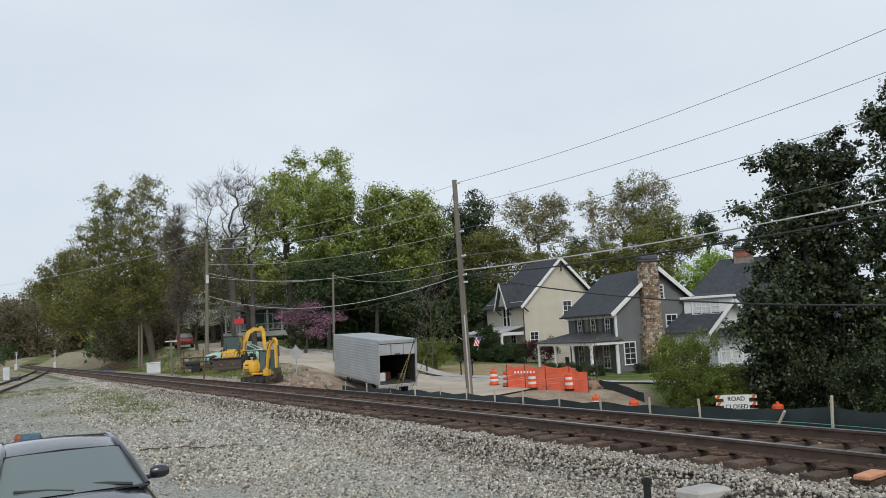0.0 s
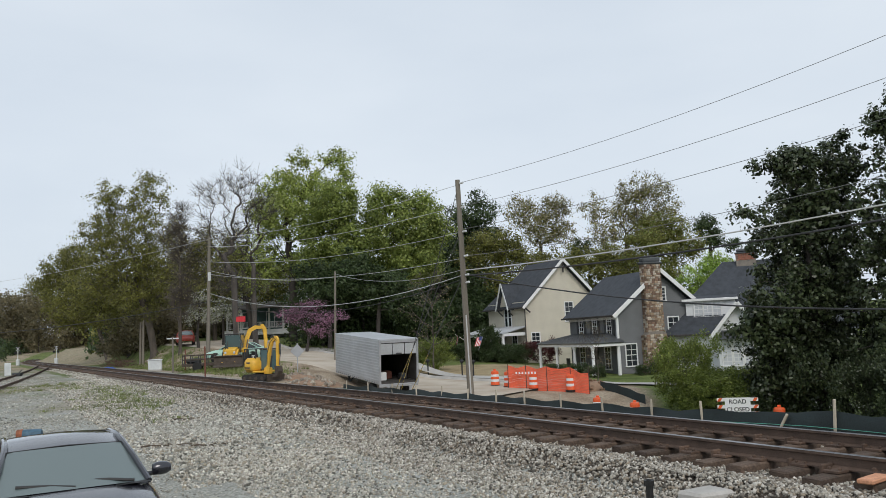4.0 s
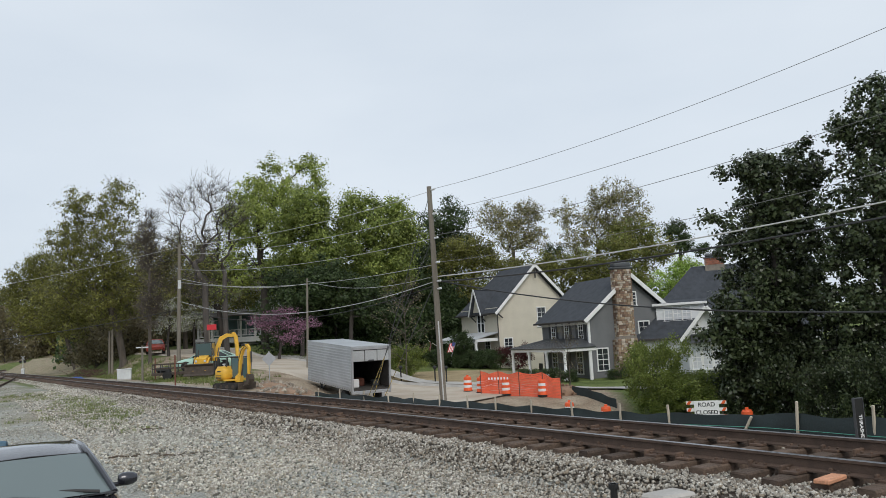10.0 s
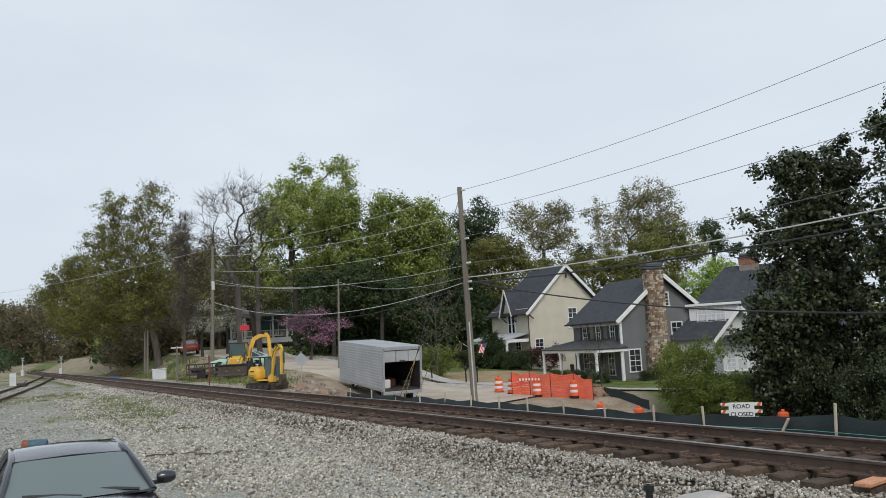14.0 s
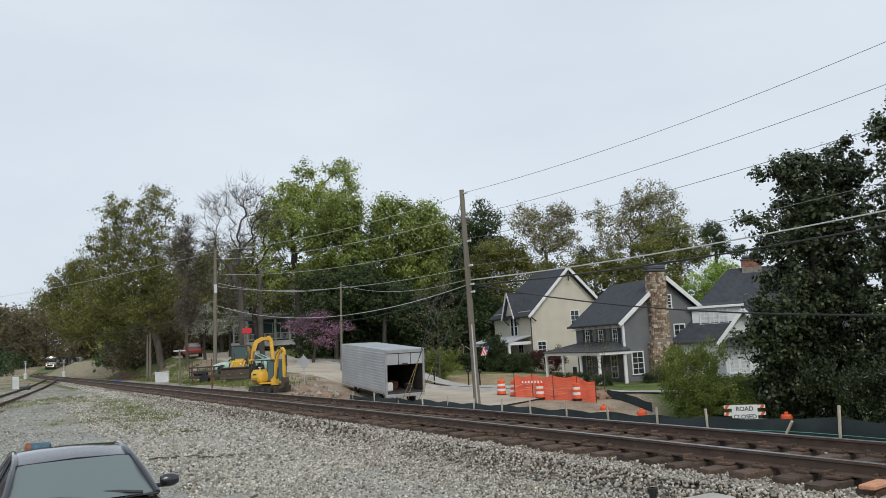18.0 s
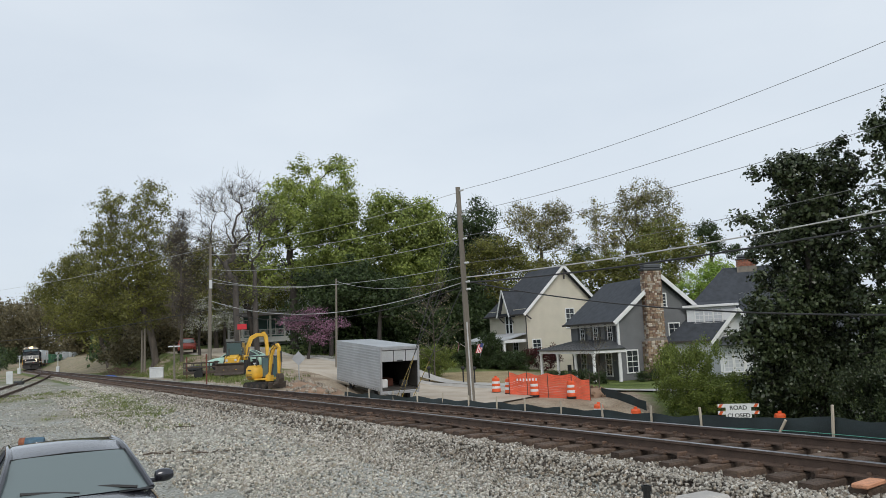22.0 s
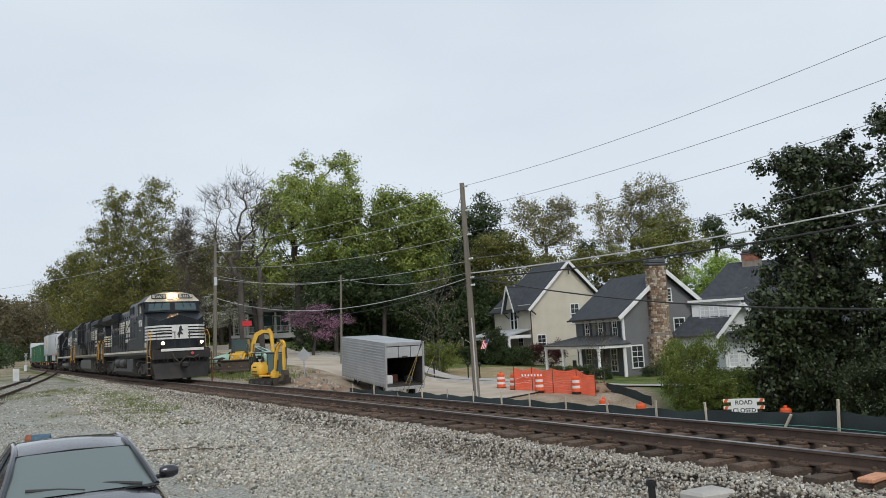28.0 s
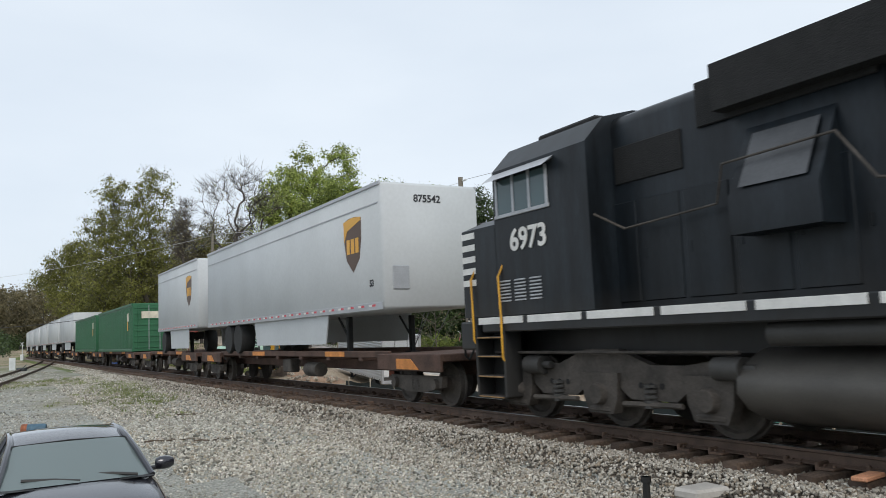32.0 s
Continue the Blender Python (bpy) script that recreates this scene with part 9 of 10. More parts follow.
heap("dirt_heap", 8.2, 46.2, 1.3, .55, M_DIRTPILE, "low heap of red-brown dirt beside the netting", 1)
heap("rubble_heap", -6.6, 38.9, 1.5, .28, M_DIRTPILE, "broken concrete and dirt beside the digger", 2, lumps=60, lump=.12, lumpmat=M_RIPRAP)
heap("rubble_heap", -8.0, 42.5, 1.6, .35, M_DIRTPILE, "broken concrete and dirt beside the digger", 3, lumps=60, lump=.12, lumpmat=M_RIPRAP)
heap("rubble_heap", -5.2, 40.8, 1.3, .2, M_DIRTPILE, "broken concrete and dirt along the street", 4, lumps=50, lump=.11, lumpmat=M_RIPRAP)

# ---- poles and wires ----
def tall_pole(x, y, z0, x1, y1, z1, r, label, arm=None):
    e = thing("utility_pole", Matrix.Translation((x, y, z0)), label, "utility pole", "utility poles")
    b = Build()
    b.cyl((0, 0, -.5), (x1 - x, y1 - y, z1 - z0), r, r * .68, 12)
    part("shaft", b, M_POLE, e)
    return e


MAIN = ((1.26, 42.0, -2.1), (1.09, 42.0, 9.72))
pole = tall_pole(*MAIN[0], *MAIN[1], .19, "leaning weathered wooden utility pole with guy wires")


def on_pole(z):
    f = (z - MAIN[0][2]) / (MAIN[1][2] - MAIN[0][2])
    return Vector(MAIN[0]).lerp(Vector(MAIN[1]), f)


b = Build()
for z in (9.5, 8.2, 6.9, 5.6, 4.6, 4.2):
    q = on_pole(z) - Vector(MAIN[0])
    b.cyl(q + Vector((.1, -.15, 0)), q + Vector((.28, -.3, .02)), .05, .06, 8)
part("insulators", b, M_CABINET, pole)["kind"] = "stuff"
b = Build()
q = on_pole(-.6) - Vector(MAIN[0])
b.cyl(on_pole(-1.9) - Vector(MAIN[0]) + Vector((0, -.2, 0)), on_pole(2.5) - Vector(MAIN[0]) + Vector((0, -.17, 0)), .035, None, 6)
part("conduit", b, M_WIREPALE, pole)
far_poles = []
for (x, y, z0), (x1, y1, z1), r in (((-18.4, 62.4, .4), (-18.2, 62.5, 10.1), .16), ((-8.4, 61.5, .2), (-8.2, 61.5, 6.8), .1)):
    far_poles.append(tall_pole(x, y, z0, x1, y1, z1, r, "grey wooden utility pole beside the street"))
b = Build()
b.cyl((.2, 0, 6.2), (.2, 0, 6.85), .12, None, 12)
part("transformer", b, M_CABINET, far_poles[0])
for x, y, z1 in ((-30.1, 79.4, 4.2), (-29.6, 78.8, 4.3)):
    tall_pole(x, y, ground_z(x, y), x + .05, y, z1, .13, "short grey wooden pole on the grassy bank")


def wire(name, p, q, sag, r, material, label, n=18, group="overhead wires"):
    p, q = Vector(p), Vector(q)
    b = Build()
    b.tube([p.lerp(q, k / n) - Vector((0, 0, sag * 4 * (k / n) * (1 - k / n))) for k in range(n + 1)], r, 5)
    return tagged(part(name, b, material), label, "wire", group)


# spans from the main pole to the next pole, out of view past the camera's right
for z0, slope, bow, r, mt, label in (
    (9.57, -0.0060, 0.00314, 0.011, M_WIREGREY, "thin dark overhead wire beside the track"),
    (8.29, -0.0066, 0.00284, 0.011, M_WIREGREY, "thin dark overhead wire beside the track"),
    (7.06, -0.0052, 0.00251, 0.012, M_WIREGREY, "thin dark overhead wire beside the track"),
    (5.62, -0.0326, 0.00276, 0.012, M_WIREGREY, "thin dark overhead wire beside the track"),
    (4.86, -0.0239, 0.00189, 0.030, M_WIREPALE, "pale overhead cable beside the track"),
    (4.58, -0.0407, 0.00218, 0.040, M_WIRE, "thick black overhead cable beside the track"),
    (4.67, -0.2369, 0.00444, 0.034, M_WIRE, "thick black overhead cable beside the track"),
):
    b = Build()
    b.tube([Vector((1.25 + .66 * s, 42.0 - .75 * s, z0 + slope * s + bow * s * s)) for s in [1.9 * k for k in range(18)]], r, 5)
    tagged(part("overhead_cable", b, mt), label, "wire", "overhead wires")
tall_pole(1.25 + .66 * 32.5, 42.0 - .75 * 32.5, -1.5, 1.25 + .66 * 32.5, 42.0 - .75 * 32.5, 11.5, .18, "weathered wooden utility pole past the magnolia")
# spans from the main pole to the far poles
for z, zz, sg in ((9.45, 9.95, .5), (8.3, 9.3, .55), (6.9, 8.1, .6), (5.5, 7.1, .7)):
    wire("power_line", on_pole(z), (-18.2, 62.5, zz), sg, .013, M_WIREALU, "thin pale overhead wire over the street")
wire("phone_line", on_pole(4.62), (-18.2, 62.5, 5.6), 1.35, .02, M_WIREALU, "pale sagging cable over the street")
wire("phone_line", on_pole(4.4), (-18.2, 62.5, 5.0), 1.35, .02, M_WIRE, "thick black cable over the street")
wire("phone_line", (-18.2, 62.5, 5.0), (-75, 98, 5.5), 1.5, .03, M_WIRE, "thick black cable over the street")
wire("power_line", (-18.2, 62.5, 9.9), (-75, 98, 10), 1.2, .012, M_WIREALU, "thin pale overhead wire over the street")
wire("power_line", (-8.2, 61.5, 6.6), on_pole(4.9), .6, .012, M_WIREALU, "thin pale service wire over the street")
wire("power_line", (-8.2, 61.5, 6.4), (-18.2, 62.5, 7.4), .5, .014, M_WIREALU, "thin pale service wire over the street")
# guy wires with yellow guards, anchored by the parked trailer
for (ax, ay, az), zt in (((-2.5, 39.6, -1.9), 9.3), ((-2.9, 40.1, -1.9), 6.9), ((-2.1, 39.4, -1.9), 4.6)):
    q = on_pole(zt)
    wire("guy_wire", q, (ax, ay, az), 0.0, .018, M_WIRE, "taut steel guy wire of the leaning pole", 4, "guy wires")
    d = (q - Vector((ax, ay, az))).normalized()
    wire("guy_guard", Vector((ax, ay, az)) + d * .1, Vector((ax, ay, az)) + d * 3.0, 0.0, .016, M_GUARD, "yellow plastic guard on a guy wire", 2, "guy guards")

# ---- parked box trailer ----
def box_trailer():
    L, W, H = 7.6, 2.35, 2.45
    m = Matrix.Translation((-3.72, 45.0, -1.08)) @ Matrix.Rotation(math.atan2(.90, -.44), 4, "Z") @ Matrix.Rotation(radians(-4.0), 4, "Y")
    e = thing("box_trailer", m, "ribbed silver box trailer with its rear door half open", "trailer")
    # x runs to the front, y = 0 the near side, y = -W the far side
    def wallbox(name, x, y, z, sx, sy, sz, mt=M_ALU):
        b = Build()
        b.box(x, y, z, sx, sy, sz, .01)
        return part(name, b, mt, e)
    near = wallbox("side_wall", L / 2, 0, H / 2, L, .05, H)
    wallbox("side_wall", L / 2, -W, H / 2, L, .05, H)
    wallbox("front_wall", L, -W / 2, H / 2, .05, W - .06, H)
    wallbox("roof", L / 2, -W / 2, H + .03, L + .04, W + .06, .06)
    wallbox("floor", L / 2, -W / 2, .04, L, W - .06, .08, M_INSIDE)
    wallbox("inner_lining", L / 2, -W + .06, H / 2, L - .2, .03, H - .2, M_INSIDE)
    wallbox("inner_lining", L / 2, -.06, H / 2, L - .2, .03, H - .2, M_INSIDE)
    for k in range(14):
        b = Build()
        b.box(L / 2, .035, .22 + k * .158, L - .15, .03, .07, .014)
        part("rib", b, M_ALU, near)
    for x, y, sy in ((0, -.03, .12), (0, -W + .03, .12)):
        b = Build()
        b.box(x, y, H / 2, .1, sy, H, .015)
        part("rear_post", b, M_TRAILTRIM, e)
    b = Build()
    b.box(0, -W / 2, H - .08, .1, W, .16, .015)
    part("rear_header", b, M_TRAILTRIM, e)
    for k in range(3):
        b = Build()
        b.box(.03, -W / 2 + .75 * (k - 1), H - .5, .04, .72, .62, .015)
        part("door_panel", b, M_ALU, e)
    b = Build()
    b.box(-.02, -W / 2, H - .78, .05, .35, .1, .02)
    part("door_latch", b, M_SHUTTER, e)
    b = Build()
    b.box(.05, -W / 2, -.08, .2, W, .18, .02)
    for y in (-.5, -W + .5):
        b.box(-.05, y, -.3, .1, .15, .4, .02)
    part("bumper", b, M_TRAILTRIM, e)
    b = Build()
    for k in range(20):
        b.box(.3 + k * .37, .045, .07, .06, .02, .06, .01)
    part("marker_studs", b, M_SHUTTER, near)["kind"] = "stuff"
    for s in (0, -W + .35):
        for x in (1.5,):
            b = Build()
            b.lathe([(.25, -.12), (.45, -.12), (.48, -.06), (.48, .06), (.45, .12), (.25, .12)], 18, Matrix.Translation((x, s - .18, -.5)) @ Matrix.Rotation(radians(90), 4, "X"))
            part("wheel", b, M_RUBBER, e)
    b = Build()
    b.box(6.2, -.4, -.55, .12, .12, .95, .01)
    b.box(6.2, -W + .4, -.55, .12, .12, .95, .01)
    beam(b, (6.2, -.4, -.5), (5.2, -.4, -.05), .07, .07)
    beam(b, (6.9, -.5, -.05), (6.3, -.5, -.35), .06, .06)
    b.box(6.2, -W / 2, -.12, .14, W - .6, .12, .01)
    part("landing_leg", b, M_SHUTTER, e)
    for k, (x, y, sx, h, mt) in enumerate(((.9, -.55, .3, .5, M_SIGNWHITE), (2.0, -1.2, .9, .45, M_RUSTRED), (1.2, -1.9, .5, .35, M_SHUTTER), (2.6, -.6, .7, .7, M_BUCKET))):
        b = Build()
        b.box(0, 0, h / 2, sx, .4, h, .05)
        c = tagged(part("crate", b, mt), "tools and crates heaped inside the open trailer", "crate", "load in the trailer")
        c.matrix_basis = m @ Matrix.Translation((x, y, .085))
    return e


box_trailer()


# ---- machines ----
def crawler(e, x0, x1, y, w, h):
    r = h / 2
    b = Build()
    n, pts = 8, []
    loop = [(x1 - r + r * math.sin(math.pi * k / n), r - r * math.cos(math.pi * k / n)) for k in range(n + 1)] + [(x0 + r - r * math.sin(math.pi * k / n), r + r * math.cos(math.pi * k / n)) for k in range(n + 1)]
    b.prism(loop, y - w / 2, y + w / 2)
    t = part("crawler_track", b, M_TRACKRUB, e, smooth=30)
    g = Build()
    k = x0 + r
    while k < x1 - r:
        g.box(k, y, h + .012, .06, w, .03)
        g.box(k, y, -.005, .06, w, .03)
        k += .13
    part("track_lugs", g, M_TRACKRUB, t)["kind"] = "stuff"
    for k in range(4):
        g = Build()
        xx = x0 + r + (x1 - x0 - 2 * r) * k / 3
        g.cyl((xx, y - w / 2 - .02, r), (xx, y + w / 2 + .02, r), r * .55, None, 12)
        part("roller", g, M_BUCKET, t)


def mini_digger():
    x, y = -9.45, 41.3
    e = thing("mini_excavator", Matrix.Translation((x, y, ground_z(x, y))) @ Matrix.Rotation(radians(-30), 4, "Z") @ Matrix.Diagonal((.7, .7, .7, 1)), "yellow mini excavator with its boom folded up", "excavator")
    crawler(e, -1.1, 1.1, -.72, .34, .5)
    crawler(e, -1.1, 1.1, .72, .34, .5)
    b = Build()
    b.box(0, 0, .42, 1.0, 1.1, .25, .03)
    b.cyl((0, 0, .5), (0, 0, .62), .45, None, 18)
    part("undercarriage", b, M_BUCKET, e)
    b = Build()
    b.box(-.58, 0, 1.18, 1.15, 1.56, 1.06, .26)
    cover = part("engine_cover", b, M_PLANT, e, "rounded yellow engine cover", smooth=70)
    for z in (.86, .96, 1.06):
        g = Build()
        g.box(-.6, -.785, z, .5, .012, .045, .004)
        part("vent_slot", g, M_SHUTTER, cover)
    g = Build()
    g.box(-.55, -.786, 1.36, .34, .01, .1, .004)
    part("lettering_bar", g, M_SHUTTER, cover, "dark bar in place of unreadable lettering")
    b = Build()
    b.box(.32, 0, .70, 1.05, 1.5, .12, .03)
    part("platform", b, M_PLANT, e)
    b = Build()
    for px, py in ((-.05, .02), (-.05, .72), (.78, .02), (.82, .72)):
        b.box(px, py, 1.52, .06, .06, 1.55, .01)
    part("cab_frame", b, M_SHUTTER, e)
    b = Build()
    b.box(.38, .37, 2.32, 1.05, .86, .1, .04)
    part("cab_roof", b, M_SHUTTER, e)
    for bx_, by_, sx, sy in ((.36, .02, .76, .02), (.36, .74, .76, .02), (.8, .37, .02, .62), (-.06, .37, .02, .62)):
        g = Build()
        g.box(bx_, by_, 1.55, sx, sy, 1.4, .004)
        part("cab_glass", g, M_CABTINT, e)
    b = Build()
    b.box(.25, .38, 1.12, .45, .5, .14, .05)
    b.box(.05, .38, 1.45, .14, .5, .65, .05)
    part("seat", b, M_SHUTTER, e)
    b = Build()
    b.box(-.5, 0, 2.36, 1.15, 1.35, .07, .03)
    canopy = part("canopy", b, M_SHUTTER, e, "black open canopy")
    for cx in (-1.02, .02):
        for cy in (-.62, .62):
            b = Build()
            b.box(cx, cy, 2.0, .06, .06, .68, .01)
            part("canopy_post", b, M_SHUTTER, canopy)
    by = -.36
    M_ = Matrix.Translation((0, by, 0))
    b = Build()
    b.prism([(.72, .55), (1.2, .55), (1.24, .95), (1.0, 1.12), (.76, .95)], -.17, .17, M_)
    part("swing_post", b, M_PLANT, e)
    b = Build()
    b.prism([(.92, .8), (1.1, .8), (1.16, 1.5), (1.28, 2.3), (1.5, 2.82), (1.82, 3.0), (1.8, 3.14), (1.42, 3.08), (1.1, 2.6), (.98, 1.7)], -.11, .11, M_)
    boom = part("boom", b, M_PLANT, e, smooth=25)
    b = Build()
    b.prism([(1.66, 3.2), (1.86, 3.24), (2.02, 3.0), (2.06, 2.2), (2.0, 1.05), (1.88, .98), (1.84, 1.2), (1.84, 2.85)], -.1, .1, M_)
    arm = part("dipper_arm", b, M_PLANT, e, smooth=25)
    for p0, p1, p2, host, nm in (((1.22, 1.0), (1.36, 1.8), (1.42, 2.4), boom, "boom_ram"), ((1.3, 3.1), (1.55, 3.28), (1.8, 3.2), boom, "arm_ram"), ((2.14, 2.7), (2.16, 1.9), (2.06, 1.15), arm, "bucket_ram")):
        b = Build()
        b.cyl((p0[0], by, p0[1]), (p1[0], by, p1[1]), .06, None, 10)
        part(nm, b, M_SHUTTER, host)
        b = Build()
        b.cyl((p1[0], by, p1[1]), (p2[0], by, p2[1]), .034, None, 8)
        part("ram_rod", b, M_STEEL, host)
    b = Build()
    b.tube([(1.0, by - .13, 1.2), (1.05, by - .15, 2.0), (1.3, by - .14, 2.75), (1.7, by - .14, 3.12), (1.95, by - .12, 2.9)], .022, 5)
    part("hose", b, M_SHUTTER, boom)
    b = Build()
    b.prism([(1.82, 1.1), (2.08, 1.08), (2.16, .72), (2.0, .36), (1.66, .3), (1.6, .4), (1.86, .62)], -.26, .26, M_)
    bucket = part("bucket", b, M_BUCKET, e, "worn dark steel bucket", smooth=20)
    for k in range(4):
        g = Build()
        g.box(1.58, by - .2 + .133 * k, .32, .14, .05, .05, .01)
        part("tooth", g, M_STEEL, bucket)
    b = Build()
    b.prism([(1.3, .05), (1.38, .05), (1.43, .45), (1.35, .5)], -.9, .9)
    b.box(1.05, -.4, .3, .6, .1, .1, .02)
    b.box(1.05, .4, .3, .6, .1, .1, .02)
    part("blade", b, M_BUCKET, e)
    b = Build()
    b.cyl((-.35, -.45, 1.68), (-.35, -.45, 1.86), .05, None, 10)
    b.cyl((-.35, -.45, 1.84), (-.35, -.45, 1.9), .13, .1, 12)
    part("exhaust", b, M_CABINET, e)
    return e


mini_digger()


def big_wheel(e, x, y, r, w, mt=M_RUBBER, rim=M_PLANT):
    b = Build()
    b.lathe([(r * .5, -w / 2), (r * .94, -w / 2), (r, -w * .3), (r, w * .3), (r * .94, w / 2), (r * .5, w / 2)], 22, Matrix.Translation((x, y, r)) @ Matrix.Rotation(radians(90), 4, "X"))
    t = part("wheel", b, mt, e)
    b = Build()
    b.lathe([(r * .52, -w * .3), (r * .5, w * .3), (r * .2, w * .2), (.02, w * .2)], 16, Matrix.Translation((x, y, r)) @ Matrix.Rotation(radians(90), 4, "X"))
    part("rim", b, rim, t)


def backhoe():
    e = thing("backhoe_loader", Matrix.Translation((-14.75, 56.2, ground_z(-14.75, 56.2))) @ Matrix.Rotation(radians(275), 4, "Z") @ Matrix.Diagonal((.82, .82, .82, 1)), "yellow backhoe loader with its boom raised and swung aside", "backhoe")
    for s in (-.85, .85):
        big_wheel(e, -.9, s, .72, .42)
        big_wheel(e, 1.35, s, .46, .3)
    b = Build()
    b.box(.1, 0, .85, 3.4, .8, .4, .05)
    part("chassis", b, M_BUCKET, e)
    b = Build()
    b.prism([(.5, .95), (2.0, .95), (2.05, 1.45), (.5, 1.7)], -.42, .42)
    part("hood", b, M_PLANT, e, smooth=30)
    b = Build()
    for px, py in ((-1.2, -.65), (-1.2, .65), (.45, -.65), (.45, .65)):
        b.box(px, py, 1.95, .06, .06, 1.7, .01)
    b.box(-.35, 0, 2.78, 1.75, 1.4, .1, .04)
    part("cab_frame", b, M_SHUTTER, e)
    for py in (-.66, .66):
        g = Build()
        g.box(-.37, py, 2.05, 1.5, .02, 1.3, .004)
        part("cab_glass", g, M_CABCLEAR, e)
    g = Build()
    g.box(.46, 0, 2.2, .02, 1.2, 1.0, .004)
    part("cab_glass", g, M_CABCLEAR, e)
    for s in (-.5, .5):
        b = Build()
        b.prism([(.6, 1.5), (.8, 1.55), (2.2, .95), (2.75, .5), (2.65, .38), (2.1, .75)], s - .06, s + .06)
        part("loader_arm", b, M_PLANT, e)
    b = Build()
    b.prism([(2.6, .15), (3.4, .1), (3.4, .16), (2.75, .3), (2.7, .85), (2.85, 1.0), (2.78, 1.06), (2.6, .9)], -1.15, 1.15)
    part("front_bucket", b, M_BUCKET, e)
    swing = Matrix.Translation((-1.6, .55, 0)) @ Matrix.Rotation(radians(-70), 4, "Z") @ Matrix.Translation((1.6, 0, 0))
    b = Build()
    b.prism([(-1.5, .9), (-1.8, .95), (-2.05, 2.3), (-2.3, 2.95), (-2.75, 3.2), (-3.3, 3.18), (-3.3, 3.42), (-2.65, 3.5), (-2.05, 3.2), (-1.72, 2.4)], -.17, .17, swing)
    part("boom", b, M_PLANT, e, smooth=25)
    b = Build()
    b.prism([(-3.1, 3.55), (-3.35, 3.6), (-3.62, 3.2), (-3.7, 2.2), (-3.62, 1.4), (-3.45, 1.4), (-3.4, 2.4), (-3.3, 3.1)], -.14, .14, swing)
    part("dipper_arm", b, M_PLANT, e, smooth=25)
    b = Build()
    b.prism([(-3.68, 1.5), (-3.42, 1.45), (-3.3, 1.0), (-3.5, .7), (-3.9, .66), (-3.94, .8), (-3.66, .95)], -.3, .3, swing)
    part("rear_bucket", b, M_BUCKET, e)
    for s in (-.9, .9):
        b = Build()
        b.box(-1.6, s, .6, .12, .12, 1.1, .02)
        b.box(-1.6, s, .06, .45, .3, .06, .02)
        part("stabiliser", b, M_BUCKET, e)
    b = Build()
    b.prism([(-1.55, 1.2), (-1.4, 1.2), (-.3, 1.2), (-.2, 1.45), (-.6, 1.62), (-1.4, 1.55)], -.95, .95)
    part("mudguard", b, M_PLANT, e)
    b = Build()
    b.box(-.7, 0, 1.35, .5, .5, .16, .05)
    b.box(-.95, 0, 1.7, .14, .5, .7, .05)
    part("seat", b, M_SHUTTER, e)
    b = Build()
    b.cyl((1.2, -.3, 1.5), (1.2, -.3, 2.2), .05, None, 10)
    part("exhaust", b, M_SHUTTER, e)
    for s in (-.36, .36):
        b = Build()
        b.box(2.06, s, 1.25, .04, .18, .18, .02)
        part("headlamp", b, M_LAMPOFF, e)
    for s in (-.5, .5):
        b = Build()
        b.cyl((1.0, s + .1, 1.2), (2.0, s + .1, .82), .06, None, 10)
        part("lift_ram", b, M_STEEL, e)
    b = Build()
    b.cyl(swing @ Vector((-1.75, .2, 1.3)), swing @ Vector((-1.95, .2, 2.3)), .06, None, 10)
    part("boom_ram", b, M_STEEL, e)
    return e


backhoe()


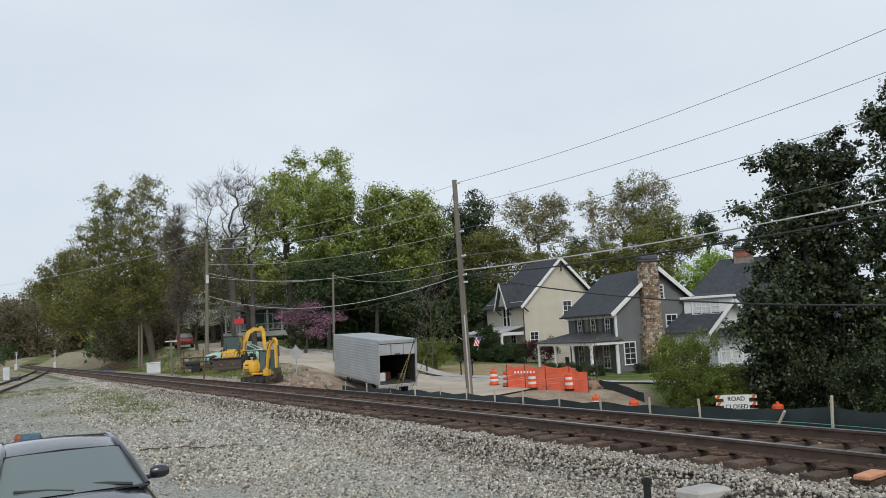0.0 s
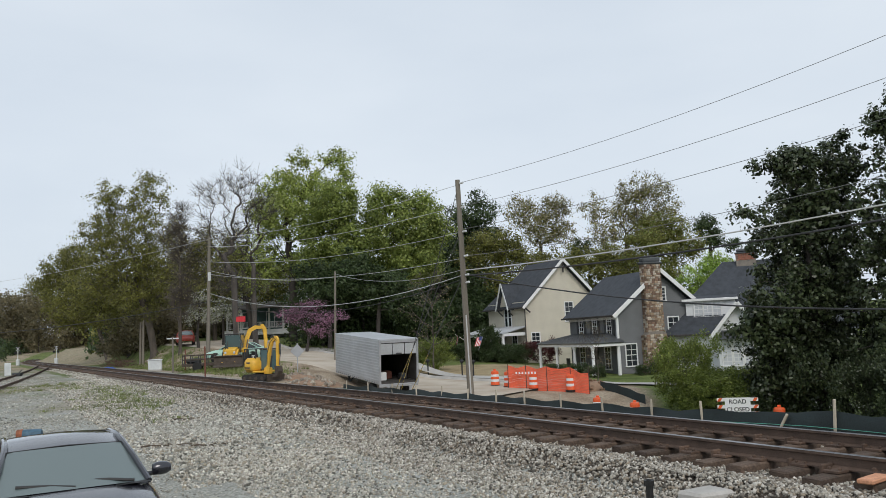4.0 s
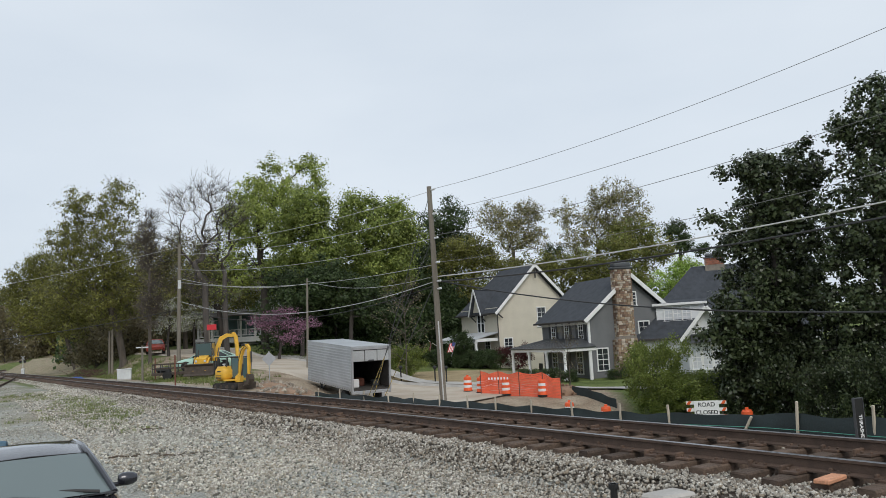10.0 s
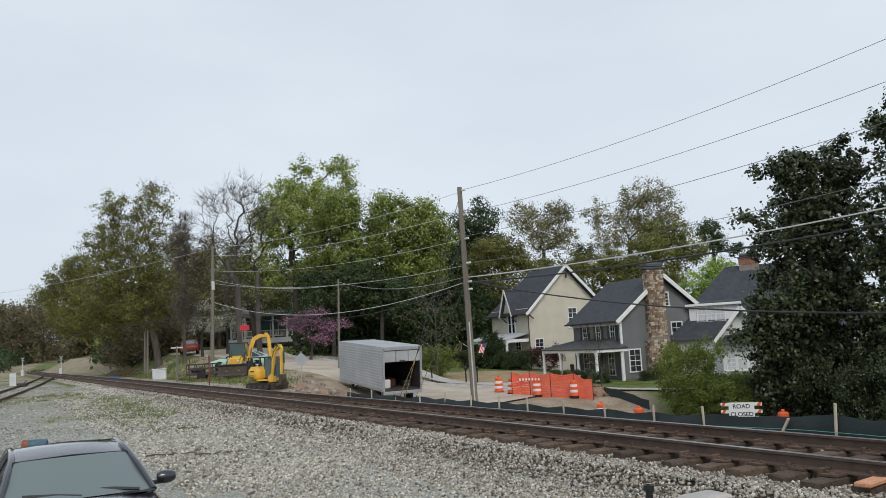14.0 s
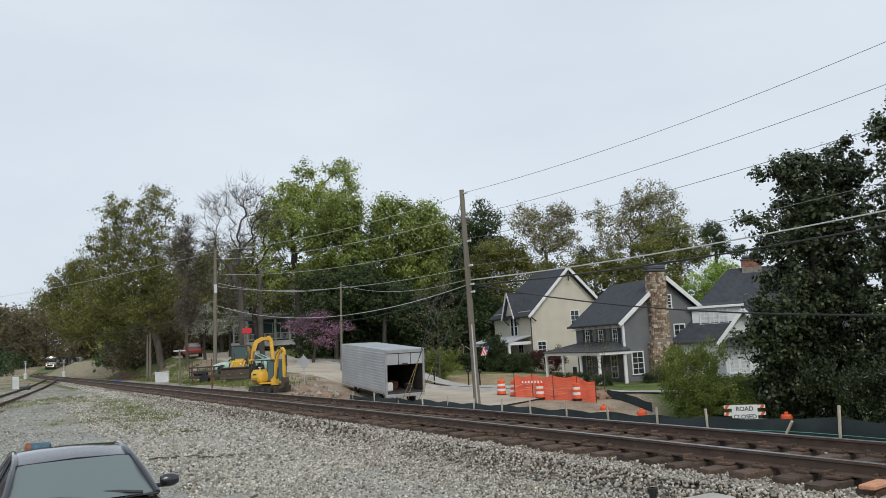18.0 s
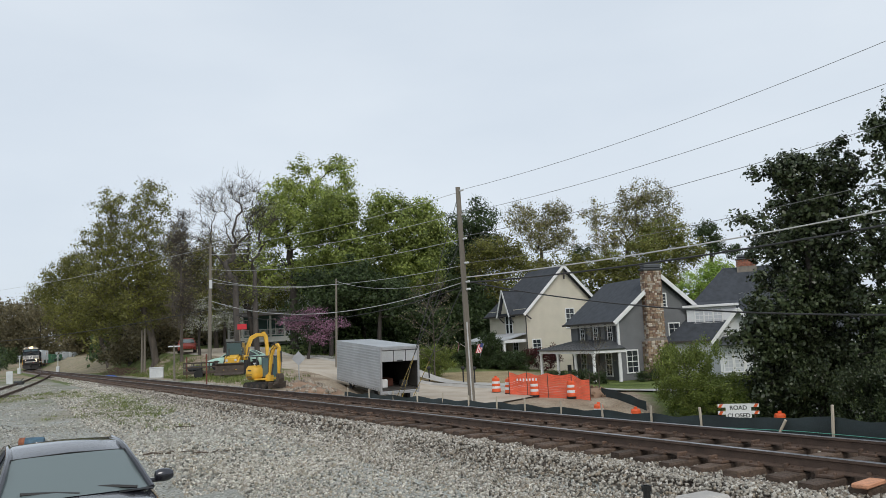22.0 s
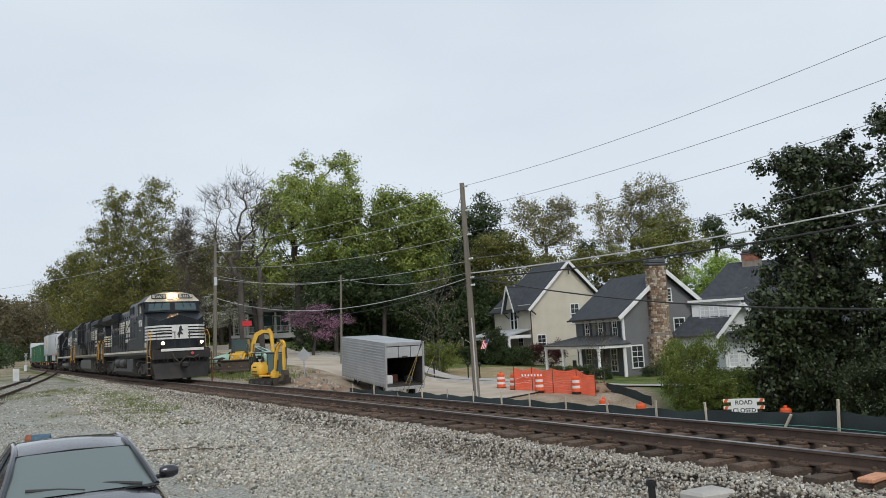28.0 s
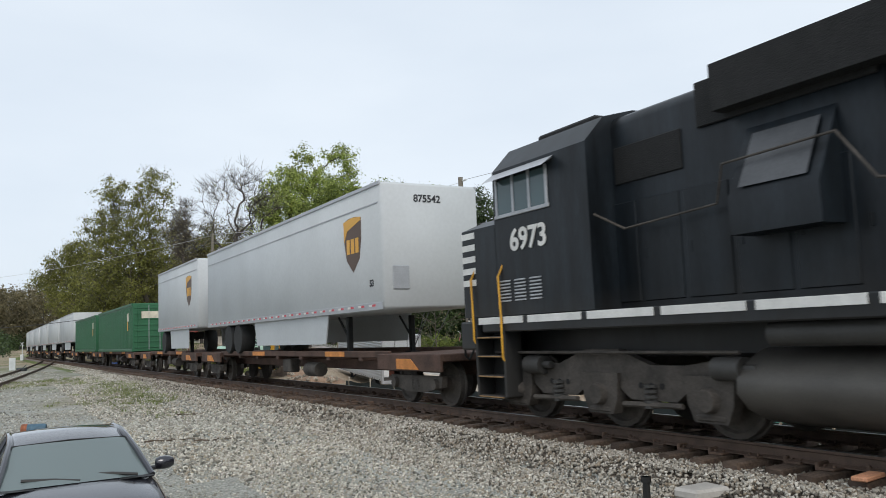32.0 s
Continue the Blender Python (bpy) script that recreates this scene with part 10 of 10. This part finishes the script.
def saloon(at, label, paint, detail=False):
    """A four-door saloon car: body, cabin, glass, wheels, lamps and mirrors; nose towards +x."""
    e = thing("car", at, label, "car", "parked cars")
    W = .89
    st = [(-2.3, .42, .80, .70), (-2.2, .30, .92, .80), (-1.6, .22, 1.0, .88), (-.9, .2, .98, .9), (.0, .2, .97, .9), (.75, .2, .97, .9), (1.3, .2, .92, .89), (1.8, .22, .84, .85), (2.15, .27, .74, .76), (2.32, .40, .60, .62)]
    b, pts = Build(), []
    for x, zl, zh, w in st:
        mid = (zl + zh) / 2
        ring = [(-w * .92, zl), (-w, zl + .12), (-w * 1.02, mid), (-w * .98, zh - .1), (-w * .86, zh - .01), (-w * .45, zh + .035), (0, zh + .045), (w * .45, zh + .035), (w * .86, zh - .01), (w * .98, zh - .1), (w * 1.02, mid), (w, zl + .12), (w * .92, zl)]
        pts += [(x, yy, zz) for yy, zz in ring]
    b.sheet(pts, len(st), 13)
    n = 13
    b.f += [tuple(range(n)), tuple(range((len(st) - 1) * n, len(st) * n))[::-1]]
    b.f = [f[::-1] for f in b.f]
    part("body", b, paint, e, smooth=45)
    # cabin: roof and pillars round the glass
    rows = [(-1.75, .98, .76, 1.0), (-1.05, 1.36, .60, 1.38), (-.45, 1.42, .60, 1.445), (.05, 1.415, .61, 1.44), (.38, 1.33, .63, 1.355), (1.12, .96, .78, .99)]
    b, pts = Build(), []
    for x, z, w, zc in rows[1:5]:
        pts += [(x, -w, z - .03), (x, -w * .92, z), (x, -w * .45, zc - .008), (x, 0, zc), (x, w * .45, zc - .008), (x, w * .92, z), (x, w, z - .03)]
    b.sheet(pts, 4, 7)
    b.f = [f[::-1] for f in b.f]
    part("roof", b, paint, e, smooth=60)
    for s in (-1, 1):
        b = Build()
        b.tube([(1.15, s * .79, .95), (.75, s * .70, 1.18), (.38, s * .635, 1.335), (.05, s * .615, 1.40), (-.45, s * .605, 1.405), (-1.05, s * .605, 1.345), (-1.75, s * .76, .99)], .035, 8)
        b.tube([(-.25, s * .61, 1.40), (-.3, s * .83, .97)], .035, 6)
        part("pillar", b, paint, e)
        b = Build()
        b.add([(1.0, s * .80, .95), (.38, s * .632, 1.32), (-.24, s * .615, 1.385), (-.28, s * .83, .96)], [(0, 1, 2, 3) if s > 0 else (3, 2, 1, 0)])
        part("side_glass", b, M_CABGLASS, e)
        b = Build()
        b.add([(-.3, s * .83, .96), (-.26, s * .615, 1.385), (-1.05, s * .61, 1.33), (-1.6, s * .78, .98)], [(0, 1, 2, 3) if s > 0 else (3, 2, 1, 0)])
        part("side_glass", b, M_CABGLASS, e)
        b = Build()
        m = Matrix.Translation((.78, s * 1.0, 1.02))
        b.lathe([(.0, -.115), (.045, -.105), (.072, -.06), (.08, 0), (.076, .06), (.055, .1), (.0, .112)], 12, m @ Matrix.Rotation(radians(90), 4, "X") @ Matrix.Diagonal((.85, 1.0, 1.0, 1)))
        b.box(-.02, -s * .12, -.05, .06, .14, .05, .015, m)
        mir = part("wing_mirror", b, M_CARTRIM if not detail else paint, e)
        b = Build()
        b.box(1.98, s * .62, .66, .34, .26, .13, .05)
        part("headlamp", b, M_LAMPOFF, e)
        b = Build()
        b.box(-2.24, s * .6, .78, .1, .34, .14, .03)
        part("tail_lamp", b, M_RED, e)
        for x in (-1.42, 1.42):
            b = Build()
            b.lathe([(.2, -.1), (.30, -.1), (.325, -.06), (.325, .06), (.30, .1), (.2, .1)], 20, Matrix.Translation((x, s * .80, .325)) @ Matrix.Rotation(radians(90), 4, "X"))
            w = part("wheel", b, M_RUBBER, e)
            b = Build()
            b.lathe([(.21, -.02), (.2, .09), (.06, .07), (.01, .08)], 12, Matrix.Translation((x, s * .81, .325)) @ Matrix.Rotation(-radians(90) * s, 4, "X"))
            part("hub_cap", b, M_TRAILTRIM, w)
            b = Build()
            b.cyl((x, s * .60, .36), (x, s * .905, .36), .37, None, 20)
            part("wheel_arch", b, M_CARTRIM, e)
    def pane(name, lo, hi, wl, wh, bow):
        b, pts = Build(), []
        for f in [k / 5 for k in range(6)]:
            x = lo[0] + (hi[0] - lo[0]) * f
            z = lo[1] + (hi[1] - lo[1]) * f
            w = wl + (wh - wl) * f
            for k in range(9):
                y = -1 + k / 4
                pts.append((x + bow * (1 - y * y) * (1 if hi[0] < lo[0] else -1), y * w, z + .02 * (1 - y * y)))
        b.sheet(pts, 6, 9)
        if hi[0] < lo[0]:
            b.f = [f[::-1] for f in b.f]
        return part(name, b, M_CARGLASS, e, smooth=60)
    ws = pane("windscreen", (1.14, .955), (.40, 1.335), .76, .60, .12)
    pane("rear_window", (-1.68, .99), (-1.06, 1.35), .70, .585, .1)
    for s, y0, y1 in ((1, .62, -.02), (1, .02, -.55)):
        b = Build()
        b.tube([(1.22, y0, .985), (1.14, y0 - .25, 1.015), (1.08, y1, 1.035)], .018, 6)
        part("wiper", b, M_CARTRIM, ws)
    b = Build()
    b.sheet([(1.30 - .05 * (y * y), y * .8, .955 + .0 * y) for y in [-1 + k / 4 for k in range(9)]] + [(1.16 - .1 * (y * y), y * .78, .965) for y in [-1 + k / 4 for k in range(9)]], 2, 9)
    part("cowl", b, M_CARTRIM, e)
    b = Build()
    b.tube([(1.15, -.77, .965), (.41, -.61, 1.335), (.46, 0, 1.36), (.41, .61, 1.335), (1.15, .77, .965)], .009, 6)
    part("windscreen_seal", b, M_CARTRIM, ws)
    b = Build()
    b.box(2.24, 0, .5, .12, 1.0, .22, .04)
    part("grille", b, M_CARTRIM, e)
    b = Build()
    b.box(.42, .05, 1.29, .03, .22, .07, .02)
    part("interior_mirror", b, M_CARTRIM, e)
    for y in (-.38, .38):
        b = Build()
        b.box(-.15, y, .85, .16, .48, .6, .06)
        b.box(-.2, y, 1.2, .1, .26, .18, .05)
        part("seat", b, M_CARTRIM, e)
    b = Build()
    b.box(.75, 0, .86, .5, 1.3, .14, .05)
    part("dashboard", b, M_CARTRIM, e)
    return e


saloon(Matrix.Translation((-4.73, 9.95, -.93)) @ Matrix.Rotation(math.atan2(-DIR.y, -DIR.x) + radians(0), 4, "Z"), "dark charcoal saloon car parked on the gravel lot", M_CARBLACK, True)
saloon(Matrix.Translation((-15.5, 60.2, ground_z(-15.5, 60.2))) @ Matrix.Rotation(radians(176), 4, "Z"), "pale green car parked behind the machines", M_SEAFOAM)
saloon(Matrix.Translation((-25.8, 80, ground_z(-25.8, 80) + .1)) @ Matrix.Rotation(radians(-72), 4, "Z"), "dull red car parked up the street", M_CARRED)

# low trailer between the car and the bank
ut = thing("utility_trailer", Matrix.Translation((-17.6, 57.6, ground_z(-17.6, 57.6))) @ Matrix.Rotation(radians(12), 4, "Z"), "low dark steel utility trailer with stake rails", "trailer")
b = Build()
b.box(0, 0, .5, 2.3, 1.3, .08, .01)
b.box(0, -.62, .42, 2.3, .08, .14, .01)
b.box(0, .62, .42, 2.3, .08, .14, .01)
part("deck", b, M_BUCKET, ut)
for k in range(5):
    for yy in (-.62, .62):
        b = Build()
        b.box(-1.1 + .55 * k, yy, .83, .06, .05, .62, .008)
        part("stake", b, M_SHUTTER, ut)
for yy in (-.62, .62):
    for zz in (.82, 1.12):
        b = Build()
        b.box(0, yy, zz, 2.26, .05, .09, .008)
        part("rail", b, M_BUCKET, ut)
for yy in (-.75, .75):
    big_wheel(ut, -.1, yy, .32, .18, rim=M_CABINET)
b = Build()
b.tube([(1.1, 0, .46), (1.9, 0, .44), (2.2, 0, .34), (2.2, 0, .02)], .05, 6)
part("drawbar", b, M_SHUTTER, ut)
b = Build()
b.box(-.4, .05, .72, 1.0, .8, .36, .12)
part("load", b, M_SHUTTER, ut, "dark load under a tarpaulin")

# cabinet, crossed post, markers
cab = thing("trackside_cabinet", Matrix.Translation((-22.8, 63.2, ground_z(-22.8, 63.2))) @ Matrix.Rotation(radians(15), 4, "Z"), "white metal trackside cabinet on a pad", "cabinet")
b = Build()
b.box(0, 0, .06, 1.0, .7, .12, .01)
part("pad", b, M_CURB, cab)
b = Build()
b.box(0, 0, .48, 1.02, .55, .72, .03)
part("housing", b, M_CABINET, cab)
b = Build()
b.box(0, 0, .88, 1.1, .62, .08, .03)
part("lid", b, M_CABINET, cab)
tp = thing("signal_post", Matrix.Translation((-19.4, 57.3, ground_z(-19.4, 57.3))), "weathered wooden post with a short crossarm", "post")
b = Build()
b.cyl((0, 0, -.3), (0, 0, 2.55), .075, .065, 10)
part("shaft", b, M_POLE, tp)
b = Build()
b.box(0, 0, 2.42, .85, .1, .09, .01)
part("crossarm", b, M_CABINET, tp)
for x, y, h, mt, nm, lab in ((-13.2, 44.2, 1.9, M_RUSTRED, "marker_post", "thin rusty red marker post in the grass"), (-18.9, 58.5, 1.6, M_RUSTRED, "marker_post", "thin rusty red marker post in the grass")):
    b = Build()
    b.box(0, 0, h / 2, .065, .065, h, .01)
    tagged(part(nm, b, mt, at=Matrix.Translation((x, y, ground_z(x, y)))), lab, "post")

# road sign seen from behind, red sign on a tree, small sign posts
ds = thing("road_sign", Matrix.Translation((-9.25, 50.4, ground_z(-9.25, 50.4))) @ Matrix.Rotation(radians(8), 4, "Z"), "back of a diamond-shaped road sign on a steel post", "sign")
hh = 1.42 - ground_z(-9.25, 50.4)
b = Build()
b.box(0, 0, hh / 2, .06, .04, hh, .006)
part("post", b, M_TRAILTRIM, ds)
b = Build()
b.box(0, -.04, 0, .62, .01, .62, .02, Matrix.Translation((0, 0, hh - .48)) @ Matrix.Rotation(radians(45), 4, "Y"))
part("plate", b, M_TRAILTRIM, ds)
rs = thing("red_sign", Matrix.Translation((-16.2, 63.2, ground_z(-16.2, 63.2))), "plain red board high on a wooden post", "sign")
hh = 3.7 - ground_z(-16.2, 63.2)
b = Build()
b.box(0, .05, hh / 2, .1, .1, hh, .01)
part("post", b, M_POLE, rs)
b = Build()
b.box(.2, -.02, hh - .2, .74, .03, .42, .01)
part("board", b, M_RED, rs)
for x, y in ((-7.0, 62.5), (-1.3, 60.0), (1.2, 58.2), (2.0, 57.6)):
    e = thing("mailbox", Matrix.Translation((x, y, ground_z(x, y))), "small dark mailbox on a post at the kerb", "mailbox", "mailboxes")
    b = Build()
    b.box(0, 0, .5, .1, .1, 1.0, .01)
    part("post", b, M_CARTRIM, e)
    b = Build()
    b.box(0, 0, 1.1, .3, .5, .26, .09)
    part("box", b, M_CARTRIM, e)

# grade crossing far up the line: mast signals and a relay cabinet
for a, off in ((149, 2.3), (152, -3.3)):
    p = on_track(a, off)
    e = thing("crossing_signal", Matrix.Translation((p.x, p.y, ground_z(p.x, p.y))), "silver crossing signal mast with crossed boards", "crossing signal", "crossing signals")
    b = Build()
    b.cyl((0, 0, 0), (0, 0, 3.0), .06, None, 8)
    b.box(0, 0, .5, .5, .4, 1.0, .03)
    part("mast", b, M_CABINET, e)
    for s in (-1, 1):
        b = Build()
        b.box(0, -.06, 0, .8, .03, .1, .005, Matrix.Translation((0, 0, 2.75)) @ Matrix.Rotation(radians(45) * s, 4, "Y"))
        part("crossbuck", b, M_TRAILTRIM, e)
        b = Build()
        b.cyl((s * .35, -.05, 2.1), (s * .35, -.12, 2.1), .2, None, 12)
        part("lamp", b, M_CARTRIM, e)
p = on_track(79.6, -6.8)
e = thing("relay_box", Matrix.Translation((p.x, p.y, ground_z(p.x, p.y))) @ Matrix.Rotation(PHI, 4, "Z"), "pale metal relay box beside the siding", "cabinet")
b = Build()
b.box(0, 0, .55, .5, .4, 1.1, .03)
part("housing", b, M_CABINET, e)
p = on_track(76, -6.2)
e = thing("switch_stand", Matrix.Translation((p.x, p.y, ground_z(p.x, p.y))), "low dark switch stand beside the siding", "switch stand")
b = Build()
b.box(0, 0, .15, .7, .5, .3, .05)
b.cyl((.1, 0, .25), (.35, .1, .55), .03, None, 6)
part("base", b, M_SHUTTER, e)

# siding that leaves the main track on the camera's side
def siding(s, o, z):
    """s metres along the main track; the siding runs straight into its curve."""
    p = DIR * s + LAT * (min(1.25 + 0.14 * (s - 50) - 0.00033 * (s - 50) ** 2, lat_mid(s)) + o)
    return Vector((p.x, p.y, z - .1))


sd = thing("siding_track", Matrix(), "rusty siding rails half sunk in gravel and weeds", "railway track", kind="structure")
sd_st = [22 + 3 * k for k in range(40)]
for off in (-GAUGE / 2, GAUGE / 2):
    part("rail", rail_sweep(lambda a, o, z: siding(a, off + o, z), sd_st, prof + prof_r), M_RAIL, sd, smooth=25)
for k in range(185):
    a = 22 + .62 * k
    p, q = siding(a, 0, -.225), siding(a + .1, 0, -.225)
    part("tie", tie_shapes[k % 4], M_TIE, sd, at=Matrix.Translation(p) @ Matrix.Rotation(math.atan2(q.y - p.y, q.x - p.x), 4, "Z"))

# ---- small litter on the lot ----
def lies(x, y):
    return ground_z(x, y)


b = Build()
b.lathe([(.02, 0), (.15, .01), (.155, .05), (.15, .5), (.13, .56)], 14)
can = thing("scrap_drum", Matrix.Translation((-11.1, 20.95, lies(-11.1, 20.95) + .14)) @ Euler((0, radians(90), radians(15))).to_matrix().to_4x4(), "small blue scrap drum with a rusty end", "drum")
part("shell", b, M_BLUECAN, can)
b = Build()
b.lathe([(.16, -.02), (.165, .1), (.16, .12)], 14)
part("rusty_end", b, M_RUSTEND, can)
for k, (x, y, s) in enumerate(((-10.4, 21.0, .13), (-10.05, 21.2, .16), (-9.75, 21.0, .12))):
    b = Build()
    b.box(0, 0, s * .5, s * 2.2, s * 1.3, s, s * .3)
    tagged(part("rubbish_lump", b, M_STICK, at=Matrix.Translation((x, y, lies(x, y))) @ Matrix.Rotation(k, 4, "Z")), "dark lump of scrap on the gravel", "scrap")
for x, y, l, turn, nm in ((-6.9, 18.2, 1.1, .2, 0), (-5.7, 17.9, .9, .1, 1), (-8.3, 24.5, .9, .15, 2), (-7.9, 31.0, .7, .3, 3)):
    b = Build()
    z = lies(x, y)
    b.tube([(x + math.cos(turn) * l * f, y + math.sin(turn) * l * f + .05 * math.sin(6 * f + nm), z + .035 + .02 * math.sin(9 * f)) for f in [k / 6 for k in range(7)]], .022, 6, r1=.01)
    b.tube([(x + .4 * l * math.cos(turn), y + .4 * l * math.sin(turn), z + .03), (x + .6 * l, y + .12, z + .06)], .012, 5)
    tagged(part("stick", b, M_STICK), "dry broken branch lying on the gravel", "stick", "sticks")
# freshly split tie lying by the rail, a stub post and a pale slab in the foreground
p = on_track(4.98, -1.12)
b = Build()
b.box(0, 0, .03, .42, .17, .05, .012)
tagged(part("split_plank", b, mat("fresh_wood", (0.58, 0.28, 0.16), 0.8, var=0.2, scale=6, fine=40, stretch=(1, 6, 6)), at=Matrix.Translation((p.x, p.y, -.185)) @ Matrix.Rotation(PHI + .12, 4, "Z")), "freshly split orange wood plank beside the rail", "plank")
p = on_track(6.85, -2.42)
b = Build()
b.cyl((0, 0, -.1), (0, 0, .26), .045, .04, 10)
b.cyl((0, 0, .2), (0, 0, .26), .06, None, 10)
tagged(part("stub_post", b, M_CARTRIM, at=Matrix.Translation((p.x, p.y, -.50))), "short black capped pipe in the gravel", "pipe")
p = on_track(6.3, -2.12)
b = Build()
b.box(0, 0, 0, .5, .34, .12, .03)
b.v = [(x + .05 * noise.noise((x * 4, y * 4, 1)), y + .05 * noise.noise((x * 4, y * 4, 2)), z) for x, y, z in b.v]
tagged(part("stone_slab", b, M_CURB, at=Matrix.Translation((p.x, p.y, -.37)) @ Matrix.Rotation(.4, 4, "Z")), "pale flat stone slab in the gravel", "stone")


# grass tufts and weeds
def tufts(name, spots, h, material, label, seed, per=14):
    r = np.random.RandomState(seed)
    c = np.repeat(np.asarray(spots), per, axis=0)
    n = len(c)
    base = c + np.stack([r.normal(size=n) * .09, r.normal(size=n) * .09, np.zeros(n)], 1)
    t = r.uniform(0, 6.28, n)
    lean = np.stack([np.cos(t), np.sin(t), np.zeros(n)], 1)
    side = np.stack([-np.sin(t), np.cos(t), np.zeros(n)], 1)
    hh = h * r.uniform(.4, 1.2, (n, 1))
    up = np.array([0, 0, 1.0])
    q = np.stack([base - side * .012, base + side * .012, base + lean * hh * .35 + up * hh + side * .003, base + lean * hh * .35 + up * hh - side * .003], 1)
    me = card_mesh(name, q)
    return tagged(part(name, me, material), label, "grass", kind="stuff")


r_g = np.random.RandomState(21)
sp = []
for _ in range(1500):
    a, u = r_g.uniform(20, 60), r_g.uniform(-14, -3.4)
    p = on_track(a, u)
    if noise.noise((p.x * .13, p.y * .13, 5)) + .25 * noise.noise((p.x * .7, p.y * .7, 2)) > .12 - .006 * (a - 20):
        sp.append((p.x, p.y, ground_z(p.x, p.y) - .01))
for _ in range(300):
    a, u = r_g.uniform(30, 44), r_g.normal() * .7 - 3.6
    p = on_track(a, u)
    sp.append((p.x, p.y, ground_z(p.x, p.y) - .01))
tufts("lot_weeds", sp, .10, M_BLADE, "thin weeds growing through the gravel", 1)
sp = []
for _ in range(6500):
    x, y = r_g.uniform(-36, -9), r_g.uniform(40, 80)
    a, c = along_across(x, y)
    if min((Vector((x, y, 0)) - q).length for q in road_line[::3]) < 5.2:
        continue
    if c - lat_mid(a) > 3.4 and not (abs(c - lat_mid(a) - 9) < 2 and r_g.rand() < .6):
        sp.append((x, y, ground_z(x, y) - .01))
tufts("bank_grass", sp, .22, M_BLADE, "rough green grass on the bank beyond the track", 2)
# brush pile on the bank
for k, (x, y, w) in enumerate(((-33.4, 82.4, 1.7), (-31.6, 80.2, 1.4), (-35.4, 85.5, 1.3))):
    b = Build()
    r_b = random.Random(k)
    for _ in range(120):
        t, l = r_b.uniform(0, 6.28), r_b.uniform(.5, 1.5)
        q = Vector((r_b.gauss(0, w * .45), r_b.gauss(0, w * .45), r_b.uniform(.05, .7)))
        b.tube([q, q + Vector((math.cos(t) * l * .5, math.sin(t) * l * .5, r_b.uniform(-.1, .3) * l))], .018, 4, r1=.006)
    tagged(part("brush_pile", b, M_BRUSHTWIG, at=Matrix.Translation((x, y, ground_z(x, y)))), "tangled pile of dry brown brushwood", "brush", kind="stuff")

b, pts = Build(), []
for i in range(9):
    for k in range(9):
        x, y = (i - 4) * .22, (k - 4) * .12
        pts.append((x, y, max(-.1, .32 * (1 - (x / .95) ** 2 - (y / .55) ** 2) + .12 * noise.noise((x * 3, y * 3, 4)))))
b.sheet(pts, 9, 9)
tagged(part("tarp", b, plain("tarp_blue", (0.05, 0.12, 0.42), 0.5), at=Matrix.Translation((-33.0, 78.6, ground_z(-33.0, 78.6))) @ Matrix.Rotation(.5, 4, "Z")), "crumpled bright-blue tarp beside the track", "tarp")

# small flag on the cream house's porch
M_FLAGBLUE = plain("flag_blue", (0.05, 0.07, 0.20), 0.8)
fx, fy, fz = 2.75, 62.0, 0.55
fl = thing("porch_flag", Matrix.Translation((fx, fy, fz)) @ Matrix.Rotation(radians(20), 4, "Y") @ Matrix.Diagonal((.75, .75, .75, 1)), "small striped flag hanging from a porch pole", "flag")
b = Build()
b.cyl((0, 0, -.5), (0, 0, 1.0), .02, None, 6)
part("staff", b, M_TRAILTRIM, fl)
for k in range(7):
    b = Build()
    b.box(-.05 - .075 * k, .01 * math.sin(k), .45 - .03 * k, .075, .012, .95, .002)
    part("stripe", b, M_RED if k % 2 == 0 else M_SIGNWHITE, fl)
b = Build()
b.box(-.16, -.012, .75, .3, .012, .42, .002)
part("canton", b, M_FLAGBLUE, fl)

# ---- what moves: the train, at a steady pace ----
SPEED, FRONT, AT = 24.3, 6.85, 29.5        # m/s, and where its front coupler is at that second


def motions():
    moments = [0, 4, 8, 12, 14] + [15 + 0.5 * k for k in range(35)]
    for ob, back, length, turned in VEHICLES:
        rows = []
        for t in moments:
            s = FRONT + SPEED * (AT - t) + back
            p, q = on_track(run_to_a(max(-255, s))), on_track(run_to_a(max(-255 + length, s + length)))
            if turned:
                p, q = q, p
            d = (p - q).normalized()
            rows.append((t, Matrix.Translation(p) @ Matrix.Rotation(math.atan2(d.y, d.x), 4, "Z")))
        walk(ob, rows)


motions()
